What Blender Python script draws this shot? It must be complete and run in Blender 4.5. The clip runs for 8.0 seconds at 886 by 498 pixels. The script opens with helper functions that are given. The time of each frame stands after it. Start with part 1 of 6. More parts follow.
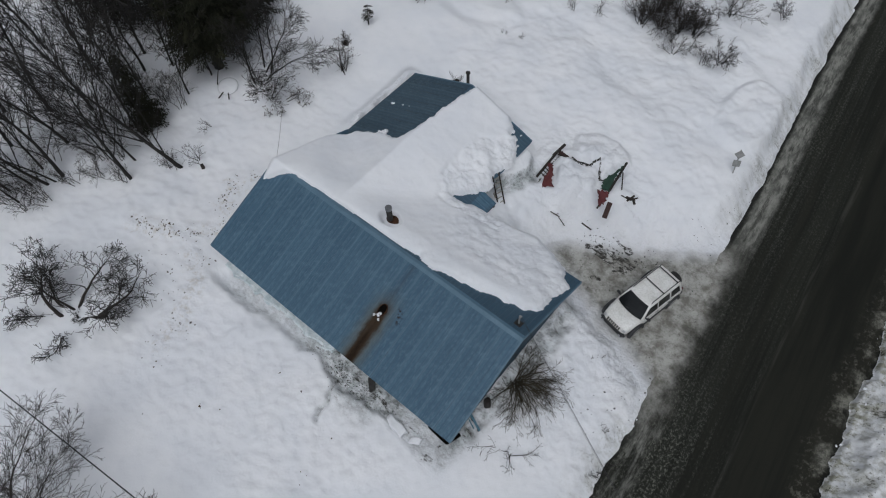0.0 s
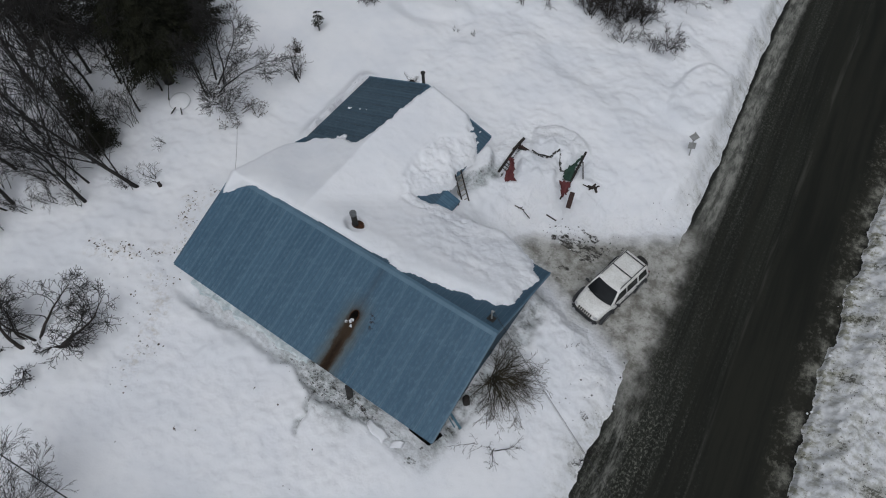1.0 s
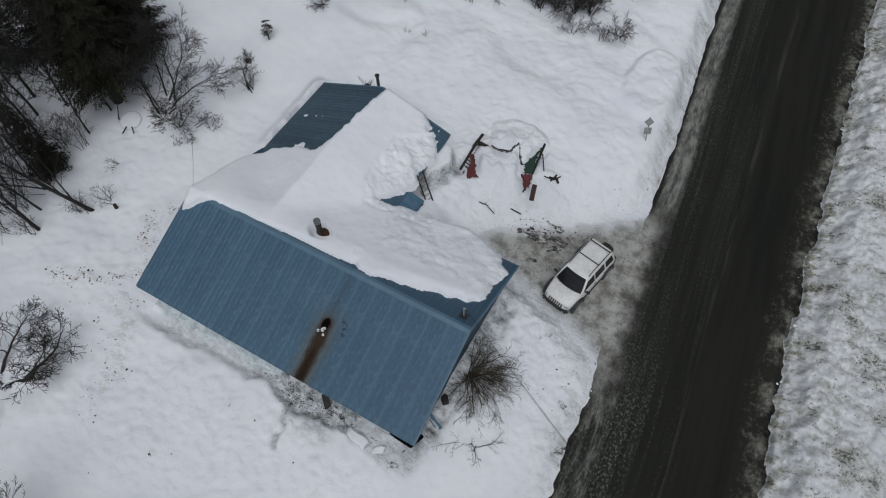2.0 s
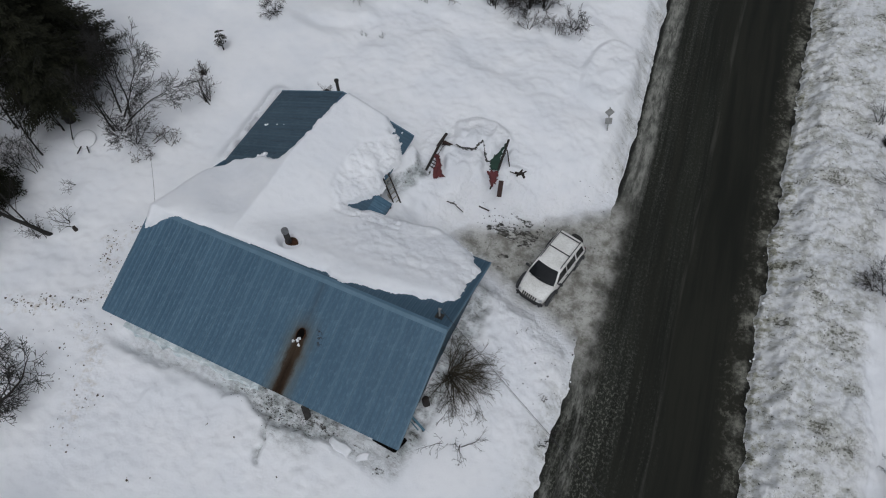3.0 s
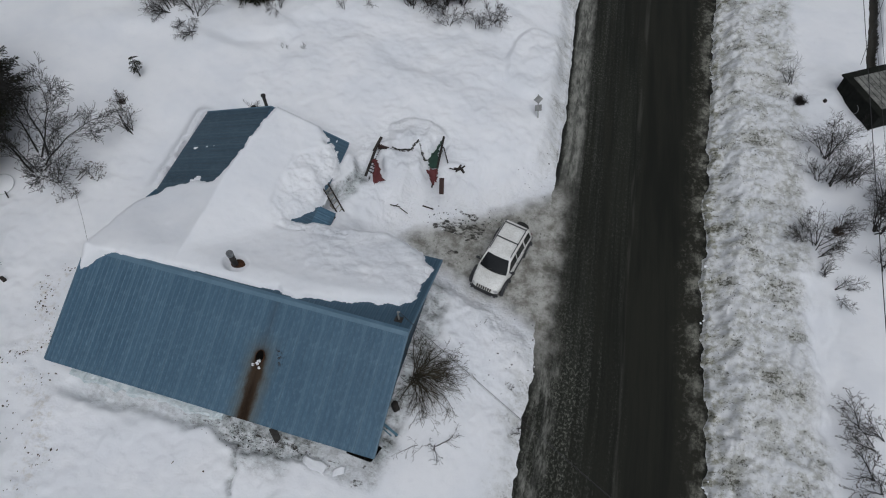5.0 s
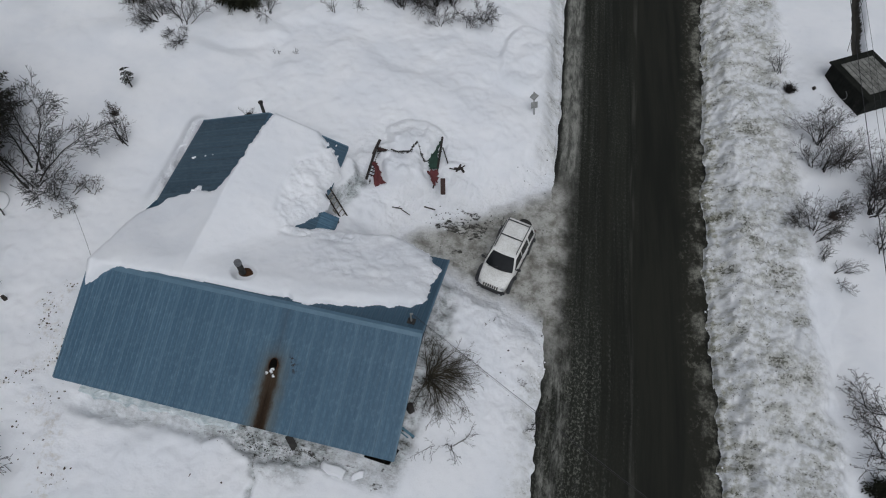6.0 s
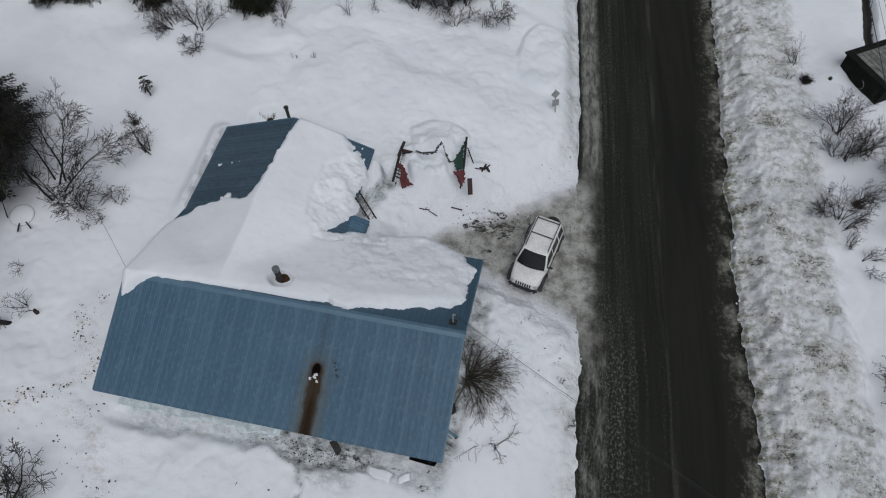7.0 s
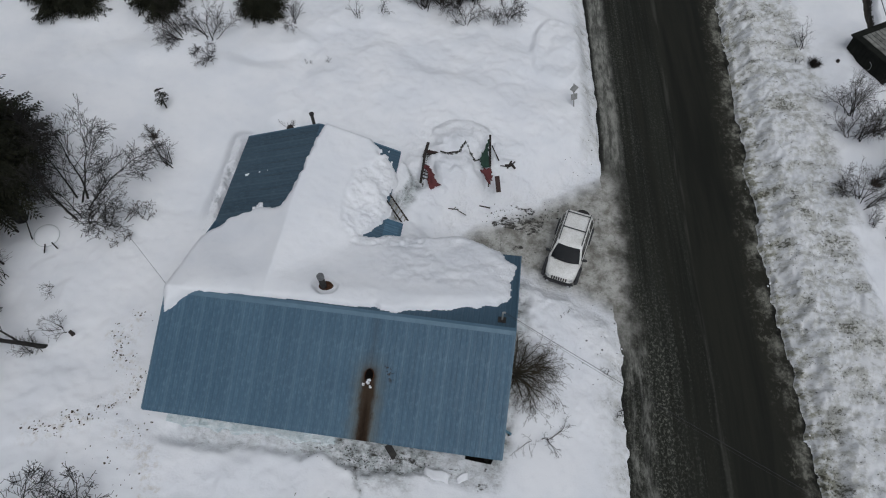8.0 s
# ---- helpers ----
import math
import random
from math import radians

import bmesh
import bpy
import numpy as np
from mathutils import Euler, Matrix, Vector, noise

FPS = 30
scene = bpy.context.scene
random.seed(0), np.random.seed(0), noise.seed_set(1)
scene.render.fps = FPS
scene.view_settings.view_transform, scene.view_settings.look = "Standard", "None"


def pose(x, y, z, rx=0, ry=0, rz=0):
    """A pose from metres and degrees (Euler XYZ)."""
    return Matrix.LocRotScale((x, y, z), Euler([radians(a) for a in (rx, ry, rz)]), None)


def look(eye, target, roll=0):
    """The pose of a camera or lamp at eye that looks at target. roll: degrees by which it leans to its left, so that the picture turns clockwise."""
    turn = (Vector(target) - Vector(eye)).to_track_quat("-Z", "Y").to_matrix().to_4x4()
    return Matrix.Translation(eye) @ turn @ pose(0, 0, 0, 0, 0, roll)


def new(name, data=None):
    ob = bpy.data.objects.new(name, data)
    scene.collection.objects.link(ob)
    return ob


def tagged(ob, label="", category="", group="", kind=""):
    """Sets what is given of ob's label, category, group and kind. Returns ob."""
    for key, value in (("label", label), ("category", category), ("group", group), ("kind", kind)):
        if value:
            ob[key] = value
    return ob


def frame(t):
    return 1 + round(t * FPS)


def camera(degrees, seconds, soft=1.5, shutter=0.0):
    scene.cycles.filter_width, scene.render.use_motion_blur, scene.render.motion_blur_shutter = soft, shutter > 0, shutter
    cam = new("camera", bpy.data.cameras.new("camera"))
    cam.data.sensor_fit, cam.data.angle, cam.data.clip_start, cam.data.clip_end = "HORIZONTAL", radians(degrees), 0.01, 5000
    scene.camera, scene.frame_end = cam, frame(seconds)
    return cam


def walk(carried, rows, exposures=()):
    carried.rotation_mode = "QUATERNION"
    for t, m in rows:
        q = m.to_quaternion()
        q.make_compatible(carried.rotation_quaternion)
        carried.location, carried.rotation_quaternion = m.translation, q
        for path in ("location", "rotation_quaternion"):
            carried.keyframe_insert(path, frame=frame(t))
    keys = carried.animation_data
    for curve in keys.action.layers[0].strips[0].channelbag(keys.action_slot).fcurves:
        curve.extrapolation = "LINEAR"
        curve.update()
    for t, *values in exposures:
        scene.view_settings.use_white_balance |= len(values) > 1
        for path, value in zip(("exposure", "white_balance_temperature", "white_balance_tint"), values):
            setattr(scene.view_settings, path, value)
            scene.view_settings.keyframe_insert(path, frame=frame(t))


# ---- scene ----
cam = camera(68.7, 8.0, 1.1)
PATH = [
    (0, (-0.163, 1.747, 30.017), (-0.883, 2.531, 28.324), -3.2),
    (0.5, (-0.194, 1.79, 29.97), (-0.875, 2.606, 28.276), -3.0),
    (1, (-0.139, 1.732, 29.941), (-0.783, 2.579, 28.247), -2.9),
    (1.5, (-0.072, 1.734, 29.91), (-0.678, 2.609, 28.216), -2.9),
    (3, (-0.159, 1.734, 29.78), (-0.641, 2.681, 28.086), -2.2),
    (3.5, (-0.199, 1.674, 29.746), (-0.649, 2.638, 28.053), -2.0),
    (4, (-0.196, 1.641, 29.744), (-0.605, 2.624, 28.051), -1.8),
    (4.5, (-0.243, 1.624, 29.744), (-0.603, 2.625, 28.051), -1.5),
    (6, (-1.572, 1.246, 29.869), (-1.839, 2.272, 28.173), -1.1),
    (6.5, (-2.503, 1.048, 29.914), (-2.755, 2.077, 28.217), -1.4),
    (7, (-3.622, 0.819, 29.961), (-3.86, 1.849, 28.264), -1.5),
    (7.5, (-4.936, 0.558, 30.029), (-5.155, 1.59, 28.33), -1.7),
    (8, (-6.452, 0.347, 30.093), (-6.625, 1.384, 28.392), -1.5),
]
EXPOSURE = [(0.0, -0.45, 6080, 9), (1.5, -0.42, 6080, 9), (8.0, -0.41, 6080, 9)]
walk(cam, [(t, look(eye, target, roll)) for t, eye, target, roll in PATH], EXPOSURE)

# ---- light: an overcast winter sky ----
world = bpy.data.worlds.new("overcast_sky")
scene.world = world
world.use_nodes = True
wn, wl = world.node_tree.nodes, world.node_tree.links
sky = wn.new("ShaderNodeTexSky")
sky.sky_type, sky.sun_disc = "NISHITA", False
sky.sun_elevation, sky.sun_rotation = radians(64), radians(152)
sky.air_density, sky.dust_density = 1.0, 6.0
pale = wn.new("ShaderNodeHueSaturation")
pale.inputs["Saturation"].default_value = 0.25
wl.new(sky.outputs[0], pale.inputs["Color"])
wn["Background"].inputs["Strength"].default_value = 0.085
wl.new(pale.outputs[0], wn["Background"].inputs["Color"])

sun = new("sun", bpy.data.lights.new("sun", "SUN"))
sun.data.energy, sun.data.angle, sun.data.color = 0.8, radians(45), (1.0, 0.98, 0.95)
sun.matrix_world = look((9.5, -17.8, 42), (0, 0, 0))


# ---- building blocks ----
def thing(name, label, category, group="", kind="", at=(0, 0, 0), turn=0.0):
    ob = new(name)
    ob.empty_display_size = 0.2
    ob.matrix_world = pose(*at, 0, 0, turn)
    return tagged(ob, label, category, group, kind)


def mesh_of(name, bm, material=None):
    me = bpy.data.meshes.new(name)
    bm.to_mesh(me)
    bm.free()
    if material:
        me.materials.append(material)
    return me


def part(name, bm, material, parent=None, label="", smooth=False):
    me = bm if isinstance(bm, bpy.types.Mesh) else mesh_of(name, bm, material)
    if material and not me.materials:
        me.materials.append(material)
    if smooth:
        me.polygons.foreach_set("use_smooth", np.ones(len(me.polygons), dtype=bool))
    ob = new(name, me)
    ob.parent = parent
    return tagged(ob, label) if label else ob


def raw(name, verts, faces, material=None):
    me = bpy.data.meshes.new(name)
    me.from_pydata([tuple(v) for v in verts], [], faces)
    me.update()
    if material:
        me.materials.append(material)
    return me


def box(sx, sy, sz, m=None, bevel=0.0, bm=None):
    bm = bm or bmesh.new()
    made = bmesh.ops.create_cube(bm, size=1.0, matrix=(m or Matrix()) @ Matrix.Diagonal((sx, sy, sz, 1)))
    if bevel:
        edges = {e for v in made["verts"] for e in v.link_edges}
        bmesh.ops.bevel(bm, geom=list(edges), offset=bevel, segments=2, affect="EDGES")
    return bm


def beam(a, b, w, h, bevel=0.0, bm=None, up=(0, 0, 1)):
    """A board from a to b."""
    a, b = Vector(a), Vector(b)
    x = (b - a).normalized()
    y = Vector(up).cross(x)
    y = y.normalized() if y.length > 1e-4 else Vector((0, 1, 0))
    z = x.cross(y)
    m = Matrix((x, y, z)).transposed().to_4x4()
    m.translation = (a + b) / 2
    return box((b - a).length, w, h, m, bevel, bm)


def tube_rows(lines, sides=5, bm=None):
    """Vertices and faces of tapered tubes along polylines of (points, radii)."""
    verts, faces = [], []
    for pts, rad, n in lines:
        pts = np.asarray(pts, float)
        start = len(verts)
        tang = np.gradient(pts, axis=0)
        tang /= np.linalg.norm(tang, axis=1)[:, None] + 1e-9
        ref = np.array([0.0, 0.0, 1.0]) if abs(tang[0][2]) < 0.9 else np.array([1.0, 0.0, 0.0])
        for p, tg, r in zip(pts, tang, rad):
            u = np.cross(tg, ref)
            u /= np.linalg.norm(u) + 1e-9
            v = np.cross(tg, u)
            for k in range(n):
                a = 2 * math.pi * k / n
                verts.append(p + r * (math.cos(a) * u + math.sin(a) * v))
        for i in range(len(pts) - 1):
            for k in range(n):
                k2 = (k + 1) % n
                faces.append((start + i * n + k, start + i * n + k2, start + (i + 1) * n + k2, start + (i + 1) * n + k))
        if n > 3:
            faces.append(tuple(start + k for k in range(n))[::-1])
            faces.append(tuple(start + (len(pts) - 1) * n + k for k in range(n)))
    return verts, faces


def tube(name, pts, r, material, n=8):
    rad = [r] * len(pts) if isinstance(r, (int, float)) else r
    return raw(name, *tube_rows([(pts, rad, n)]), material)


def cylinder(r, h, m=None, n=20, r2=None, bm=None):
    bm = bm or bmesh.new()
    bmesh.ops.create_cone(bm, cap_ends=True, segments=n, radius1=r, radius2=r if r2 is None else r2, depth=h, matrix=m or Matrix())
    return bm


# smooth value noise on a seeded lattice
TABLE = np.random.RandomState(7).rand(16, 128, 128)


def vnoise(x, y, seed=0):
    ix, iy = np.floor(x).astype(int), np.floor(y).astype(int)
    fx, fy = x - ix, y - iy
    fx, fy = fx * fx * fx * (fx * (fx * 6 - 15) + 10), fy * fy * fy * (fy * (fy * 6 - 15) + 10)
    tb = TABLE[seed % 16]
    a, b = tb[ix % 128, iy % 128], tb[(ix + 1) % 128, iy % 128]
    c, d = tb[ix % 128, (iy + 1) % 128], tb[(ix + 1) % 128, (iy + 1) % 128]
    return 2 * (a + (b - a) * fx + (c - a) * fy + (a - b - c + d) * fx * fy) - 1


def fbm(x, y, size, octaves=3, seed=0):
    total, amp, norm = 0.0, 1.0, 0.0
    c, s = math.cos(0.6), math.sin(0.6)
    for k in range(octaves):
        total = total + amp * vnoise(x / size + 37.3 * k, y / size - 11.7 * k, seed + k)
        norm += amp
        x, y = c * x - s * y, s * x + c * y
        amp, size = amp * 0.5, size * 0.5
    return total / norm


def smooth(a, b, x):
    t = np.clip((x - a) / (b - a), 0, 1)
    return t * t * (3 - 2 * t)


def polygon_distance(px, py, poly):
    """Distance to a polygon's outline, positive inside."""
    best = np.full(px.shape, 1e9)
    inside = np.zeros(px.shape, bool)
    n = len(poly)
    for i in range(n):
        (x0, y0), (x1, y1) = poly[i], poly[(i + 1) % n]
        dx, dy = x1 - x0, y1 - y0
        t = np.clip(((px - x0) * dx + (py - y0) * dy) / (dx * dx + dy * dy), 0, 1)
        best = np.minimum(best, np.hypot(px - x0 - t * dx, py - y0 - t * dy))
        if y0 != y1:
            cross = ((y0 > py) != (y1 > py)) & (px < (x1 - x0) * (py - y0) / (y1 - y0) + x0)
            inside ^= cross
    return np.where(inside, best, -best)


def path_distance(px, py, pts):
    best = np.full(np.shape(px), 1e9)
    for (x0, y0), (x1, y1) in zip(pts, pts[1:]):
        dx, dy = x1 - x0, y1 - y0
        t = np.clip(((px - x0) * dx + (py - y0) * dy) / (dx * dx + dy * dy), 0, 1)
        best = np.minimum(best, np.hypot(px - x0 - t * dx, py - y0 - t * dy))
    return best


# ---- materials ----
def material(name, rough=0.8, metal=0.0, spec=0.5):
    m = bpy.data.materials.new(name)
    m.use_nodes = True
    b = m.node_tree.nodes["Principled BSDF"]
    b.inputs["Roughness"].default_value, b.inputs["Metallic"].default_value = rough, metal
    b.inputs["Specular IOR Level"].default_value = spec
    return m, m.node_tree, b


class Nodes:
    """Short names for the nodes of one material."""

    def __init__(self, tree):
        self.t = tree

    def link(self, a, b):
        self.t.links.new(a, b)

    def put(self, socket, v):
        if isinstance(v, bpy.types.NodeSocket):
            self.t.links.new(v, socket)
        elif isinstance(v, (tuple, list)) and len(v) == 3 and socket.type == "RGBA":
            socket.default_value = (*v, 1)
        else:
            socket.default_value = v

    def position(self):
        return self.t.nodes.new("ShaderNodeNewGeometry").outputs["Position"]

    def uv(self):
        return self.t.nodes.new("ShaderNodeTexCoord").outputs["UV"]

    def local(self):
        return self.t.nodes.new("ShaderNodeTexCoord").outputs["Object"]

    def scaled(self, v, s):
        n = self.t.nodes.new("ShaderNodeMapping")
        self.put(n.inputs["Vector"], v)
        n.inputs["Scale"].default_value = s
        return n.outputs[0]

    def split(self, v):
        n = self.t.nodes.new("ShaderNodeSeparateXYZ")
        self.put(n.inputs[0], v)
        return n.outputs

    def noise(self, v, scale, detail=4, rough=0.55):
        n = self.t.nodes.new("ShaderNodeTexNoise")
        self.put(n.inputs["Vector"], v)
        n.inputs["Scale"].default_value, n.inputs["Detail"].default_value, n.inputs["Roughness"].default_value = scale, detail, rough
        return n.outputs[0]

    def attr(self, name):
        n = self.t.nodes.new("ShaderNodeAttribute")
        n.attribute_name = name
        return n.outputs["Fac"]

    def rand(self):
        return self.t.nodes.new("ShaderNodeObjectInfo").outputs["Random"]

    def maths(self, op, a, b=0.0, clamp=False):
        n = self.t.nodes.new("ShaderNodeMath")
        n.operation, n.use_clamp = op, clamp
        self.put(n.inputs[0], a), self.put(n.inputs[1], b)
        return n.outputs[0]

    def range(self, v, a, b, c=0.0, d=1.0):
        n = self.t.nodes.new("ShaderNodeMapRange")
        n.interpolation_type = "SMOOTHSTEP"
        self.put(n.inputs[0], v)
        for k, x in zip((1, 2, 3, 4), (a, b, c, d)):
            n.inputs[k].default_value = x
        return n.outputs[0]

    def mix(self, f, a, b):
        n = self.t.nodes.new("ShaderNodeMix")
        n.data_type = "RGBA"
        self.put(n.inputs[0], f), self.put(n.inputs[6], a), self.put(n.inputs[7], b)
        return n.outputs[2]

    def bump(self, height, strength, distance, below=None):
        n = self.t.nodes.new("ShaderNodeBump")
        n.inputs["Strength"].default_value, n.inputs["Distance"].default_value = strength, distance
        self.put(n.inputs["Height"], height)
        if below is not None:
            self.link(below, n.inputs["Normal"])
        return n.outputs[0]


def mottled(name, dark, light, scale=3.0, rough=0.8, metal=0.0, fine=30.0, bump=0.3, depth=0.01, stretch=(1, 1, 1), vary=0.0, spec=0.5):
    """A plain material with variation at two scales and fine relief."""
    m, tree, b = material(name, rough, metal, spec)
    n = Nodes(tree)
    v = n.scaled(n.position(), stretch)
    coarse, small = n.noise(v, scale), n.noise(v, fine, 3)
    f = n.maths("ADD", n.maths("MULTIPLY", n.range(coarse, 0.3, 0.7), 0.65), n.maths("MULTIPLY", n.range(small, 0.3, 0.7), 0.35))
    if vary:
        f = n.maths("ADD", f, n.maths("MULTIPLY", n.maths("SUBTRACT", n.rand(), 0.5), vary), True)
    n.put(b.inputs["Base Color"], n.mix(f, dark, light))
    n.put(b.inputs["Roughness"], n.range(small, 0.2, 0.8, max(rough - 0.12, 0.05), min(rough + 0.12, 1)))
    if bump:
        n.put(b.inputs["Normal"], n.bump(small, bump, depth))
    return m


def snow_material(name, ground=False):
    m, tree, b = material(name, 0.75, 0.0, 0.25)
    n = Nodes(tree)
    p = n.position()
    big, mid, small = n.noise(p, 0.35, 3), n.noise(p, 2.2, 4), n.noise(p, 14, 4, 0.6)
    col = n.mix(n.range(big, 0.3, 0.7), (0.77, 0.79, 0.83), (0.84, 0.85, 0.875))
    col = n.mix(n.maths("MULTIPLY", n.range(mid, 0.55, 0.8), 0.35), col, (0.72, 0.74, 0.78))
    if ground:
        # road grime in the ploughed snow
        grime = n.attr("grime")
        flat = n.scaled(p, (1.0, 1.0, 0.1))
        region = n.noise(flat, 0.6, 5, 0.6)
        across = n.noise(n.scaled(p, (0.45, 1.3, 0.1)), 1.3, 6, 0.66)
        shift = n.maths("ADD", n.maths("MULTIPLY", n.maths("SUBTRACT", region, 0.5), 0.55), n.maths("MULTIPLY", n.maths("SUBTRACT", across, 0.5), 0.45))
        tone = n.range(n.maths("ADD", n.noise(flat, 2.8, 8, 0.74), shift), 0.40, 0.64, 0.18, 0.68)
        col = n.mix(n.maths("MULTIPLY", grime, tone, True), col, (0.29, 0.288, 0.235))
        fleck = n.range(n.maths("ADD", n.noise(flat, 7.5, 7, 0.8), shift), 0.57, 0.67, 0.0, 0.9)
        col = n.mix(n.maths("MULTIPLY", grime, fleck, True), col, (0.085, 0.083, 0.062))
        # packed dirty ice
        ice = n.attr("ice")
        brown = n.mix(n.range(n.noise(p, 1.2, 9, 0.72), 0.36, 0.62), (0.180, 0.175, 0.152), (0.44, 0.437, 0.410))
        brown = n.mix(n.maths("MULTIPLY", n.range(n.noise(p, 5.5, 6, 0.7), 0.54, 0.70), 0.7), brown, (0.10, 0.095, 0.08))
        col = n.mix(ice, col, brown)
        # trodden wet slush beside the walls; also carries painted shade by gable and bush
        slush_shade = n.attr("slush_shade")
        grey = n.mix(n.range(n.noise(p, 1.8, 6, 0.62), 0.36, 0.66), (0.22, 0.235, 0.235), (0.56, 0.60, 0.61))
        grey = n.mix(n.range(n.noise(n.scaled(p, (0.6, 1.5, 1.0)), 5.0, 7, 0.78), 0.50, 0.62), grey, (0.055, 0.052, 0.043))
        col = n.mix(n.maths("MULTIPLY", slush_shade, n.range(n.noise(p, 2.4, 6, 0.7), 0.34, 0.58, 0.30, 1.0)), col, grey)
        # yellowed scuffs with crumbs of bark
        scuff = n.maths("MULTIPLY", n.attr("scuff"), n.range(n.noise(p, 3.2, 5, 0.65), 0.48, 0.70))
        col = n.mix(n.maths("MULTIPLY", scuff, 0.5), col, (0.50, 0.45, 0.36))
        # bare soil, and the dark depth of cracks in the snow put into the colour
        soil_and_cracks = n.range(n.maths("ADD", n.attr("soil_and_cracks"), n.maths("MULTIPLY", n.maths("SUBTRACT", n.noise(n.scaled(p, (0.7, 1.3, 1.0)), 5.0, 8, 0.75), 0.5), 2.6)), 0.60, 0.98)
        col = n.mix(soil_and_cracks, col, n.mix(n.noise(p, 9, 4), (0.016, 0.015, 0.013), (0.06, 0.056, 0.048)))
        wet = n.maths("ADD", ice, slush_shade, True)
        n.put(b.inputs["Roughness"], n.range(wet, 0, 1, 0.75, 0.42))
    n.put(b.inputs["Base Color"], col)
    crumb = n.noise(p, 4.0, 6, 0.62)
    rough = n.attr("crust")
    relief = n.maths("ADD", n.maths("MULTIPLY", crumb, n.maths("MULTIPLY", rough, 1.7)), n.maths("MULTIPLY", small, 0.12))
    n.put(b.inputs["Normal"], n.bump(relief, 0.8, 0.10, n.bump(mid, 0.2, 0.05)))
    return m


SNOW = snow_material("snow")
GROUND = snow_material("snowy_ground", True)


def road_material():
    m, tree, b = material("wet_winter_asphalt", 0.8, 0.0, 0.12)
    n = Nodes(tree)
    p, uv = n.position(), n.uv()
    u, v, _ = n.split(uv)
    along = n.scaled(uv, (1.0, 0.05, 1.0))
    fine = n.noise(n.scaled(p, (1.0, 0.85, 1.0)), 11, 5, 0.8)
    streak = n.noise(along, 1.8, 6, 0.7)
    col = n.mix(n.range(streak, 0.35, 0.65), (0.0115, 0.0123, 0.0100), (0.0215, 0.0220, 0.0175))
    gap = n.attr("right_gap")
    part_way = n.maths("DIVIDE", u, n.maths("MAXIMUM", n.maths("ADD", u, gap), 1.0))
    wander = n.maths("MULTIPLY", n.maths("SUBTRACT", n.noise(n.scaled(uv, (1.0, 0.15, 1.0)), 1.1, 4), 0.5), 0.12)
    lane = n.maths("ADD", part_way, wander)
    heavy = n.range(lane, 0.18, 0.40, 1.0, 0.0)
    middle = n.maths("MULTIPLY", n.range(lane, 0.50, 0.58, 1.0, 0.0), n.range(lane, 0.18, 0.34))
    verge = n.range(n.maths("ADD", gap, n.maths("MULTIPLY", n.maths("SUBTRACT", n.noise(p, 0.9, 5, 0.6), 0.5), 1.2)), 1.5, 0.7)
    # columns of sand left between the wheel tracks
    column = n.noise(n.scaled(uv, (1.0, 0.02, 1.0)), 2.6, 5, 0.65)
    shreds = n.noise(n.scaled(uv, (1.0, 0.6, 1.0)), 9.5, 5, 0.75)
    patch = n.range(n.noise(n.scaled(uv, (1.0, 0.4, 1.0)), 0.8, 5, 0.6), 0.36, 0.62)
    col = n.mix(n.maths("MULTIPLY", middle, n.range(column, 0.46, 0.66, 0.0, 0.7)), col, (0.024, 0.026, 0.021))
    col = n.mix(n.maths("MULTIPLY", heavy, n.range(column, 0.42, 0.64, 0.05, 0.8)), col, (0.031, 0.033, 0.028))
    flakes = n.maths("MULTIPLY", n.range(shreds, 0.50, 0.60), n.range(v, 18.0, 13.5, 0.42, 1.1))
    spread_out = n.maths("ADD", n.maths("MULTIPLY", heavy, n.range(column, 0.38, 0.60, 0.30, 1.0)), n.maths("MULTIPLY", middle, n.range(column, 0.46, 0.62, 0.04, 0.40)), True)
    col = n.mix(n.maths("MULTIPLY", flakes, n.maths("MULTIPLY", spread_out, n.maths("ADD", n.maths("MULTIPLY", patch, 0.55), 0.30))), col, (0.17, 0.172, 0.145))
    line = n.maths("MULTIPLY", n.range(n.maths("ABSOLUTE", n.maths("SUBTRACT", part_way, 0.525)), 0.004, 0.022, 1.0, 0.0), n.range(n.noise(n.scaled(uv, (1.0, 0.06, 1.0)), 3.0, 5), 0.40, 0.62))
    col = n.mix(n.maths("MULTIPLY", line, 0.35), col, (0.085, 0.085, 0.072))
    # rough slush ploughed to the far verge
    crusty = n.noise(n.scaled(p, (1.0, 0.8, 1.0)), 4.2, 7, 0.75)
    col = n.mix(n.maths("MULTIPLY", verge, 0.55), col, (0.028, 0.027, 0.021))
    col = n.mix(n.maths("MULTIPLY", verge, n.maths("MULTIPLY", n.range(crusty, 0.50, 0.64), n.range(n.noise(p, 0.6, 4), 0.38, 0.60, 0.15, 0.85))), col, (0.13, 0.128, 0.105))
    pale_verge = n.maths("MULTIPLY", n.range(gap, 0.9, 0.35, 0.0, 1.0), n.range(n.noise(p, 0.7, 5), 0.45, 0.62))
    col = n.mix(n.maths("MULTIPLY", pale_verge, n.range(crusty, 0.38, 0.58, 0.2, 0.75)), col, (0.24, 0.238, 0.205))
    # grey icy strip along the left side, darker wet edge beside the snow
    ragged = n.maths("ADD", u, n.maths("MULTIPLY", n.maths("SUBTRACT", n.noise(p, 1.6, 7, 0.72), 0.5), 0.5))
    strip = n.maths("MULTIPLY", n.range(ragged, 1.0, 1.5, 1.0, 0.0), n.range(ragged, 0.05, 0.40))
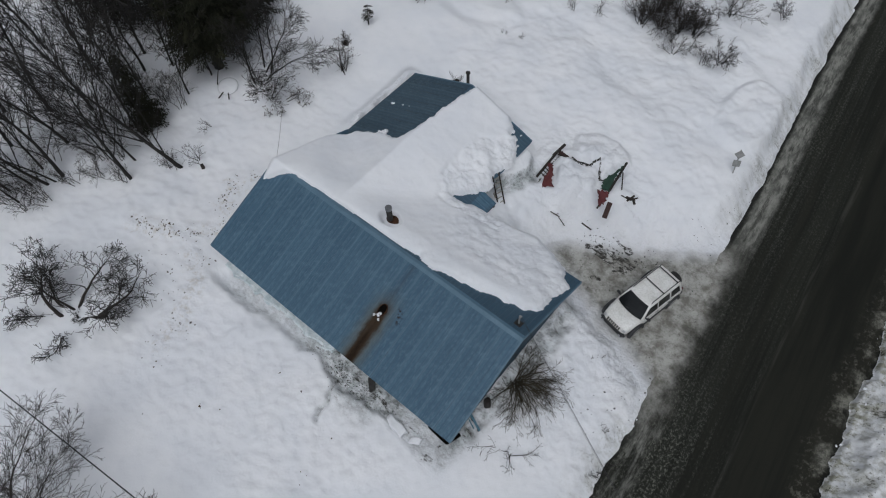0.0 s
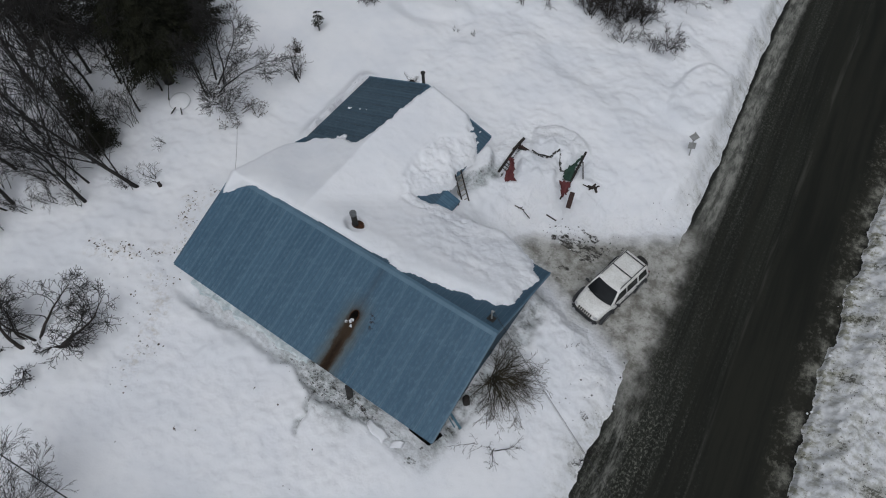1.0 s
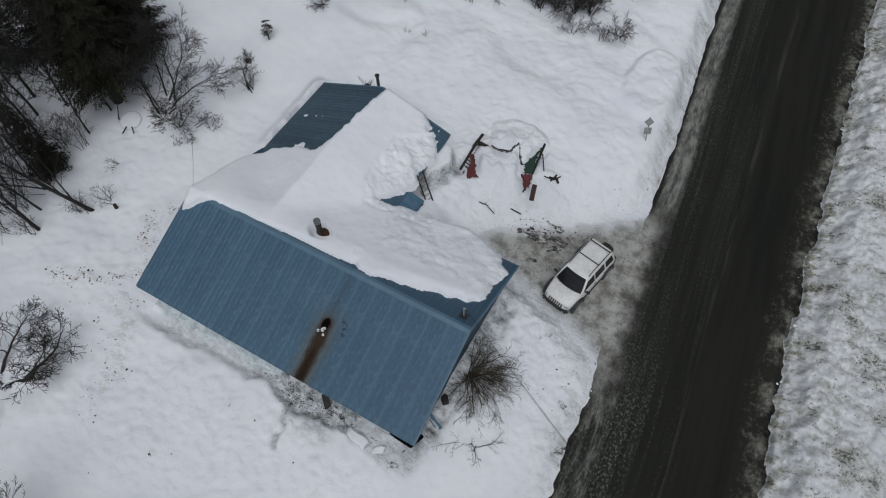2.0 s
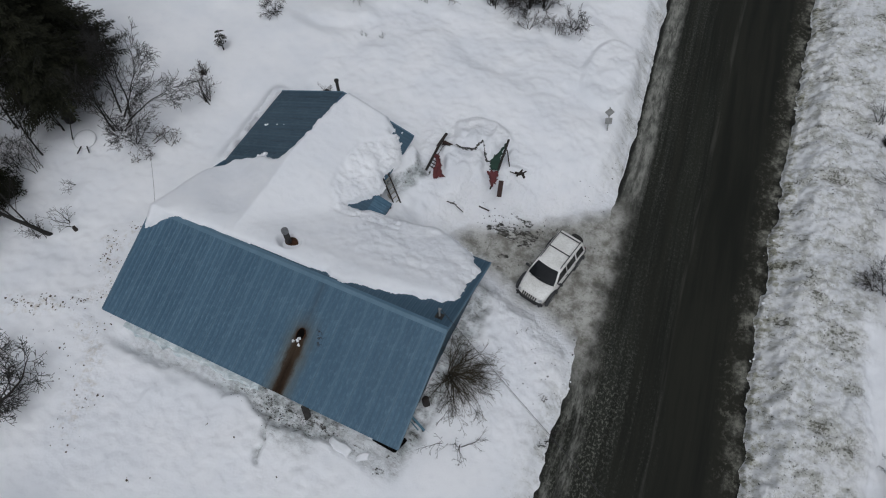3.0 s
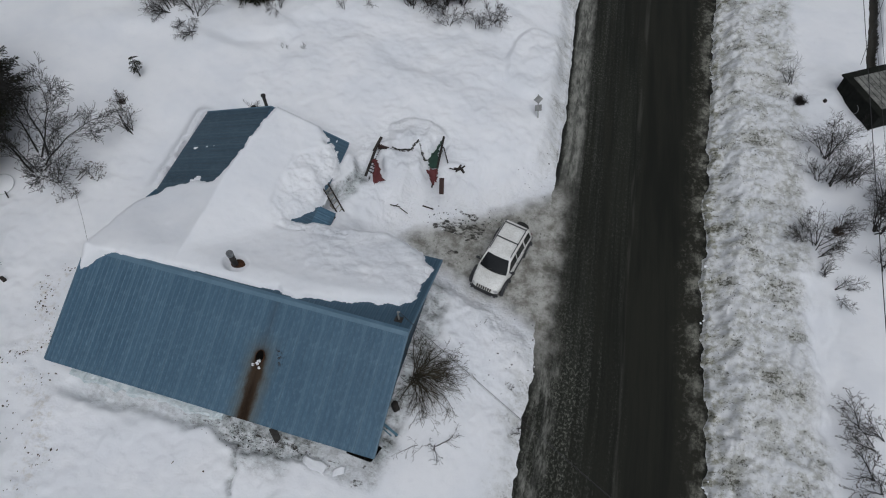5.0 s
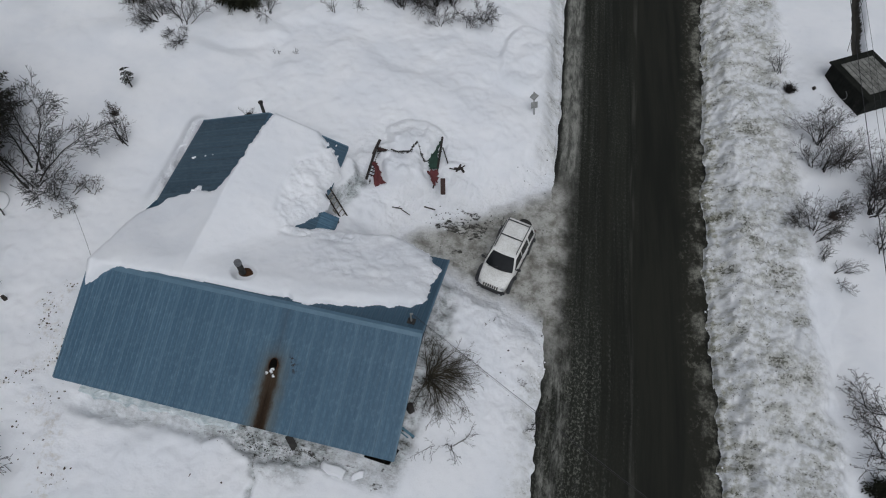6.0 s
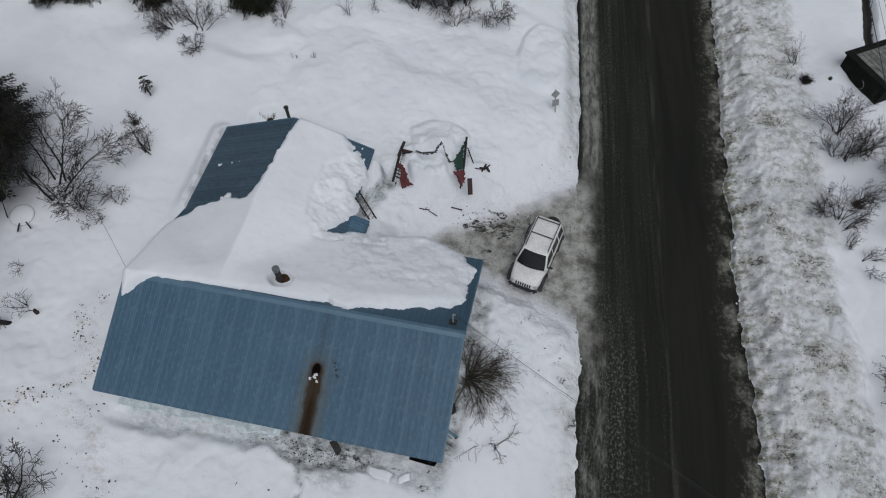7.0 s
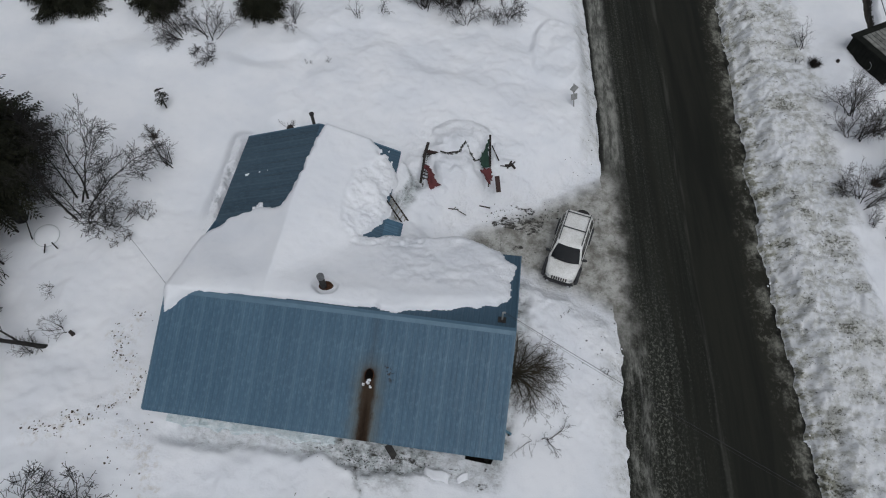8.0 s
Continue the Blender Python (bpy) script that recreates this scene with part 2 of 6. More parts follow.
    icy = n.mix(n.range(n.noise(n.scaled(uv, (1.0, 0.3, 1.0)), 2.2, 8, 0.72), 0.36, 0.64), (0.085, 0.087, 0.078), (0.25, 0.25, 0.225))
    icy = n.mix(n.maths("MULTIPLY", n.range(n.noise(n.scaled(uv, (1.0, 0.15, 1.0)), 3.4, 6, 0.7), 0.50, 0.60), 0.65), icy, (0.035, 0.035, 0.031))
    north = n.range(v, 24, 27)
    south = n.maths("MULTIPLY", n.range(v, 16.5, 14.5, 0.0, 0.8), n.range(n.noise(n.scaled(uv, (1.0, 0.25, 1.0)), 2.6, 7, 0.75), 0.42, 0.60))
    col = n.mix(n.maths("MULTIPLY", strip, n.maths("ADD", north, south, True)), col, icy)
    # meltwater and packed ice where the drive comes out
    mouth = n.maths("MULTIPLY", n.range(v, 12.5, 17.0), n.range(v, 26.5, 23.5))
    tongue = n.range(n.maths("ADD", u, n.maths("MULTIPLY", n.maths("SUBTRACT", n.noise(p, 0.8, 6, 0.65), 0.5), 3.0)), -0.2, 1.6, 1.0, 0.0)
    drive = n.mix(n.range(n.noise(p, 1.2, 9, 0.72), 0.36, 0.62), (0.180, 0.175, 0.152), (0.44, 0.437, 0.410))
    drive = n.mix(n.maths("MULTIPLY", n.range(n.noise(p, 5.5, 6, 0.7), 0.54, 0.70), 0.7), drive, (0.10, 0.095, 0.08))
    drive = n.mix(n.range(u, 0.0, 1.8, 0.0, 0.85), drive, (0.06, 0.058, 0.05))
    col = n.mix(n.maths("MULTIPLY", mouth, tongue), col, drive)
    wet_line = n.range(n.maths("ADD", gap, n.maths("MULTIPLY", n.maths("SUBTRACT", n.noise(p, 1.4, 5, 0.7), 0.5), 0.9)), 0.02, 0.24, 1.0, 0.0)
    col = n.mix(n.maths("MULTIPLY", wet_line, n.range(n.noise(p, 0.45, 3), 0.40, 0.58, 0.15, 0.95)), col, (0.010, 0.010, 0.009))
    kerb_line = n.range(n.maths("ADD", u, n.maths("MULTIPLY", n.maths("SUBTRACT", n.noise(p, 1.3, 5, 0.7), 0.5), 0.5)), 0.05, 0.22, 1.0, 0.0)
    kerb_line = n.maths("MULTIPLY", kerb_line, n.maths("ADD", n.range(v, 24.8, 26.0), n.range(v, 15.5, 14.5, 0.0, 0.35), True))
    col = n.mix(n.maths("MULTIPLY", kerb_line, 0.85), col, (0.016, 0.016, 0.015))
    n.put(b.inputs["Base Color"], col)
    n.put(b.inputs["Roughness"], n.range(streak, 0.3, 0.7, 0.65, 0.9))
    n.put(b.inputs["Normal"], n.bump(fine, 0.35, 0.012, n.bump(n.maths("MULTIPLY", crusty, n.maths("ADD", verge, n.maths("MULTIPLY", heavy, 0.3))), 0.6, 0.07)))
    return m


ROAD = road_material()


def roof_material(name, dark, light, chalk_highlight, rust=False, marked=1.0):
    m, tree, b = material(name, 0.5, 0.0, 0.4)
    n = Nodes(tree)
    p, loc = n.position(), n.local()
    x, y, z = n.split(loc)
    runs = n.noise(n.scaled(loc, (1.0, 0.12, 1.0)), 9, 5, 0.6)
    blot = n.noise(p, 0.8, 4)
    f = n.maths("ADD", n.maths("MULTIPLY", n.range(runs, 0.3, 0.7), 0.38), n.maths("MULTIPLY", n.range(blot, 0.3, 0.7), 0.25))
    f = n.maths("ADD", f, n.maths("MULTIPLY", n.rand(), 0.40), True)
    col = n.mix(f, dark, light)
    chalky = n.maths("MULTIPLY", n.range(n.noise(n.scaled(loc, (1.0, 0.25, 1.0)), 16, 4, 0.7), 0.5, 0.72), n.range(n.noise(p, 0.5, 3), 0.42, 0.62))
    col = n.mix(n.maths("MULTIPLY", chalky, 0.6), col, chalk_highlight)
    # highlight on the rib tops, put into the colour
    crest = n.range(z, 0.005, 0.013)
    col = n.mix(n.maths("MULTIPLY", crest, n.range(blot, 0.3, 0.7, 0.06, 0.22)), col, chalk_highlight)
    dashes = n.noise(n.scaled(loc, (1.0, 0.55, 1.0)), 6.5, 4, 0.7)
    col = n.mix(n.maths("MULTIPLY", n.range(dashes, 0.48, 0.66), n.range(x, 0.0, 0.9, 0.34, 0.42)), col, chalk_highlight)
    col = n.mix(n.maths("MULTIPLY", n.range(dashes, 0.48, 0.32), 0.30), col, dark)
    # painted highlight at the sheet laps, painted shade along the rib edges
    lap = n.range(n.maths("PINGPONG", x, 0.455), 0.0, 0.10, 1.0, 0.0)
    col = n.mix(n.maths("MULTIPLY", lap, n.range(runs, 0.35, 0.6, 0.28 * marked, 0.62 * marked)), col, chalk_highlight)
    ribs = n.range(n.maths("PINGPONG", x, 0.1135), 0.004, 0.042, 1.0, 0.0)
    col = n.mix(n.maths("MULTIPLY", ribs, 0.48 * marked), col, dark)
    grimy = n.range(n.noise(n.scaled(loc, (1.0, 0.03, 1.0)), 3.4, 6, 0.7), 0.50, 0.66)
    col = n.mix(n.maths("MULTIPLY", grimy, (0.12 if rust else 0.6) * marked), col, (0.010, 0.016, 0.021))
    pale = n.maths("MULTIPLY", n.range(n.noise(n.scaled(loc, (1.0, 0.05, 1.0)), 2.6, 5, 0.7), 0.52, 0.66), n.range(y, 0.6, 3.0))
    col = n.mix(n.maths("MULTIPLY", pale, 0.5), col, chalk_highlight)
    if rust:
        px, py, _ = n.split(p)
        wob = n.maths("MULTIPLY", n.maths("SUBTRACT", n.noise(n.scaled(p, (1, 0.35, 1)), 3.5, 5, 0.65), 0.5), 0.55)
        lean = n.maths("ADD", px, n.maths("MULTIPLY", n.maths("SUBTRACT", 9.7, py), -0.02))
        away = n.maths("ABSOLUTE", n.maths("ADD", n.maths("ADD", lean, 11.30), wob))
        lower = n.maths("MULTIPLY", n.range(away, 0.12, 0.46, 1.0, 0.0), n.range(py, 10.2, 9.6))
        core = n.maths("MULTIPLY", n.range(away, 0.0, 0.30, 1.0, 0.0), n.range(py, 9.0, 8.2, 0.25, 0.9))
        halo = n.maths("MULTIPLY", n.range(away, 0.15, 1.0, 1.0, 0.0), n.range(py, 10.9, 9.3))
        col = n.mix(n.maths("MULTIPLY", halo, 0.62), col, (0.088, 0.080, 0.046))
        col = n.mix(n.maths("MULTIPLY", lower, 0.88), col, (0.050, 0.030, 0.016))
        col = n.mix(n.maths("MULTIPLY", core, 0.85), col, (0.014, 0.008, 0.005))
        dots = n.maths("MULTIPLY", n.range(n.noise(p, 8, 3, 0.6), 0.53, 0.60), n.range(n.maths("ABSOLUTE", n.maths("ADD", px, 10.48)), 0.12, 0.34, 1.0, 0.0))
        dots = n.maths("MULTIPLY", dots, n.range(n.maths("ABSOLUTE", n.maths("SUBTRACT", py, 9.85)), 0.2, 0.45, 1.0, 0.0))
        n.put(b.inputs["Specular IOR Level"], n.range(lower, 0.0, 1.0, 0.4, 0.04))
        col = n.mix(dots, col, (0.008, 0.009, 0.011))
    n.put(b.inputs["Base Color"], col)
    n.put(b.inputs["Roughness"], n.range(runs, 0.3, 0.7, 0.42, 0.62))
    return m


BLUE = roof_material("blue_painted_roofing", (0.036, 0.088, 0.142), (0.060, 0.126, 0.190), (0.125, 0.21, 0.28), True)
# rear slopes' shade put into the colour: darker, flatter blue with faint ribs
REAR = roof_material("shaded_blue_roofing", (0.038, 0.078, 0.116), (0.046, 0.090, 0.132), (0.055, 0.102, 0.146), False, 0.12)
# wing's west slope: darker, greyer blue with stronger dark streaks
SLATE = roof_material("streaked_blue_roofing", (0.030, 0.056, 0.080), (0.066, 0.108, 0.146), (0.10, 0.15, 0.19))
TRIM = mottled("blue_trim_metal", (0.075, 0.145, 0.205), (0.115, 0.195, 0.265), 1.5, 0.55, 0.0, 20, 0.1)
SIDING = mottled("grey_weathered_siding", (0.34, 0.36, 0.37), (0.58, 0.60, 0.61), 1.2, 0.85, 0.0, 18, 0.3, 0.01, (1, 1, 4))
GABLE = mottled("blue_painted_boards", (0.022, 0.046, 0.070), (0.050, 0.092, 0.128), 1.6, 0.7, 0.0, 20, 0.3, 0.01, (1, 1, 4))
SOFFIT = mottled("dark_soffit_wood", (0.03, 0.03, 0.03), (0.08, 0.075, 0.07), 2, 0.85)
SHEETMETAL = mottled("galvanised_pipe", (0.16, 0.165, 0.17), (0.30, 0.31, 0.32), 5, 0.45, 0.7, 30, 0.1)
SOOT = mottled("sooty_iron", (0.010, 0.010, 0.010), (0.04, 0.037, 0.034), 6, 0.8)
RUSTIRON = mottled("rusted_iron", (0.018, 0.009, 0.006), (0.075, 0.034, 0.017), 9, 0.9, spec=0.2)
DARKWOOD = mottled("dark_wet_wood", (0.010, 0.008, 0.007), (0.036, 0.027, 0.022), 4, 0.8, 0, 30, 0.5, 0.01, (1, 1, 1), 0.4)
BROWNWOOD = mottled("brown_board", (0.022, 0.011, 0.009), (0.055, 0.024, 0.020), 5, 0.8)
PALEWOOD = mottled("weathered_pale_wood", (0.20, 0.19, 0.16), (0.38, 0.36, 0.31), 5, 0.8)
REDCLOTH = mottled("faded_red_tarp", (0.07, 0.013, 0.015), (0.135, 0.030, 0.032), 3, 0.7, 0, 26, 0.4)
GREENCLOTH = mottled("dark_green_tarp", (0.010, 0.032, 0.022), (0.024, 0.066, 0.044), 3, 0.7, 0, 26, 0.4)
BLUEBOARD = mottled("faded_blue_board", (0.06, 0.14, 0.19), (0.11, 0.22, 0.29), 4, 0.75)
CABLE = mottled("black_cable", (0.012, 0.012, 0.013), (0.025, 0.025, 0.026), 3, 0.6, 0, 20, 0)
BARK = mottled("grey_brown_bark", (0.009, 0.0085, 0.008), (0.036, 0.033, 0.030), 3.5, 0.9, 0, 30, 0.6, 0.02, (1, 1, 0.4), 0.3)
TWIG = mottled("dark_twigs", (0.014, 0.012, 0.011), (0.044, 0.037, 0.032), 2.5, 0.9, 0, 20, 0, 0.01, (1, 1, 1), 0.3)
MOSSTWIG = mottled("mossy_twigs", (0.024, 0.021, 0.014), (0.075, 0.064, 0.042), 2.5, 0.9, 0, 20, 0)
NEEDLES = mottled("spruce_needles", (0.008, 0.0095, 0.006), (0.030, 0.031, 0.018), 1.5, 0.85, 0, 12, 0, 0.01, (1, 1, 1), 0.3, 0.2)
DRYLEAF = mottled("dry_brown_leaves", (0.035, 0.024, 0.016), (0.09, 0.06, 0.038), 5, 0.9)
CARWHITE = mottled("white_car_paint", (0.60, 0.595, 0.56), (0.80, 0.80, 0.785), 1.6, 0.30, 0, 14, 0)
CLADDING = mottled("dark_grey_plastic", (0.020, 0.021, 0.023), (0.045, 0.046, 0.05), 4, 0.6, 0, 40, 0.1)
TYRE = mottled("black_rubber", (0.010, 0.010, 0.010), (0.028, 0.027, 0.026), 6, 0.85, 0, 40, 0.3)
ALLOY = mottled("alloy_rim", (0.30, 0.31, 0.32), (0.46, 0.47, 0.48), 6, 0.35, 0.8, 30, 0)
SIGNPLATE = mottled("bare_aluminium_sign_back", (0.24, 0.245, 0.24), (0.40, 0.405, 0.40), 4, 0.5, 0.2, 20, 0)
SHEDDARK = mottled("dark_tarred_boards", (0.005, 0.006, 0.005), (0.016, 0.017, 0.014), 2, 0.85, 0, 20, 0.3, spec=0.15)
SHEDPANEL = mottled("old_ribbed_panel", (0.06, 0.06, 0.053), (0.26, 0.26, 0.24), 2.4, 0.65, 0, 9, 0.2, 0.01, (1.0, 1.0, 1))
DISHPAINT = mottled("dull_grey_white_paint", (0.42, 0.44, 0.45), (0.62, 0.64, 0.65), 2, 0.7, 0, 14, 0.1)
ICE = mottled("blue_white_ice", (0.48, 0.57, 0.60), (0.82, 0.86, 0.88), 2.6, 0.4, 0, 9, 0.5, 0.03)
HOLE = mottled("black_flue_inside", (0.002, 0.002, 0.002), (0.006, 0.005, 0.004), 5, 0.95, 0, 20, 0, spec=0.05)


def glass_material():
    m, tree, b = material("dark_car_glass", 0.10, 0.0, 0.38)
    n = Nodes(tree)
    n.put(b.inputs["Base Color"], n.mix(n.noise(n.position(), 2.0), (0.008, 0.009, 0.010), (0.018, 0.020, 0.022)))
    return m


CARGLASS = glass_material()
LAMPGLASS = mottled("headlamp_lens", (0.40, 0.41, 0.42), (0.55, 0.56, 0.57), 8, 0.15, 0, 40, 0)


# ---- ground, road and snow cover ----
Y_LEFT = (-300, 0, 8, 13, 15.6, 25, 30, 36, 42, 50, 300)
X_LEFT = (14.0, 0.95, 0.42, 0.15, -0.1, -1.05, -1.45, -2.1, -2.75, -3.4, -24)
Y_RIGHT = (-300, 0, 8.5, 9.7, 10.9, 12.2, 13.7, 16, 18, 19.7, 22.2, 24, 26.2, 28, 30.7, 33.6, 36.6, 41.7, 50, 300)
X_RIGHT = (22.0, 9.6, 8.78, 8.62, 8.44, 8.46, 8.2, 7.95, 7.7, 7.55, 7.46, 7.58, 7.24, 7.42, 7.02, 7.1, 6.86, 6.66, 6.45, -14)


def x_left(y):
    return np.interp(y, Y_LEFT, X_LEFT)


def x_right(y):
    return np.interp(y, Y_RIGHT, X_RIGHT)


DRIVE = [(3.0, 27.0), (-1.1, 24.8), (-2.7, 23.5), (-4.7, 22.3), (-6.4, 21.3), (-8.4, 20.0), (-8.9, 18.9), (-6.4, 18.1), (-3.8, 17.15), (-2.2, 16.75), (-0.15, 15.5), (3.0, 13.5)]
EAVE, RIDGE, RIDGE_Y, HALF = 2.9, 4.81, 12.09, 4.89
WEST, EAST = -20.93, -5.37
WING_X, WING_RIDGE, WING_EAST, WING_END = -16.6, 4.5, -12.4, 22.75
PITCH = (RIDGE - EAVE) / HALF


def ground_height(x, y):
    """Height of the snow and of the bare ground, its stains and painted shade."""
    dl = x_left(y) - x + 0.14 * fbm(x, y, 1.4, 3, 1) + 0.12 * fbm(x, y, 0.45, 3, 9) * smooth(26, 18, y)
    dr = x - x_right(y) + 0.10 * fbm(x, y, 2.0, 3, 2) + 0.26 * fbm(x, y, 0.6, 4, 5)
    d = np.maximum(x_left(y) - x, 0)
    north = smooth(15.5, 24.0, y)
    yard_south = 0.30 + 0.125 * np.minimum(d, 9.5) + 0.03 * np.maximum(d - 9.5, 0)
    yard_north = 1.05 + 0.048 * d
    yard = yard_south + (yard_north - yard_south) * north
    yard = np.where(d > 60, yard_north * 0 + 3.6 + 0.02 * (np.minimum(d, 300) - 60), yard)
    # wind-packed waves and buried undergrowth
    waves = 0.19 * fbm(x, y, 5.5, 2, 3) + 0.05 * fbm(x, y, 2.4, 2, 4)
    wild = smooth(24, 30, y)
    pillow = np.minimum(np.abs(fbm(x * 0.8, y * 1.1, 4.4, 2, 5)) * 2.4, 1.0)
    waves = waves + wild * (0.34 * np.sqrt(pillow ** 2 + 0.03) + 0.015 * fbm(x, y, 1.4, 2, 6))
    waves = waves + (0.10 * fbm(x, 1.4 * y, 1.6, 4, 10) + 0.05 * fbm(x, y, 0.5, 3, 7)) * smooth(-16, -22, x) * smooth(24, 18, y)
    near_road = smooth(9, 1.5, d) * (smooth(18, 21, y) * (1 - 0.85 * smooth(23, 27, y)) + 0.85 * smooth(7, 11, y) * smooth(19, 17, y))
    waves = waves + near_road * (0.13 * fbm(x, y, 1.7, 4, 7) + 0.16 * np.abs(fbm(x, y, 0.9, 4, 8)) + 0.06 * fbm(x, y, 0.3, 3, 2))
    left = (yard + waves + 0.018 * fbm(x, y, 0.45, 2, 9)) * (0.16 * smooth(0.0, 0.2, dl) + 0.84 * smooth(0.0, 0.9 + 0.5 * north, dl + 0.15 * fbm(x, y, 0.8, 3, 6)))
    heap = smooth(1.12, 0.86, np.hypot((x + 4.2) / 1.7, (y - 33.6) / 3.0) + 0.12 * fbm(x, y, 1.2, 3, 5))
    left = left + heap * (0.26 + 0.22 * fbm(x, y, 1.3, 3, 9))
    heap = smooth(1.2, 0.7, np.hypot((x + 4.6) / 1.5, (y - 27.0) / 1.7) + 0.15 * fbm(x, y, 1.0, 3, 5))
    left = left + heap * (0.14 + 0.16 * fbm(x, y, 1.0, 3, 8))
    # tumbled snow round the collapsed canopy
    r = np.hypot((x + 9.4) / 2.1, (y - 23.4) / 1.9)
    left = left + 0.45 * smooth(1.15, 0.5, r) * (1 + 0.5 * fbm(x, y, 0.8, 3, 10))
    left = left + 0.22 * smooth(1.7, 1.2, r) * fbm(x, y, 0.7, 4, 11) + 0.10 * smooth(2.6, 1.6, r) * np.abs(fbm(x, y, 0.5, 4, 3))
    dome = np.hypot((x + 9.3) / 1.75, (y - 25.35) / 1.15)
    left = left + 0.42 * np.sqrt(np.clip(1 - dome ** 2, 0, 1)) * smooth(24.1, 24.45, y + 0.25 * (x + 9.5)) * (1 + 0.25 * fbm(x, y, 0.9, 3, 9))
    # snow that slid from the rear slope
    pile = smooth(20.4, 17.0, y) * smooth(16.5, 17.2, y) * smooth(-12.6, -11.6, x) * smooth(-6.4, -9.0, x)
    left = left + pile * (0.75 + 0.25 * fbm(x, y, 0.9, 3, 12))
    # clods in the yard before the house
    clods = smooth(-22, -19, x) * smooth(-2, 1, y) * smooth(6.6, 5.0, y) * smooth(-5.0, -7, x)
    left = left + clods * (0.10 * fbm(x, y, 1.5, 3, 13) + 0.10 * np.abs(fbm(x, y, 0.8, 3, 14)) + 0.03 * fbm(x, y, 0.3, 2, 5))
    # hollow beside the walls
    ledge = np.interp(x, (-21.2, -19.7, -17.3, -15.8, -14.4, -13.9, -13.2, -12.4, -11.6, -11.1, -10.4, -8.9, -8.0, -7.1, -5.4), (6.25, 6.25, 6.25, 6.45, 6.5, 6.3, 6.68, 6.4, 6.25, 6.0, 6.22, 6.4, 6.4, 6.22, 6.1))
    ledge = ledge + 0.13 * fbm(x, y, 0.8, 4, 15) + 0.10 * fbm(x, y, 0.3, 3, 6)
    soft = 0.22 + 0.20 * smooth(-12.6, -15.0, x)
    hollow = smooth(-0.07 - 0.45 * soft, 0.14 + 0.5 * soft, y - ledge) * smooth(9.0, 8.4, y) * smooth(-21.2, -19.4, x) * smooth(-4.9, -5.5, x)
    floor_z = 1.20 + 0.18 * smooth(-11, -14, x) + 0.12 * fbm(x, y, 0.8, 4, 0) + 0.10 * np.abs(fbm(x, y, 0.45, 3, 2)) + 0.22 * smooth(6.75, 7.1, y + 0.2 * fbm(x, y, 0.9, 3, 4)) * smooth(-9, -12, x)
    lip = smooth(-2.2, -0.2, y - ledge) * smooth(-21.6, -20.0, x) * smooth(-4.9, -6.5, x)
    left = left + lip * (1 - hollow) * (0.08 + 0.10 * fbm(x, y, 0.7, 3, 8))
    left = left + (np.minimum(floor_z, left) - left) * hollow
    rim = np.interp(y, (7.8, 8.8, 11.0, 13.6, 14.8, 16.3, 17.5), (-5.1, -5.0, -4.75, -4.55, -4.75, -4.95, -5.3)) + 0.22 * fbm(x, y, 0.9, 4, 4)
    outer = smooth(-2.0, -3.9, x) * smooth(-6.2, -5.8, x) * smooth(8.6, 12.0, y) * smooth(18.0, 16.4, y)
    left = left + outer * (0.36 + 0.12 * smooth(12.0, 14.5, y) + 0.07 * fbm(x, y, 1.2, 3, 12) + 0.10 * fbm(x, y, 0.4, 4, 7))
    strip = smooth(0.45, -0.42, x - rim + 0.2 * fbm(x, y, 0.4, 3, 2)) * smooth(-6.2, -5.8, x) * smooth(6.8, 8.2, y) * smooth(17.4, 16.4, y)
    left = left - (0.16 + 0.08 * fbm(x, y, 0.6, 3, 8)) * strip
    well = smooth(-21.62, -21.40, x + 0.36 * fbm(x, y, 0.7, 4, 2)) * smooth(-20.0, -20.6, x) * smooth(16.9, 17.6, y) * smooth(23.6, 23.0, y)
    left = left + 0.16 * np.abs(fbm(x, y, 0.5, 4, 11)) * smooth(-22.4, -21.6, x) * smooth(-20.6, -21.0, x) * smooth(16.9, 18, y) * smooth(24, 23, y)
    left = left - well * 0.5 + smooth(-22.6, -21.8, x) * smooth(-21.0, -21.6, x) * smooth(16.9, 18, y) * smooth(24, 23, y) * 0.35
    back = np.hypot((x + 19.3) / 1.4, (y - 24.6) / 1.1)
    left = left - 0.50 * smooth(1.0, 0.35, back)
    # house floor level
    inside = smooth(-20.4, -20.2, x) * smooth(-5.9, -6.1, x) * smooth(7.6, 7.9, y) * smooth(16.6, 16.4, y)
    wing = smooth(-20.4, -20.2, x) * smooth(-12.8, -13.0, x) * smooth(15, 16, y) * smooth(22.4, 22.2, y)
    left = left + (0.6 - left) * np.maximum(inside, wing)
    # narrow furrow, and the canopy's gaps
    furrow = path_distance(x, y, [(-11.6, 6.3), (-11.35, 5.8), (-11.05, 5.3), (-11.15, 4.9), (-11.05, 4.55), (-10.9, 4.4)]) + 0.10 * fbm(x, y, 0.4, 3, 3)
    left = left - 0.30 * smooth(0.15, 0.0, furrow)
    gap = path_distance(x, y, [(-11.12, 21.8), (-11.1, 23.7), (-10.7, 23.85), (-10.0, 23.92), (-9.7, 24.08), (-9.3, 24.22), (-9.05, 24.65)])
    gap = np.minimum(gap, path_distance(x, y, [(-8.9, 24.5), (-8.4, 23.75), (-7.8, 24.0), (-7.75, 25.1)]))
    left = left - 0.34 * smooth(0.30, 0.05, gap + 0.1 * fbm(x, y, 0.5, 2, 5))
    torn = polygon_distance(x, y, [(-11.25, 23.1), (-10.7, 23.0), (-10.05, 21.6), (-10.7, 21.3), (-11.25, 21.8)])
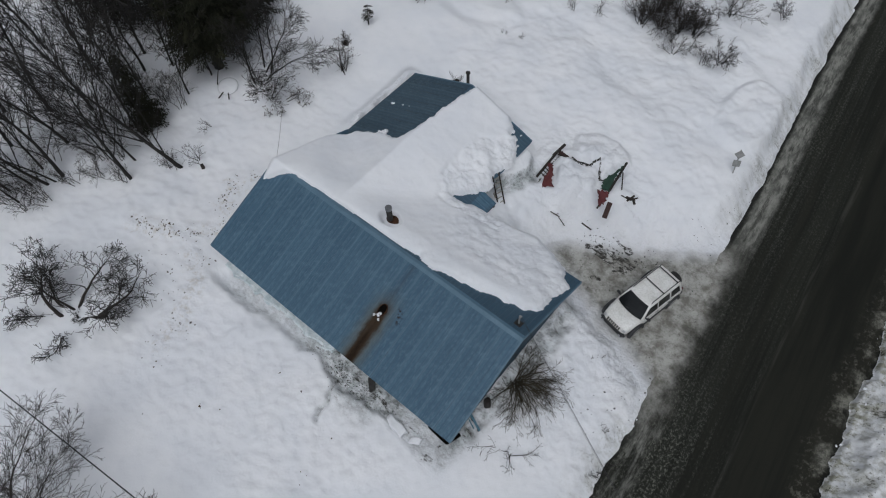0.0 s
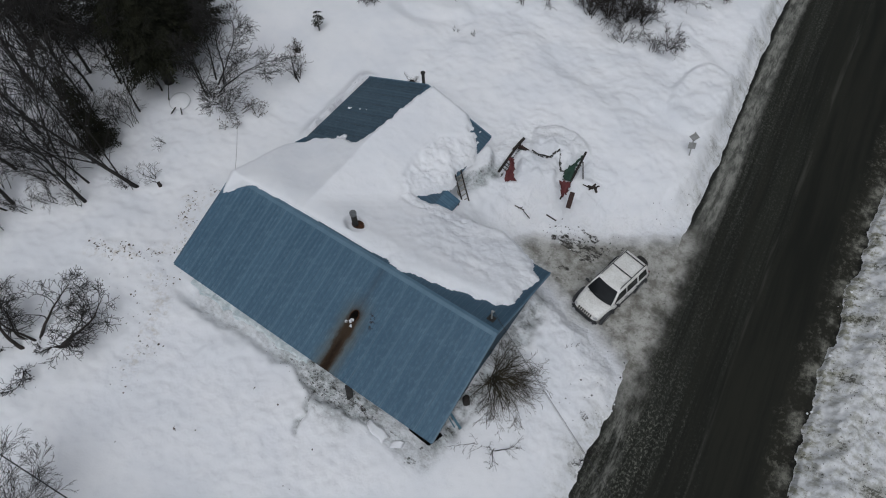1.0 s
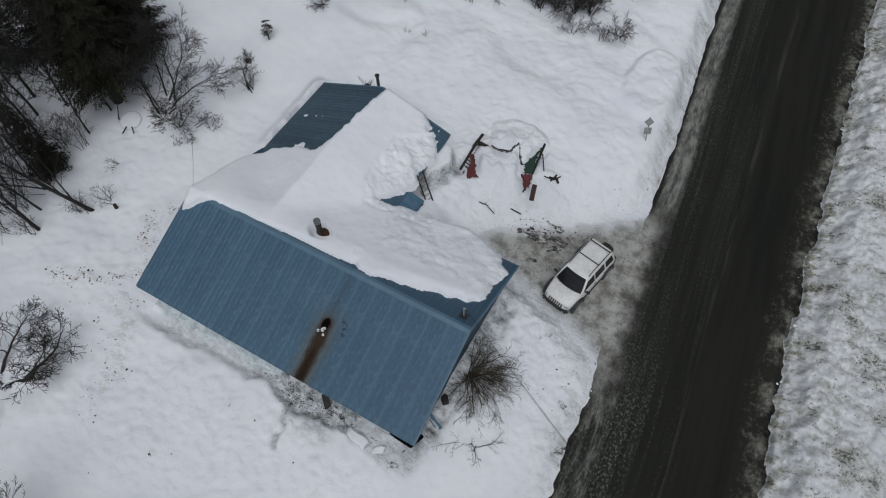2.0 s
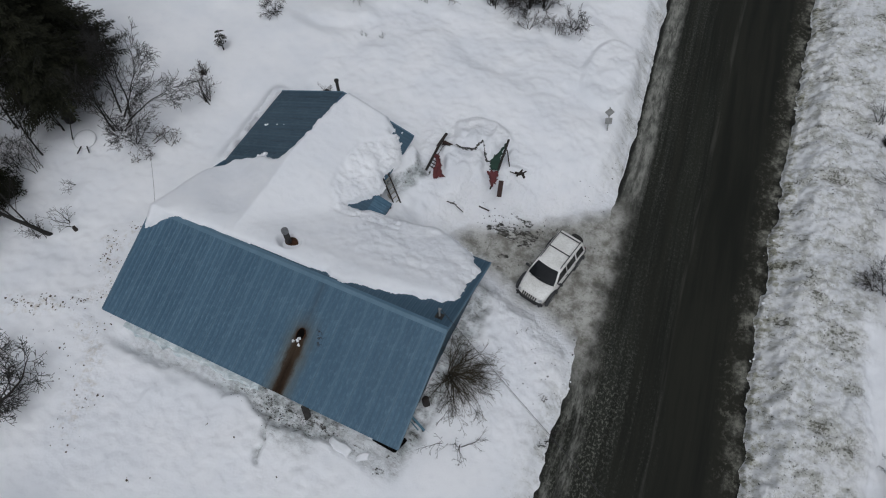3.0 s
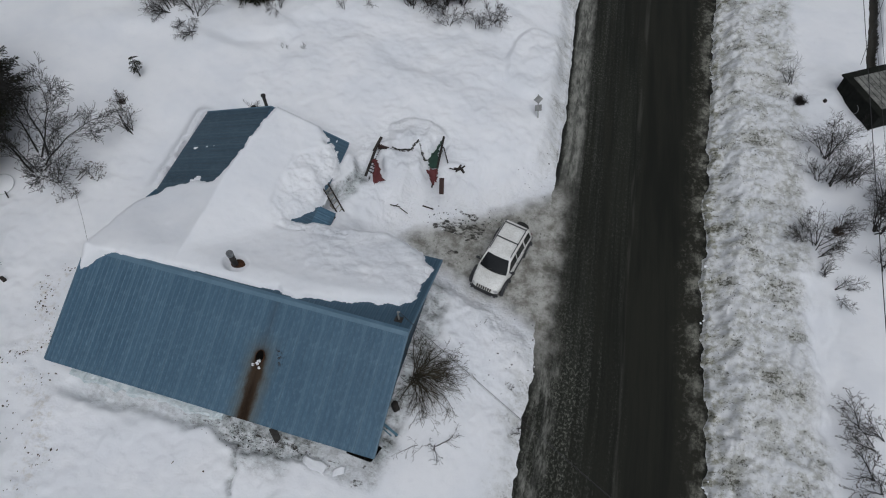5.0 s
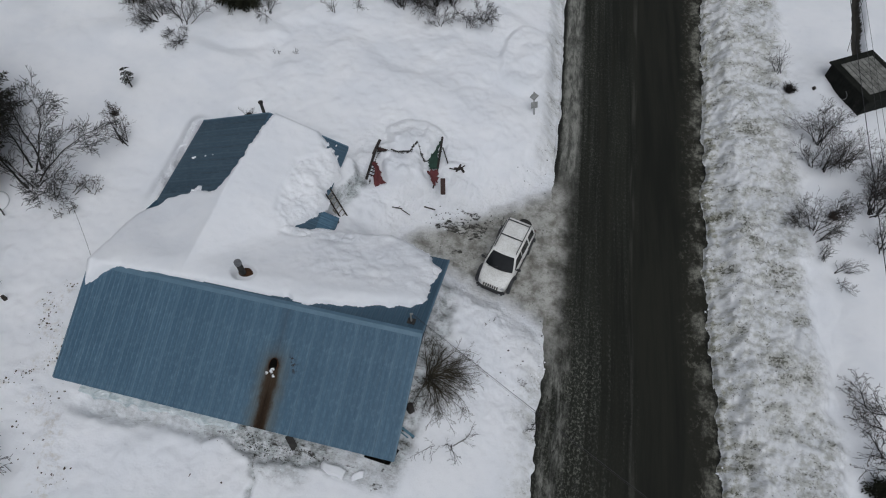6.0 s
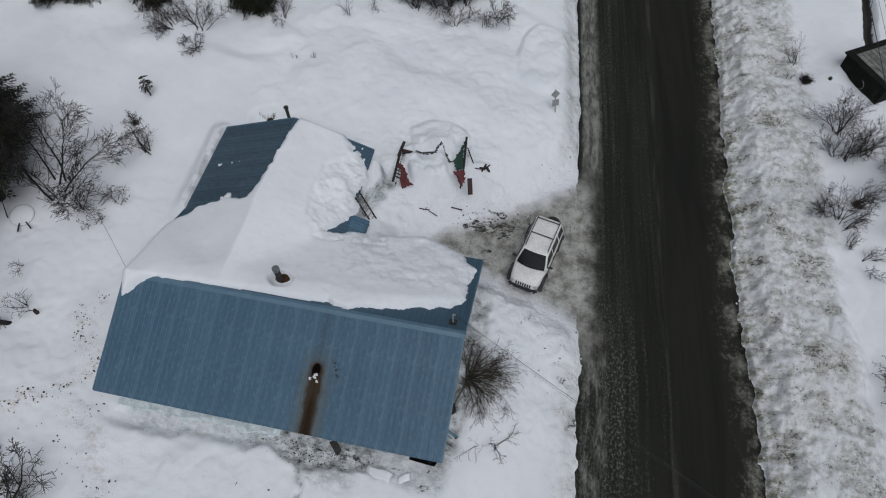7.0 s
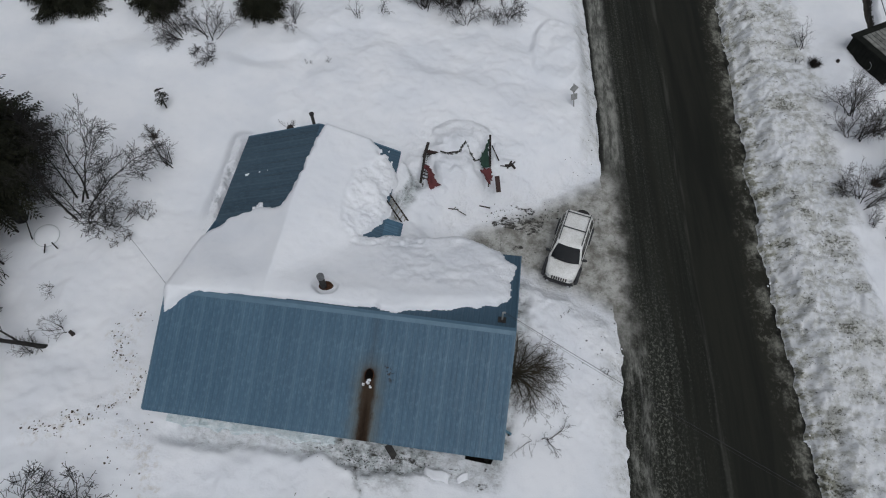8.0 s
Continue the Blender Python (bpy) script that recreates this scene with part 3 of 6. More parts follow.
    torn = np.maximum(torn, polygon_distance(x, y, [(-7.75, 25.3), (-8.5, 23.8), (-8.3, 22.9), (-7.6, 22.3), (-7.0, 21.6), (-6.65, 21.7), (-6.9, 22.6), (-7.35, 23.4)]))
    left = left + (np.minimum(left, 1.62) - left) * smooth(-0.22, 0.06, torn + 0.06 * fbm(x, y, 0.5, 3, 7))
    # drive
    into = polygon_distance(x, y, DRIVE) + 0.30 * fbm(x, y, 1.0, 4, 6) + 0.16 * fbm(x, y, 0.38, 3, 2)
    cut = smooth(-1.5 - 1.15 * np.maximum(smooth(20.0, 22.0, y), smooth(-6.8, -8.2, x)), 0.05, into)
    left = left * (1 - cut) + cut * (0.03 + 0.03 * fbm(x, y, 0.9, 3, 7)) * smooth(0, 0.4, dl)
    # ploughed berm on the far side, and open snow beyond
    berm = 0.85 + 0.20 * smooth(0.3, 1.2, dr) + 0.14 * fbm(x, y, 1.8, 3, 8) + 0.10 * fbm(0.35 * x, y, 0.9, 3, 11)
    berm = berm + 0.14 * np.abs(fbm(x, y, 1.1, 4, 9)) + 0.09 * fbm(x, y, 0.55, 4, 10) + 0.10 * fbm(x, y, 0.24, 2, 13)
    open_snow = 0.85 + 0.15 * fbm(x, y, 4.0, 3, 12) + 0.03 * np.minimum(np.maximum(dr - 3, 0), 60) + 0.06 * fbm(x, y, 1.2, 3, 13)
    dip = smooth(5.3, 4.3, dr + 0.45 * fbm(x, y, 1.6, 4, 14))
    right = (open_snow + (berm - open_snow) * dip) * smooth(-0.02, 0.22, dr) * (0.30 + 0.70 * smooth(0.0, 1.7, dr + 0.5 * fbm(x, y, 0.7, 4, 3)))
    right = right - (0.30 + 0.12 * fbm(x, 0.4 * y, 0.6, 3, 9)) * smooth(4.5, 5.4, dr + 0.3 * fbm(x, y, 1.4, 3, 2)) * smooth(7.4, 5.9, dr) * smooth(24, 18, y)
    ditch = path_distance(x, y, [(16.3, 38.8), (16.4, 40.0), (16.75, 44.5), (17.5, 60.0)]) + 0.1 * fbm(x, y, 0.8, 2, 4)
    dug = smooth(0.48, 0.22, ditch)
    shed = smooth(5.0, 2.0, np.hypot(x - 15.8, y - 34.6))
    right = right - 0.8 * dug + 0.35 * shed + 0.25 * shed * fbm(x, y, 1.4, 3, 7)
    z = np.where(dl > 0, left, 0) + np.where(dr > 0, right, 0)
    on_road = (dl <= 0) & (dr <= 0)
    z = np.where(on_road, -0.06, z)
    grime = np.where(dr > 0, smooth(-0.1, 0.02, dr) * (1 + 0.7 * smooth(0.9, 0.1, dr)) * (0.04 + 0.96 * smooth(5.3, 4.2, dr + 0.7 * fbm(x, y, 1.5, 4, 1))) * smooth(7.5, 5.5, dr), 0)
    grime = grime + np.where(dl > 0, (0.6 * smooth(1.8, 0.1, dl) + 0.03 * near_road) * (1 - cut), 0) + 0.15 * smooth(-1.3, -0.2, into) * (1 - smooth(-0.3, 0.1, into)) * (dl > 0)
    ice = np.where(dl > -0.3, 0.35 * smooth(-0.25, 0.1, into) + 0.65 * smooth(-0.1, 0.9, into), 0)
    # slush in the front hollow; strip paints the icy gable trough's deep shade
    slush_shade = np.clip(hollow * smooth(9, 8, y) * smooth(-20.6, -18.5, x) * (0.50 + 0.50 * smooth(-15.5, -12.5, x)) * (1 - 0.5 * smooth(-9.0, -7.5, x)) + 0.55 * smooth(-11.9, -11.0, x) * smooth(-8.6, -9.4, x) * smooth(5.0, 5.9, y) * smooth(7, 6.6, y) + 0.85 * strip + 0.9 * smooth(0.12, 0.0, furrow), 0, 1)
    trail = path_distance(x, y, [(-25.8, 5.8), (-24.7, 6.2), (-23.7, 6.9), (-22.5, 7.8), (-22.1, 8.6), (-23.2, 9.5), (-23.9, 10.6), (-23.4, 11.6)])
    trail = np.minimum(trail, path_distance(x, y, [(-22.0, 6.5), (-20.6, 5.6), (-19.6, 3.6), (-19.2, 2.2)]))
    scuff = smooth(0.9, 0.1, trail + 0.4 * fbm(x, y, 0.9, 3, 2))
    # ditch bed; the canopy gaps' dark depth is painted too
    soil_and_cracks = np.maximum(1.8 * smooth(0.40, 0.25, ditch), 0.9 * smooth(0.16, 0.03, gap))
    muck = path_distance(x, y, [(-6.9, 20.68), (-5.9, 20.92), (-4.3, 21.15)]) + 0.22 * fbm(x, 1.5 * y, 0.9, 4, 3) + 0.30 * fbm(x, 1.6 * y, 0.4, 3, 8)
    muck = np.minimum(muck, 0.05 + path_distance(x, y, [(-6.2, 20.6), (-5.3, 20.5), (-4.6, 20.5)]) + 0.45 * fbm(x, 1.6 * y, 0.45, 4, 4))
    muck = np.minimum(muck, 0.07 + path_distance(x, y, [(-5.75, 21.75), (-5.2, 21.75), (-4.5, 21.7)]) + 0.36 * fbm(x, 1.5 * y, 0.5, 4, 5))
    muck = np.minimum(muck, 0.12 + path_distance(x, y, [(-5.8, 19.15), (-5.3, 19.3)]) + 0.3 * fbm(x, 1.5 * y, 0.5, 4, 6))
    soil_and_cracks = np.maximum(soil_and_cracks, 0.85 * smooth(0.34, 0.08, muck))
    trench = hollow * smooth(-13.2, -12.0, x) * smooth(7.45, 7.2, y) * smooth(0.0, 0.35, fbm(x, 1.4 * y, 0.55, 4, 9))
    seam = path_distance(x, y, [(-19.7, 7.04), (-17.8, 7.08), (-15.4, 7.10), (-13.2, 7.16), (-9.0, 6.95), (-6.2, 6.85)]) + 0.10 * fbm(x, y, 0.6, 3, 4)
    soil_and_cracks = np.maximum(soil_and_cracks, 0.8 * trench)
    soil_and_cracks = np.maximum(soil_and_cracks, 0.85 * smooth(0.09, 0.0, seam) * hollow * smooth(-0.25, 0.0, fbm(x, y, 0.9, 3, 1)))
    # the furrow's dark depth, painted along its floor
    soil_and_cracks = np.maximum(soil_and_cracks, 0.62 * smooth(0.09, 0.0, furrow))
    cleft = np.minimum(path_distance(x, y, [(7.7, 37.8), (8.6, 38.5), (9.2, 38.7), (10.2, 39.4)]), path_distance(x, y, [(8.5, 31.65), (9.2, 32.4), (10.2, 33.3)])) + 0.12 * fbm(x, y, 0.5, 3, 6)
    z = z - 0.14 * smooth(0.16, 0.0, cleft)
    # the berm clefts' dark depth, painted along their floor
    soil_and_cracks = np.maximum(soil_and_cracks, 0.35 * smooth(0.10, 0.0, cleft))
    bank = polygon_distance(x, y, [(-12.9, 22.5), (-11.95, 22.4), (-11.62, 21.5), (-11.85, 20.6), (-12.2, 20.0), (-12.9, 19.95)]) + 0.10 * fbm(x, y, 0.7, 3, 5)
    z = np.maximum(z, (2.35 + 0.30 * smooth(-11.7, -12.4, x)) * smooth(-0.45, 0.10, bank))
    # shadowed, dirty crease round the bank, painted in the slush colour
    slush_shade = np.maximum(slush_shade, 1.0 * smooth(-0.75, -0.30, bank) * smooth(0.22, 0.0, bank) * smooth(22.6, 21.6, y))
    # twig shadow at the gable bush's foot, painted in the slush colour
    slush_shade = np.maximum(slush_shade, 0.95 * smooth(1.5, 0.4, np.hypot((x + 5.3) / 0.7, (y - 11.3) / 1.6) + 0.5 * fbm(x, y, 0.8, 4, 3)))
    crust = 0.05 + 0.24 * clods + 0.75 * smooth(1.9, 1.3, r) + 0.30 * near_road + 0.7 * smooth(-2.5, -0.3, into) + 0.8 * hollow + 0.5 * smooth(0.8, 0.1, trail)
    crust = np.where(dr > 0, 0.06 + 0.5 * dip, crust) + 0.9 * smooth(-22.3, -21.8, x) * smooth(-20.6, -21.2, x) * smooth(17, 18, y) * smooth(24, 23, y)
    return z, grime, ice, slush_shade, scuff, soil_and_cracks, np.clip(crust, 0, 1.2)


def spread(lo, hi, step, far_lo, far_hi):
    mid = np.arange(lo, hi, step)
    ramp = np.cumsum(np.geomspace(step, 40, 26))
    a, b = lo - ramp[::-1], mid[-1] + ramp
    return np.concatenate([[far_lo], a[a > far_lo], mid, b[b < far_hi], [far_hi]])


def grid_mesh(name, gx, gy, gz, mat, attrs=(), keep=None, bend=None):
    nx, ny = len(gx), len(gy)
    xx, yy = np.meshgrid(gx, gy, indexing="ij")
    if bend is not None:
        xx = xx + bend
    co = np.stack([xx.ravel(), yy.ravel(), gz.ravel()], 1)
    i, j = np.meshgrid(np.arange(nx - 1), np.arange(ny - 1), indexing="ij")
    a = (i * ny + j).ravel()
    quads = np.stack([a, a + ny, a + ny + 1, a + 1], 1)
    if keep is not None:
        quads = quads[keep.ravel()]
        used = np.unique(quads)
        back = np.full(len(co), -1)
        back[used] = np.arange(len(used))
        co, quads = co[used], back[quads]
        attrs = [(k, v.ravel()[used]) for k, v in attrs]
    me = bpy.data.meshes.new(name)
    me.vertices.add(len(co))
    me.vertices.foreach_set("co", co.ravel())
    me.loops.add(quads.size)
    me.loops.foreach_set("vertex_index", quads.ravel().astype(np.int32))
    me.polygons.add(len(quads))
    me.polygons.foreach_set("loop_start", np.arange(0, quads.size, 4, dtype=np.int32))
    me.polygons.foreach_set("use_smooth", np.ones(len(quads), dtype=bool))
    me.update(calc_edges=True)
    me.materials.append(mat)
    for k, v in attrs:
        me.attributes.new(k, "FLOAT", "POINT").data.foreach_set("value", np.ascontiguousarray(v.ravel(), dtype=np.float32))
    return me


gx, gy = spread(-35, 19, 0.1, -420, 420), spread(-7, 45, 0.1, -420, 420)
gx = np.unique(np.concatenate([gx, np.arange(-5.95, 0.0, 0.1), np.arange(6.05, 13.5, 0.1)]))
XX, YY = np.meshgrid(gx, gy, indexing="ij")
y_near = np.clip(YY, -8, 46)
along_left, along_right = x_left(y_near) - x_left(20.0), x_right(y_near) - x_right(20.0)
near_left, near_right = np.clip((XX + 7) / 6.4, 0, 1), np.clip((14 - XX) / 6.3, 0, 1)
across = np.clip((XX + 0.6) / 8.3, 0, 1)
BEND = (along_left * (1 - across) + along_right * across) * np.minimum(near_left, near_right)
ZZ, *stains = ground_height(XX + BEND, YY)
ground = new("ground", grid_mesh("ground", gx, gy, ZZ, GROUND, list(zip(("grime", "ice", "slush_shade", "scuff", "soil_and_cracks", "crust"), stains)), None, BEND))
tagged(ground, "deep wind-packed snow over the yard with ploughed dirty berms", "ground", kind="structure")


def ground_at(x, y):
    return float(ground_height(np.array([[float(x)]]), np.array([[float(y)]]))[0][0, 0])


def build_road():
    ys = np.concatenate([np.linspace(-300, -12, 20), np.arange(-10, 60, 0.5), np.linspace(62, 300, 20)])
    us = np.linspace(0, 1, 41)
    verts, uvs, gaps = [], [], []
    for y in ys:
        a, b = float(x_left(y)) - 0.35, float(x_right(y)) + 0.5
        for u in us:
            x = a + (b - a) * u
            crown = 0.05 * (1 - (2 * u - 1) ** 2)
            verts.append((x, y, 0.0 + crown))
            uvs.append((x - a - 0.35, y))
            gaps.append(b - 0.5 - x)
    n = len(us)
    faces = [(i * n + k, i * n + k + 1, (i + 1) * n + k + 1, (i + 1) * n + k) for i in range(len(ys) - 1) for k in range(n - 1)]
    me = raw("road", verts, faces, ROAD)
    layer = me.uv_layers.new(name="UVMap")
    for lp in me.loops:
        layer.data[lp.index].uv = uvs[lp.vertex_index]
    me.attributes.new("right_gap", "FLOAT", "POINT").data.foreach_set("value", np.array(gaps, dtype=np.float32))
    tagged(new("road", me), "wet dark asphalt road with sanded grey edges", "road", kind="structure")


build_road()


# ---- the house: a main gable and a rear wing ----
def sheet_mesh(name, length, width, material):
    """One ribbed roofing sheet: x across, y down the slope, z out of the roof."""
    prof, ribs = [], 4
    step = width / ribs
    for k in range(ribs):
        x = k * step
        prof += [(x, 0.0), (x + 0.026, 0.015), (x + 0.062, 0.015), (x + 0.088, 0.0), (x + 0.088 + (step - 0.088) / 2, 0.003)]
    prof.append((width, 0.0))
    verts, faces = [], []
    for y in (0.0, length * 0.5, length):
        verts += [(x, y, z) for x, z in prof]
    for y in (0.0, length):
        verts += [(x, y, z - 0.012) for x, z in prof]
    n = len(prof)
    for r in range(2):
        faces += [(r * n + i, r * n + i + 1, (r + 1) * n + i + 1, (r + 1) * n + i)[::-1] for i in range(n - 1)]
    faces += [(2 * n + i, 2 * n + i + 1, 4 * n + i + 1, 4 * n + i)[::-1] for i in range(n - 1)]
    return raw(name, verts, faces, material)


def plane_pose(origin, across, down):
    a, d = Vector(across).normalized(), Vector(down).normalized()
    nrm = a.cross(d)
    if nrm.z < 0:
        nrm = -nrm
    m = Matrix((a, d, nrm)).transposed().to_4x4()
    m.translation = origin
    return m


def gable_wall(width, eave, ridge_z, base, thick, ridge_at=0.5):
    bm = bmesh.new()
    pts = [(0, base), (width, base), (width, eave), (width * ridge_at, ridge_z), (0, eave)]
    lo = [bm.verts.new((x, 0, z)) for x, z in pts]
    hi = [bm.verts.new((x, thick, z)) for x, z in pts]
    bm.faces.new(lo)
    bm.faces.new(hi[::-1])
    for i in range(5):
        k = (i + 1) % 5
        bm.faces.new((lo[k], lo[i], hi[i], hi[k]))
    bmesh.ops.recalc_face_normals(bm, faces=bm.faces)
    return bm


house = thing("house", "low farmhouse with a blue ribbed metal roof half under snow", "house", at=(0, 0, 0))


def build_house():
    base, drop = 0.3, 0.16
    s_e, s_w, s_s, s_n = EAST - 0.45, WEST + 0.45, RIDGE_Y - HALF + 0.5, RIDGE_Y + HALF - 0.5
    top = EAVE + 0.5 * PITCH - drop
    part("wall", box(s_e - s_w, 0.15, top - base, pose((s_e + s_w) / 2, s_s + 0.075, (top + base) / 2)), SIDING, house)
    part("wall", box(s_e - s_w, 0.15, top - base, pose((s_e + s_w) / 2, s_n - 0.075, (top + base) / 2)), SIDING, house)
    for x in (s_e - 0.15, s_w):
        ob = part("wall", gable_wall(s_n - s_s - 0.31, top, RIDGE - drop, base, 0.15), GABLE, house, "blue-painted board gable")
        ob.matrix_basis = pose(x + 0.15, s_s + 0.155, 0, 0, 0, 90)
        # plank siding proud of the gable
        for k in range(11):
            z = base + 0.12 + 0.28 * k
            reach = (s_n - s_s) / 2 - max(0.0, (z - top) / PITCH) - 0.1
            if reach > 0.3:
                xb = x + 0.15 + 0.012 if x == s_e - 0.15 else x - 0.012
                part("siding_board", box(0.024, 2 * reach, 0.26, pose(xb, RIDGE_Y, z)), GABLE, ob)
                ob.children[-1].matrix_parent_inverse = ob.matrix_basis.inverted()
    # a window in the gable that faces the road
    window = part("window", box(0.03, 1.0, 0.8, pose(s_e + 0.02, 10.2, 2.2)), CARGLASS, house, "dark window pane")
    for y in (9.66, 10.74):
        part("window_frame", box(0.06, 0.08, 0.96, pose(s_e + 0.02, y, 2.2)), TRIM, window)
    for z in (1.76, 2.64):
        part("window_frame", box(0.06, 1.0, 0.08, pose(s_e + 0.02, 10.2, z)), TRIM, window)
    # wing walls
    w_e, w_w, w_n = WING_EAST - 0.25, WEST + 0.4, WING_END - 0.35
    wtop = 2.9 - drop + 0.05
    part("wall", box(0.15, w_n - s_n, wtop - base, pose(w_e - 0.075, (w_n + s_n) / 2, (wtop + base) / 2)), SIDING, house, "frosted grey plank wall")
    part("wall", box(0.15, w_n - s_n, wtop - base, pose(w_w + 0.075, (w_n + s_n) / 2, (wtop + base) / 2)), SIDING, house)
    ob = part("wall", gable_wall(w_e - w_w - 0.31, wtop, WING_RIDGE - drop, base, 0.15, (WING_X - w_w) / (w_e - w_w)), SIDING, house)
    ob.matrix_basis = pose(w_w + 0.155, w_n - 0.15, 0)
    for k in range(17):
        y = s_n + 0.2 + 0.34 * k
        if y < w_n - 0.1:
            part("siding_board", box(0.025, 0.31, wtop - base - 0.05, pose(w_e + 0.0125, y, (wtop + base) / 2)), SIDING, house)

    # roofs
    roof = part("roof", box(EAST - WEST - 0.04, math.hypot(HALF, RIDGE - EAVE) - 0.02, 0.08), SOFFIT, house, "plywood roof deck")
    slope = math.degrees(math.atan(PITCH))
    roof.matrix_basis = pose((EAST + WEST) / 2, RIDGE_Y - HALF / 2, (RIDGE + EAVE) / 2 - 0.07, slope)
    rear = part("roof", roof.data, None, house, "plywood roof deck")
    rear.matrix_basis = pose((EAST + WEST) / 2, RIDGE_Y + HALF / 2, (RIDGE + EAVE) / 2 - 0.07, -slope)
    count = 17
    width = (EAST - WEST) / count
    length = math.hypot(HALF, RIDGE - EAVE)
    front_sheet = sheet_mesh("roof_panel", length + 0.05, width, BLUE)
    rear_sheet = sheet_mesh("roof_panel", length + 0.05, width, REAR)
    rng = random.Random(3)
    for k in range(count):
        for sgn, holder in ((-1, roof), (1, rear)):
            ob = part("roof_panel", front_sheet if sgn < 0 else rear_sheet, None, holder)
            x0 = WEST + k * width if sgn < 0 else WEST + (k + 1) * width
            m = plane_pose((x0, RIDGE_Y, RIDGE), (1, 0, 0) if sgn < 0 else (-1, 0, 0), (0, sgn * HALF, EAVE - RIDGE))
            m = m @ pose(0, 0, 0.002 + 0.004 * (k % 2), 0, 0, rng.uniform(-0.05, 0.05))
            ob.matrix_parent_inverse = holder.matrix_basis.inverted()
            ob.matrix_basis = m
    # ridge cap: two folded flanges
    for sgn in (-1, 1):
        m = plane_pose((WEST - 0.02, RIDGE_Y, RIDGE + 0.045), (1, 0, 0), (0, sgn * HALF, EAVE - RIDGE))
        part("ridge_cap", box(EAST - WEST + 0.06, 0.19, 0.012, m @ pose((EAST - WEST) / 2, 0.09, 0)), TRIM, house)
    # rake trim and fascia
    for x in (WEST, EAST):
        for sgn in (-1, 1):
            a = (x, RIDGE_Y, RIDGE - 0.02)
            b = (x, RIDGE_Y + sgn * HALF, EAVE - 0.02)
            part("rake_board", beam(a, b, 0.05, 0.16), TRIM, house)
    for sgn in (-1, 1):
        part("fascia", box(EAST - WEST, 0.03, 0.15, pose((EAST + WEST) / 2, RIDGE_Y + sgn * (HALF - 0.03), EAVE - 0.12)), SOFFIT, house)

    # wing roof
    run_w, run_e = WING_X - WEST, WING_EAST - WING_X
    y1 = WING_END
    for sgn, run, eave_z in ((-1, run_w, 2.87), (1, run_e, 2.87)):
        ln = math.hypot(run, WING_RIDGE - eave_z)
        ang = math.degrees(math.atan((WING_RIDGE - eave_z) / run))
        ya = RIDGE_Y + HALF - 0.4
        deck = part("roof", box(ln - 0.02, y1 - ya - 0.04, 0.08), SOFFIT, house, "plywood roof deck")
        deck.matrix_basis = pose(WING_X + sgn * run / 2, (y1 + ya) / 2, (WING_RIDGE + eave_z) / 2 - 0.07, 0, sgn * ang, 0)
        cnt = 7
        wd = (y1 - ya) / cnt
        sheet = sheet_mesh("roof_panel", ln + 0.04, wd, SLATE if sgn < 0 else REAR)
        for k in range(cnt):
            ob = part("roof_panel", sheet, None, deck)
            y_at = ya + k * wd if sgn > 0 else ya + (k + 1) * wd
            m = plane_pose((WING_X, y_at, WING_RIDGE), (0, sgn, 0), (sgn * run, 0, eave_z - WING_RIDGE))
            ob.matrix_parent_inverse = deck.matrix_basis.inverted()
            ob.matrix_basis = m @ pose(0, 0, 0.002 + 0.004 * (k % 2))
        a = (WING_X, y1, WING_RIDGE - 0.02)
        part("rake_board", beam(a, (WING_X + sgn * run, y1, eave_z - 0.02), 0.05, 0.15), TRIM, house)
        part("fascia", box(0.03, y1 - ya - 0.1, 0.14, pose(WING_X + sgn * (run - 0.03), (y1 + ya) / 2, eave_z - 0.12)), TRIM if sgn > 0 else SOFFIT, house)

    # small porch roof in the corner between the wing and the rear slope
    porch = part("porch_roof", sheet_mesh("porch_roof", 1.02, 1.45, BLUE), None, house, "blue sheet roof of a small porch")
    porch.matrix_basis = plane_pose((-12.45, 16.95, 2.875), (0, 1, 0), (0.95, 0, -0.369))
    part("porch_beam", beam((-11.58, 16.95, 2.40), (-11.58, 18.38, 2.40), 0.08, 0.12), SOFFIT, house)
    part("porch_post", box(0.10, 0.10, 2.0, pose(-11.6, 18.3, 1.35)), SOFFIT, house)
    # stove pipe through the snow of the rear slope, with cap and rusty flashing
    zb = RIDGE - 1.25 * PITCH
    pipe = part("stove_pipe", tube("stove_pipe", [(-14.1, 13.3, zb - 0.1), (-14.1, 13.3, zb + 0.98)], 0.14, SOOT, 20), None, house, "soot-streaked galvanised stove pipe", True)
    part("cap", cylinder(0.165, 0.16, pose(-14.1, 13.3, zb + 1.01), 20), SHEETMETAL, pipe)
    part("collar", cylinder(0.42, 0.12, pose(-14.05, 13.28, zb + 0.06), 20, 0.16), RUSTIRON, pipe)
    # vent pipe at the wing's ridge
    vent = part("vent_pipe", tube("vent_pipe", [(-17.0, 22.9, 2.0), (-17.0, 22.9, 5.05)], 0.085, SOOT, 14), None, house, "black vent pipe", True)
    part("cap", cylinder(0.13, 0.06, pose(-17.0, 22.9, 5.07), 14), SOOT, vent)
    # old flue hole in the front slope
    hz = EAVE + (9.63 - (RIDGE_Y - HALF)) * PITCH
    tilt = Matrix.Rotation(math.atan(PITCH), 4, "X")
    hole = part("flue_collar", tube("flue_collar", [(-11.32 + 0.19 * math.cos(a), 9.63 + 0.28 * math.sin(a), hz + 0.05 + 0.28 * math.sin(a) * PITCH) for a in np.linspace(0, 2 * math.pi, 17)], 0.03, RUSTIRON, 6), None, house, "rusted collar of a removed flue")
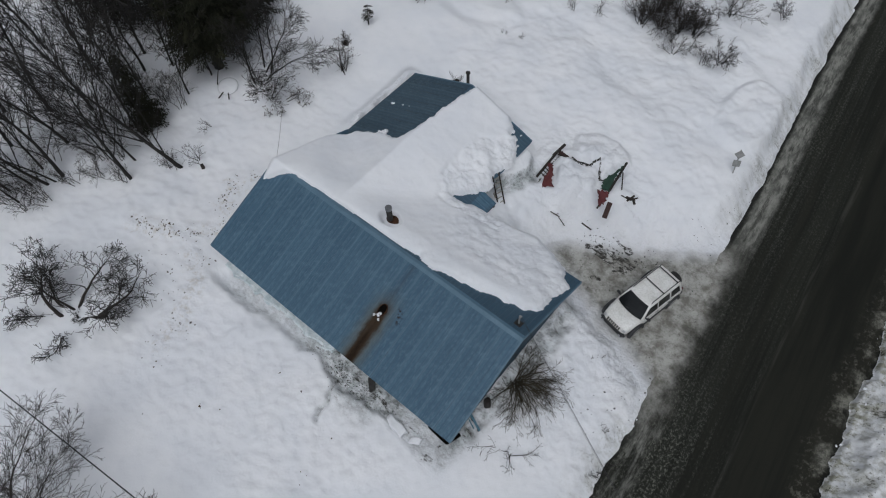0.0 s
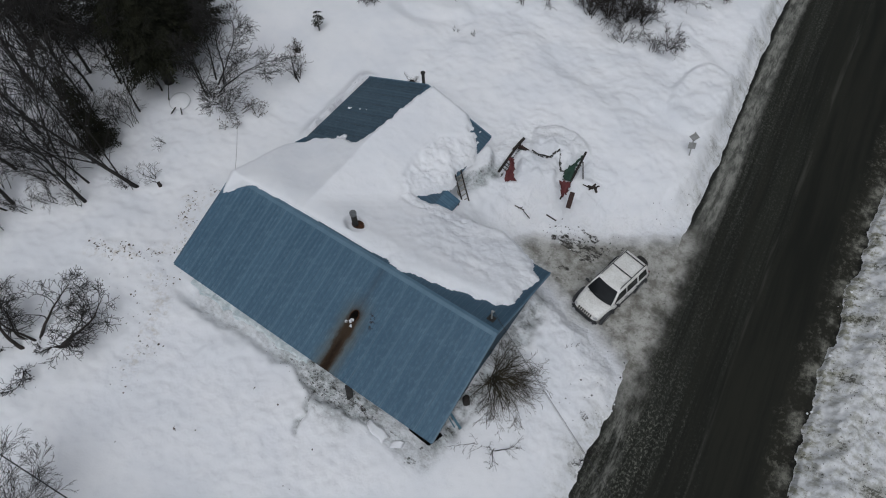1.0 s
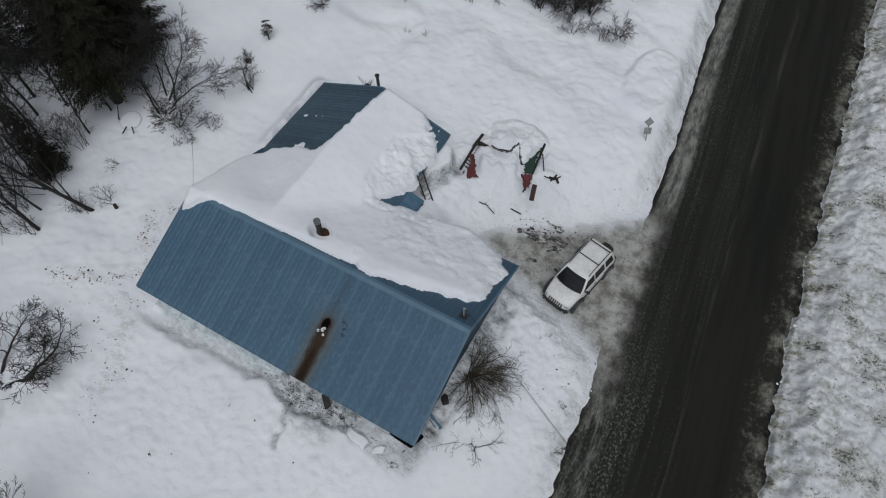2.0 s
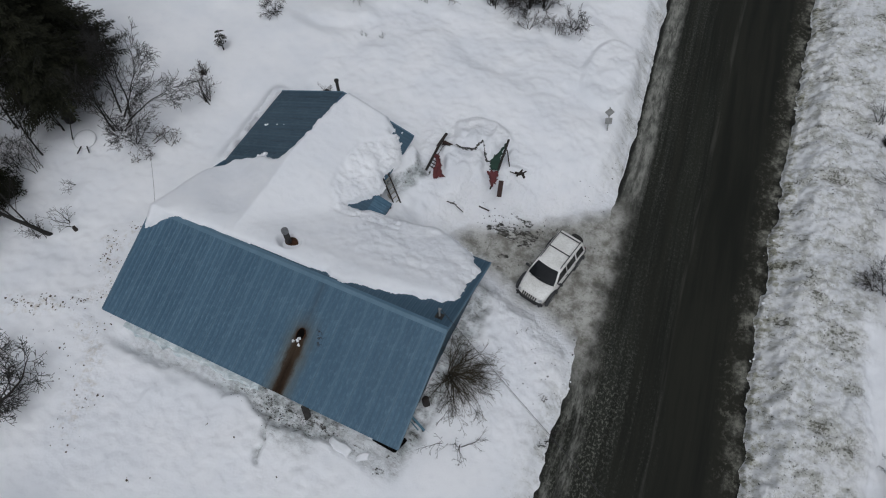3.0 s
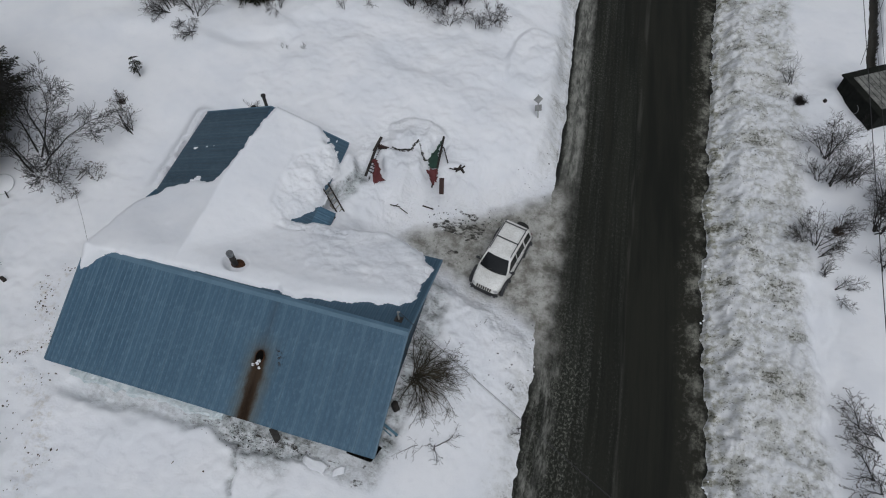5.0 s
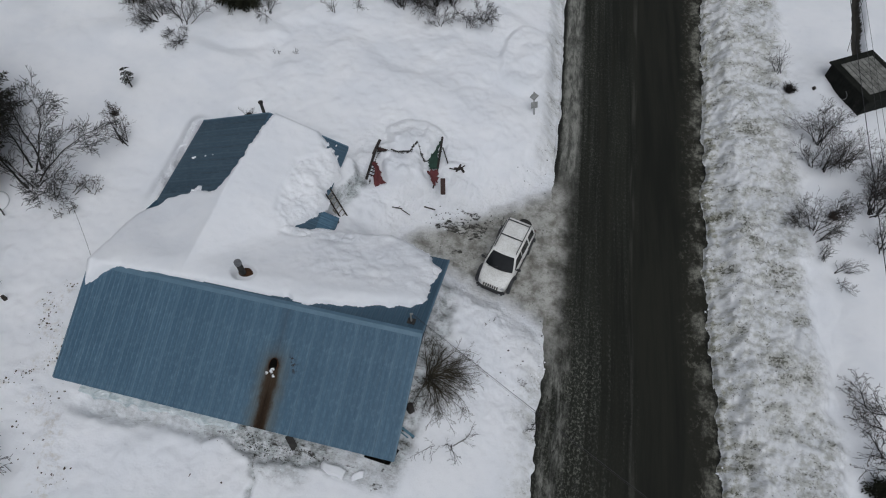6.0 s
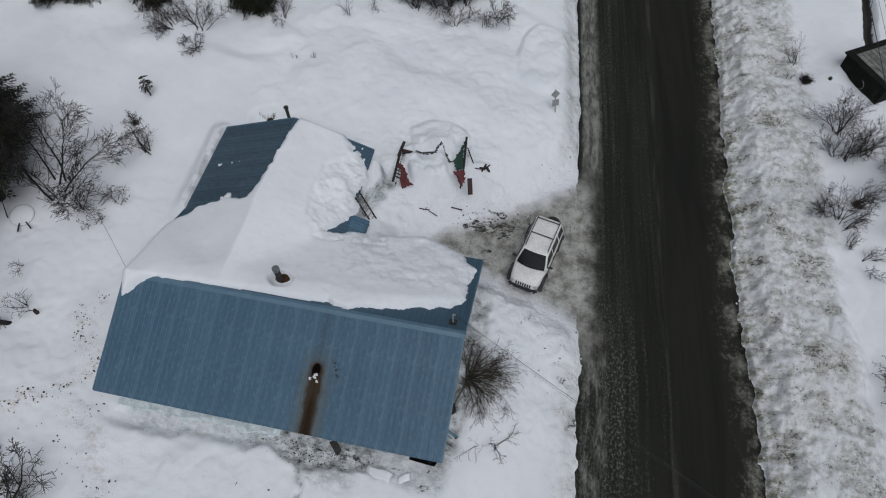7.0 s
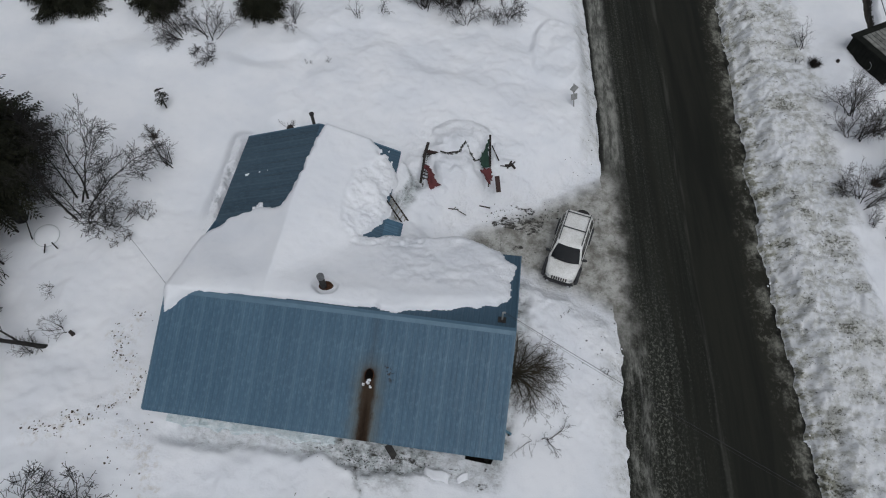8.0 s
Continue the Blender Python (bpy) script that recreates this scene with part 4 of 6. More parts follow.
    part("opening", cylinder(0.19, 0.02, Matrix.Translation((-11.32, 9.63, hz + 0.065)) @ tilt @ Matrix.Diagonal((1, 1.5, 1, 1)), 20), HOLE, hole)
    # power mast bracket
    mast = part("service_mast", tube("service_mast", [(-6.0, 12.65, 4.3), (-6.0, 12.65, 5.35), (-5.9, 12.62, 5.42)], 0.04, SIGNPLATE, 10), None, house, "service mast with a weatherhead")
    part("flashing", box(0.34, 0.34, 0.03, Matrix.Translation((-6.0, 12.65, 4.64)) @ Matrix.Rotation(-math.atan(PITCH), 4, "X")), SOOT, mast)


build_house()

SNOW_EDGE = [
    (-20.80, 11.15), (-20.45, 11.35), (-20.05, 11.80), (-19.4, 12.15), (-18.0, 12.2), (-16.0, 12.35), (-14.0, 12.4), (-12.0, 12.45),
    (-10.5, 12.42), (-9.6, 12.6), (-8.4, 12.85), (-7.4, 13.15), (-6.3, 13.4), (-5.62, 14.0), (-5.65, 16.2), (-6.3, 17.0), (-7.1, 17.35), (-8.4, 17.75),
    (-10.0, 17.6), (-11.5, 17.35), (-12.7, 17.05), (-13.3, 16.9), (-12.85, 17.5), (-12.45, 18.4), (-12.35, 19.0), (-12.5, 19.6), (-12.2, 20.6), (-12.3, 21.2), (-12.75, 21.8), (-13.0, 22.35), (-13.3, 22.1), (-13.5, 22.45),
    (-14.0, 23.0), (-16.35, 23.0), (-16.7, 20.2), (-16.9, 18.4), (-17.25, 17.35), (-18.4, 17.4), (-19.4, 17.2), (-20.0, 16.95), (-20.5, 16.3), (-21.1, 15.4), (-21.15, 14.2), (-21.1, 12.4),
]


def build_roof_snow():
    hx, hy = np.arange(-21.2, -5.0, 0.07), np.arange(10.8, 23.1, 0.07)
    x, y = np.meshgrid(hx, hy, indexing="ij")
    calm = 1 - 0.65 * smooth(-11.0, -14.0, x) * smooth(14.0, 13.0, y)
    sd = polygon_distance(x, y, SNOW_EDGE) + calm * (0.17 * fbm(x, y, 1.1, 5, 1) + 0.11 * fbm(x, y, 0.32, 3, 4))
    sd = sd + 0.14 * fbm(x, y, 0.6, 4, 13) * smooth(-9.0, -7.0, x) * smooth(14.6, 13.6, np.abs(y - 15.0) + 12.2)
    sd = np.minimum(np.minimum(sd, 22.84 - y + 0.05 * fbm(x, y, 0.5, 2, 3)), x + 20.98 + 0.04 * fbm(x, y, 0.5, 2, 6))
    main = RIDGE - np.abs(y - RIDGE_Y) * PITCH
    east = WING_RIDGE - (x - WING_X) * (WING_RIDGE - 2.87) / (WING_EAST - WING_X)
    west = WING_RIDGE - (WING_X - x) * (WING_RIDGE - 2.87) / (WING_X - WEST)
    wing = np.where(y > RIDGE_Y + 0.5, np.minimum(east, west), 0)
    under = np.log(np.exp(7 * main) + np.exp(7 * np.maximum(wing, 0))) / 7
    under = np.where(np.maximum(main, wing) > 1.5, under, main)
    roof = np.maximum(main, wing) + 0.03
    under = np.maximum(under, roof)
    full = 0.42 + 0.10 * fbm(x, y, 3.0, 3, 5) + 0.04 * fbm(x, y, 1.0, 3, 6)
    # the slab on the wing's road side has broken off along a curved crack
    crack = path_distance(x, y, [(-12.7, 22.2), (-13.5, 21.3), (-14.25, 20.4), (-14.4, 18.7), (-14.2, 17.2), (-13.6, 16.0)])
    beyond = polygon_distance(x, y, [(-12.7, 22.3), (-13.5, 21.3), (-14.25, 20.4), (-14.4, 18.7), (-14.2, 17.2), (-13.6, 16.0), (-10, 16.5), (-10, 22.3)])
    rough = smooth(-0.1, 0.25, beyond)
    full = full - rough * (0.10 - 0.16 * fbm(x, y, 1.4, 5, 7) - 0.12 * fbm(x, y, 0.6, 5, 11) - 0.10 * fbm(x, y, 0.22, 3, 14)) - 0.08 * smooth(0.14, 0.0, crack + 0.10 * fbm(x, y, 0.5, 3, 2)) * smooth(-0.3, 0.3, fbm(x, y, 1.2, 2, 15))
    # slumped end towards the road, with sliding ridges
    slump = smooth(-13, -11, x) * smooth(13.6, 14.6, y) * smooth(18.4, 17.4, y)
    ridges = np.sin((y * 0.9 + 0.35 * x + 1.5 * fbm(x, y, 2.2, 2, 3)) * 5.0)
    full = full + slump * (0.020 * ridges + 0.075 * fbm(x, y, 0.9, 4, 8) + 0.06 * fbm(x, y, 0.3, 3, 12))
    thin = smooth(13.9, 12.9, y) * smooth(-20.2, -19.4, x) + 0.6 * smooth(-7.6, -6.4, x) * smooth(13.0, 13.6, y)
    rise = np.clip(sd / (0.38 + 0.75 * thin), 0, 1)
    thick = full * np.sqrt(np.clip(1 - (1 - rise) ** 2, 0, 1))
    # bare ring round the stove pipe
    thick = thick * smooth(0.32, 0.55, np.hypot((x + 13.98) / 1.25, y - 13.2) + 0.06 * fbm(x, y, 0.4, 2, 9))
    lift = smooth(0.0, 0.6, sd)
    z = roof + (under - roof) * lift + thick + 0.012 * fbm(x, y, 0.3, 2, 10) * lift
    z = np.where(sd > 0, z, roof - 0.06)
    keep = sd > -0.05
    keep = keep[:-1, :-1] | keep[1:, :-1] | keep[:-1, 1:] | keep[1:, 1:]
    snow = thing("roof_snow", "thick slab of settled snow lying over the rear roof slopes", "snow")
    part("snow_slab", grid_mesh("snow_slab", hx, hy, z, SNOW, [("crust", np.clip(0.10 + 0.40 * rough + 0.30 * slump + 0.2 * smooth(0.6, 0.1, sd), 0, 1.1))], keep), None, snow)
    low = grid_mesh("snow_underside", hx, hy, np.where(sd > 0, roof - 0.01, roof - 0.065), SNOW, (), keep)
    low.flip_normals()
    part("snow_underside", low, None, snow)


build_roof_snow()


def snow_clump(rng, at, size, count=4):
    bm = bmesh.new()
    for _ in range(count):
        s = size * rng.uniform(0.5, 1.0)
        m = pose(at[0] + rng.uniform(-1, 1) * size, at[1] + rng.uniform(-1, 1) * size, at[2] + s * 0.3, rng.uniform(0, 90), rng.uniform(0, 90), rng.uniform(0, 90))
        made = bmesh.ops.create_icosphere(bm, subdivisions=2, radius=s, matrix=m @ Matrix.Diagonal((1, rng.uniform(0.6, 1), rng.uniform(0.5, 0.8), 1)))
        for v in made["verts"]:
            v.co += Vector((rng.uniform(-1, 1), rng.uniform(-1, 1), rng.uniform(-1, 1))) * s * 0.24
    return bm


clump_rng = random.Random(11)
for cx, cy, size, cnt in ((-11.3, 9.40, 0.10, 8), (-11.52, 9.26, 0.05, 5), (-11.22, 9.24, 0.06, 4), (-20.05, 19.9, 0.10, 3), (-19.35, 20.0, 0.05, 2), (-18.9, 20.0, 0.03, 2), (-18.5, 17.62, 0.16, 9), (-18.72, 17.4, 0.12, 5), (-13.35, 22.35, 0.09, 6), (-13.05, 22.05, 0.11, 7), (-12.95, 22.5, 0.05, 4), (-12.75, 21.75, 0.10, 6)):
    zc = EAVE + (cy - (RIDGE_Y - HALF)) * PITCH if cy < 12 else WING_RIDGE - abs(WING_X - cx) * 0.386
    lump = part("snow_clump", snow_clump(clump_rng, (cx, cy, zc + 0.04), size, cnt), SNOW, None, smooth=True)
    tagged(lump, "small lump of snow stuck on the metal roof", "snow", "snow lumps on the roof")

# ---- the parked car ----
def slab(corners, thick, bm=None):
    """A thin plate over four corners, its outer face on them."""
    bm = bm or bmesh.new()
    c = [Vector(p) for p in corners]
    nrm = (c[1] - c[0]).cross(c[3] - c[0]).normalized()
    outer = [bm.verts.new(p) for p in c]
    inner = [bm.verts.new(p - nrm * thick) for p in c]
    bm.faces.new(outer)
    bm.faces.new(inner[::-1])
    for i in range(4):
        k = (i + 1) % 4
        bm.faces.new((outer[k], outer[i], inner[i], inner[k]))
    bmesh.ops.recalc_face_normals(bm, faces=bm.faces)
    return bm


def loft(rings, cap=True):
    bm = bmesh.new()
    rows = [[bm.verts.new(p) for p in ring] for ring in rings]
    n = len(rows[0])
    for a, b in zip(rows, rows[1:]):
        for i in range(n):
            k = (i + 1) % n
            bm.faces.new((a[i], a[k], b[k], b[i]))
    if cap:
        bm.faces.new(rows[0][::-1])
        bm.faces.new(rows[-1])
    bmesh.ops.recalc_face_normals(bm, faces=bm.faces)
    return bm


def build_car():
    car = thing("car", "white sport utility car with dark plastic trim and a roof rack", "car", at=(-2.82, 19.19, 0.03), turn=257.2)
    rings = []
    for x, w, zt, zb in ((2.02, 0.50, 0.80, 0.52), (1.99, 0.62, 0.89, 0.46), (1.86, 0.74, 0.95, 0.42), (1.5, 0.82, 0.99, 0.40), (1.0, 0.865, 1.03, 0.40), (0.75, 0.88, 1.06, 0.40),
                         (-0.5, 0.885, 1.07, 0.40), (-1.6, 0.88, 1.08, 0.40), (-1.9, 0.85, 1.07, 0.42), (-1.98, 0.80, 1.04, 0.48)):
        half = [(0.0, zt + 0.035), (w * 0.45, zt + 0.028), (w - 0.16, zt + 0.004), (w - 0.06, zt - 0.04), (w - 0.015, zt - 0.13), (w, 0.72), (w - 0.01, 0.55), (w - 0.06, zb)]
        ring = [(x, y, z) for y, z in half] + [(x, -y, z) for y, z in half[::-1][:-1]]
        rings.append(ring)
    part("body", loft(rings), CARWHITE, car, smooth=True)
    # cabin
    rows = []
    for z, xf, xb, w in ((1.04, 1.04, -1.92, 0.83), (1.10, 0.98, -1.91, 0.82), (1.40, 0.68, -1.84, 0.745), (1.62, 0.46, -1.78, 0.675), (1.69, 0.31, -1.73, 0.61), (1.715, 0.12, -1.62, 0.48)):
        ring = []
        for cx, cy, a0 in ((xf - 0.10, w - 0.10, 0), (xb + 0.10, w - 0.10, 90), (xb + 0.10, -w + 0.10, 180), (xf - 0.10, -w + 0.10, 270)):
            for a in (0, 30, 60, 90):
                r = 0.10
                ring.append((cx + r * math.cos(radians(a0 + a)), cy + r * math.sin(radians(a0 + a)), z))
        rows.append(ring)
    part("cabin", loft(rows), CARWHITE, car, smooth=True)

    def on_side(x, z, s):
        t = (z - 1.10) / 0.52
        return (x, s * (0.82 + (0.675 - 0.82) * t + 0.008), z)

    def front_x(z):
        return 0.98 - (z - 1.10) / 0.52 * 0.52 + 0.008

    screen = []
    for z, half, bow in ((1.085, 0.745, 0.13), (1.25, 0.71, 0.10), (1.45, 0.65, 0.07), (1.625, 0.585, 0.05)):
        row = [(front_x(z) + 0.012 + bow * (1 - u * u), u * half, z) for u in np.linspace(-1, 1, 9)]
        screen.append(row + [(x - 0.03, y, z - 0.01) for x, y, z in row[::-1]])
    part("windscreen", loft(screen), CARGLASS, car, smooth=False)
    part("rear_window", slab([(-1.925, 0.62, 1.16), (-1.925, -0.62, 1.16), (-1.805, -0.53, 1.56), (-1.805, 0.53, 1.56)], 0.02), CARGLASS, car)
    for s in (-1, 1):
        for (x0, x1), (u0, u1) in (((0.82, -0.06), (0.46, -0.06)), ((-0.16, -0.93), (-0.16, -0.91)), ((-1.06, -1.68), (-1.04, -1.60))):
            quad = [on_side(x0, 1.14, s), on_side(x1, 1.14, s), on_side(u1, 1.56, s), on_side(u0, 1.56, s)]
            part("side_window", slab(quad if s < 0 else quad[::-1], 0.02), CARGLASS, car)
        rail = [(0.28, s * 0.60, 1.69), (0.18, s * 0.60, 1.765), (-1.64, s * 0.60, 1.775), (-1.74, s * 0.60, 1.71)]
        part("roof_rail", tube("roof_rail", rail, 0.022, CLADDING, 8), None, car)
        mirror = part("mirror", box(0.11, 0.20, 0.15, pose(0.74, s * 1.0, 1.14), 0.03), CLADDING, car)
        part("mirror_arm", box(0.06, 0.14, 0.04, pose(0.76, s * 0.89, 1.10)), CLADDING, mirror)
        part("headlamp", box(0.05, 0.22, 0.16, pose(1.965, s * 0.60, 0.80, 0, -12, s * 14), 0.03), LAMPGLASS, car)
        part("tail_lamp", box(0.06, 0.10, 0.30, pose(-1.955, s * 0.78, 0.92), 0.02), REDCLOTH, car, "red tail lamp")
        part("sill_cladding", box(1.75, 0.05, 0.16, pose(0.0, s * 0.885, 0.50), 0.015), CLADDING, car)
        part("door_handle", box(0.16, 0.02, 0.03, pose(-0.05, s * 0.892, 0.93)), CLADDING, car)
        part("door_handle", box(0.16, 0.02, 0.03, pose(-0.88, s * 0.892, 0.93)), CLADDING, car)
        for wx in (1.28, -1.32):
            arch = []
            for a in np.linspace(-8, 188, 15):
                c, q = math.cos(radians(a)), math.sin(radians(a))
                arch.append([(wx + rr * c, s * yy, 0.37 + rr * q) for rr, yy in ((0.40, 0.80), (0.40, 0.975), (0.485, 0.975), (0.55, 0.86), (0.50, 0.80))])
            part("wheel_arch", loft(arch), CLADDING, car, smooth=False)
            wheel = part("wheel", cylinder(0.36, 0.23, pose(wx, s * 0.775, 0.36, 90), 28), TYRE, car, "black winter tyre")
            part("rim", cylinder(0.22, 0.04, pose(wx, s * 0.885, 0.36, 90), 20), ALLOY, wheel)
    for x in (-0.55, -1.54):
        part("rack_bar", box(0.06, 1.20, 0.03, pose(x, 0, 1.775), 0.01), CLADDING, car)
    part("front_bumper", box(0.30, 1.58, 0.24, pose(2.0, 0, 0.48), 0.10), CLADDING, car)
    part("rear_bumper", box(0.22, 1.70, 0.22, pose(-2.0, 0, 0.52), 0.05), CLADDING, car)
    grille = part("grille_panel", box(0.05, 0.94, 0.26, pose(2.01, 0, 0.80, 0, -24), 0.015), CARWHITE, car)
    for k in range(7):
        part("grille_slot", box(0.05, 0.07, 0.19, pose(2.035, (k - 3) * 0.122, 0.81, 0, -24), 0.008), SOOT, grille)
    part("fog_lamp", cylinder(0.06, 0.03, pose(2.15, 0.55, 0.5, 0, 90), 12), LAMPGLASS, car)
    part("fog_lamp", cylinder(0.06, 0.03, pose(2.15, -0.55, 0.5, 0, 90), 12), LAMPGLASS, car)
    spare = part("spare_wheel", cylinder(0.35, 0.24, pose(-2.10, 0.16, 0.98, 0, 90), 28), TYRE, car, "black spare wheel on the tailgate")
    part("rim", cylinder(0.21, 0.03, pose(-2.225, 0.16, 0.98, 0, 90), 18), ALLOY, spare)
    part("tow_hook", box(0.12, 0.06, 0.06, pose(-2.14, -0.3, 0.42)), SOOT, car)
    for s in (-0.3, 0.3):
        part("wiper", tube("wiper", [(front_x(1.10) + 0.16, s - 0.25, 1.115), (front_x(1.17) + 0.14, s + 0.25, 1.19)], 0.012, SOOT, 5), None, car)
    part("antenna", tube("antenna", [(0.92, -0.72, 1.03), (0.86, -0.74, 1.75)], 0.006, SOOT, 5), None, car)
    return car


build_car()


# ---- things in the yard ----
def build_canopy():
    can = thing("collapsed_canopy", "collapsed red and green canopy frame buried in snow", "canopy", at=(-9.4, 23.3, 1.4))
    inv = can.matrix_world.inverted()

    def add(name, bm, mat, label="", smooth=False):
        ob = part(name, bm, mat, can, label, smooth)
        ob.matrix_parent_inverse = inv
        return ob

    def cloth(a, b, c, d, mat, label, seed, sag=0.12):
        """A slack cloth between four corners, with folds."""
        n = 12
        rng = np.random.RandomState(seed)
        ph = rng.rand(3) * 6
        verts, faces = [], []
        a, b, c, d = (np.array(p, float) for p in (a, b, c, d))
        for i in range(n + 1):
            for j in range(n + 1):
                u, v = i / n, j / n
                p = (a * (1 - u) + b * u) * (1 - v) + (d * (1 - u) + c * u) * v
                p[2] += -sag * math.sin(math.pi * u) * math.sin(math.pi * v) + 0.04 * math.sin(9 * u + ph[0]) * math.sin(5 * v + ph[1])
                p[0] += 0.05 * math.sin(7 * v + ph[2])
                if i in (0, n) or j in (0, n):
                    p += rng.normal(0, 0.045, 3) * (1, 1, 0.3)
                verts.append(p)
        k = n + 1
        faces = [(i * k + j, (i + 1) * k + j, (i + 1) * k + j + 1, i * k + j + 1) for i in range(n) for j in range(n)]
        lower = [v - np.array((0, 0, 0.012)) for v in verts]
        m = len(verts)
        faces += [tuple(q + m for q in f[::-1]) for f in faces]
        return add("tarp", raw("tarp", verts + lower, faces, mat), None, label, True)

    def g(x, y, off):
        return (x, y, ground_at(x, y) + off)

    top = 2.0
    add("beam", beam((-11.16, 21.65, top - 0.22), (-11.2, 23.8, top + 0.02), 0.13, 0.12, 0.02), DARKWOOD)
    add("beam", beam((-11.24, 23.3, top - 0.02), (-11.12, 24.3, top + 0.12), 0.16, 0.09, 0.02), DARKWOOD)
    add("beam", beam((-11.1, 23.55, top), (-10.55, 23.75, top - 0.12), 0.09, 0.05, 0.01), DARKWOOD)
    add("beam", beam((-7.72, 25.25, top + 0.18), (-7.50, 23.2, top - 0.08), 0.12, 0.10, 0.02), DARKWOOD)
    add("beam", beam((-7.55, 24.6, top + 0.05), (-7.05, 23.75, top - 0.2), 0.06, 0.06, 0.01), DARKWOOD)
    add("beam", beam((-7.50, 23.3, top - 0.08), (-7.45, 21.95, top - 0.30), 0.08, 0.08, 0.01), DARKWOOD)
    cloth((-11.10, 22.75, top - 0.02), (-10.88, 22.7, top - 0.02), (-10.10, 21.65, top - 0.20), (-10.55, 21.35, top - 0.30), REDCLOTH, "torn faded red tarp", 1, 0.02)
    for k in range(5):
        add("slat", beam((-11.14, 22.0 + 0.2 * k, top - 0.16 + 0.03 * k), (-10.82, 21.93 + 0.2 * k, top - 0.18 + 0.03 * k), 0.05, 0.04), DARKWOOD)
    cloth((-11.18, 23.95, top - 0.02), (-10.5, 23.82, top - 0.05), (-10.5, 23.74, top - 0.08), (-11.12, 23.5, top - 0.10), BROWNWOOD, "dark maroon tarp edge", 2, 0.03)
    cloth((-7.80, 25.05, top + 0.14), (-8.10, 23.85, top + 0.04), (-7.95, 23.0, top - 0.06), (-7.5, 23.1, top - 0.04), GREENCLOTH, "dark green tarp", 3, 0.06)
    cloth((-8.0, 22.75, top - 0.02), (-7.50, 23.1, top - 0.03), (-7.28, 22.55, top - 0.10), (-7.42, 22.1, top - 0.18), REDCLOTH, "faded red tarp corner", 4, 0.02)
    add("board", beam((-7.05, 22.55, top - 0.05), (-6.86, 21.80, top - 0.50), 0.26, 0.05, 0.01), BROWNWOOD, "reddish-brown board")
    # black tube added to draw the dark crack in the snow over the canopy
    rope = [(-10.4, 23.95), (-10.0, 23.92), (-9.7, 24.08), (-9.35, 24.2), (-9.05, 24.7), (-8.85, 24.4), (-8.65, 23.95), (-8.4, 23.75)]
    add("edge_rope", tube("edge_rope", [g(x, y, 0.10) for x, y in rope], [0.04, 0.03, 0.05, 0.035, 0.05, 0.012, 0.02, 0.04], SOOT, 6), None)
    add("pole", beam(g(-7.85, 21.42, 0.05), g(-7.25, 21.5, 0.07), 0.06, 0.05), DARKWOOD)


build_canopy()


def debris(name, label, pieces, mat, seed, category="debris", group=""):
    rng = random.Random(seed)
    top = thing(name, label, category, group, at=(pieces[0][0][0], pieces[0][0][1], ground_at(*pieces[0][0][:2])))
    inv = top.matrix_world.inverted()
    for a, b, w in pieces:
        za, zb = ground_at(*a) + 0.03, ground_at(*b) + 0.03
        ob = part("stick", beam((*a, za), (*b, zb + rng.uniform(0, 0.12)), w, w * 0.7, w * 0.2), mat, top)
        ob.matrix_parent_inverse = inv


debris("broken_sticks", "heap of broken dark sticks lying on the snow", [((-6.7, 23.72), (-6.2, 23.9), 0.13), ((-6.55, 23.6), (-6.35, 24.0), 0.10), ((-6.4, 23.9), (-6.1, 23.72), 0.13), ((-6.95, 23.6), (-6.5, 23.7), 0.06), ((-6.45, 23.72), (-6.15, 24.08), 0.08)], DARKWOOD, 1)
debris("broken_branch", "thin broken branch lying on the snow", [((-9.5, 20.75), (-8.95, 20.85), 0.06), ((-9.0, 20.85), (-8.5, 20.75), 0.05), ((-9.3, 20.78), (-9.1, 20.95), 0.04)], DARKWOOD, 2)


def build_ladder():
    top = thing("ladder", "weathered wooden ladder leaning on the wing wall", "ladder", at=(-11.75, 19.2, ground_at(-11.75, 19.2)))
    inv = top.matrix_world.inverted()
    foot, head = Vector((-11.45, 18.85, ground_at(-11.45, 18.85) - 0.1)), Vector((-12.45, 19.55, 3.05))
    side = Vector((0.12, 0.4, 0)).normalized() * 0.2
    for s in (-1, 1):
        ob = part("rail", beam(foot + side * s, head + side * s, 0.05, 0.08, 0.01, up=(1, 0, 0.3)), DARKWOOD, top)
        ob.matrix_parent_inverse = inv
    for k in range(6):
        c = foot.lerp(head, 0.12 + 0.15 * k)
        ob = part("rung", beam(c - side, c + side, 0.04, 0.05, 0.008), PALEWOOD, top)
        ob.matrix_parent_inverse = inv
    plank = part("plank", beam((-11.75, 19.1, 1.2), (-12.1, 18.98, 2.3), 0.14, 0.03, 0.005), PALEWOOD)
    tagged(plank, "pale plank leaning against the wing wall", "plank")


build_ladder()


def build_sign():
    x, y = -3.02, 29.0
    z = ground_at(x, y)
    sign = thing("road_sign", "grey metal road sign with two plates on a post", "sign", at=(x, y, z))
    part("post", box(0.06, 0.06, 2.3, pose(0, 0, 0.35), 0.008), SIGNPLATE, sign)
    part("plate", box(0.40, 0.02, 0.40, pose(0.0, -0.05, 1.22, 0, 45, 0), 0.006), SIGNPLATE, sign, "diamond-shaped sign plate")
    part("plate", box(0.40, 0.02, 0.40, pose(0.0, -0.05, 0.66), 0.006), SIGNPLATE, sign, "rectangular sign plate")
    sign.matrix_world = pose(x, y, z, -17, -2, 24)


build_sign()


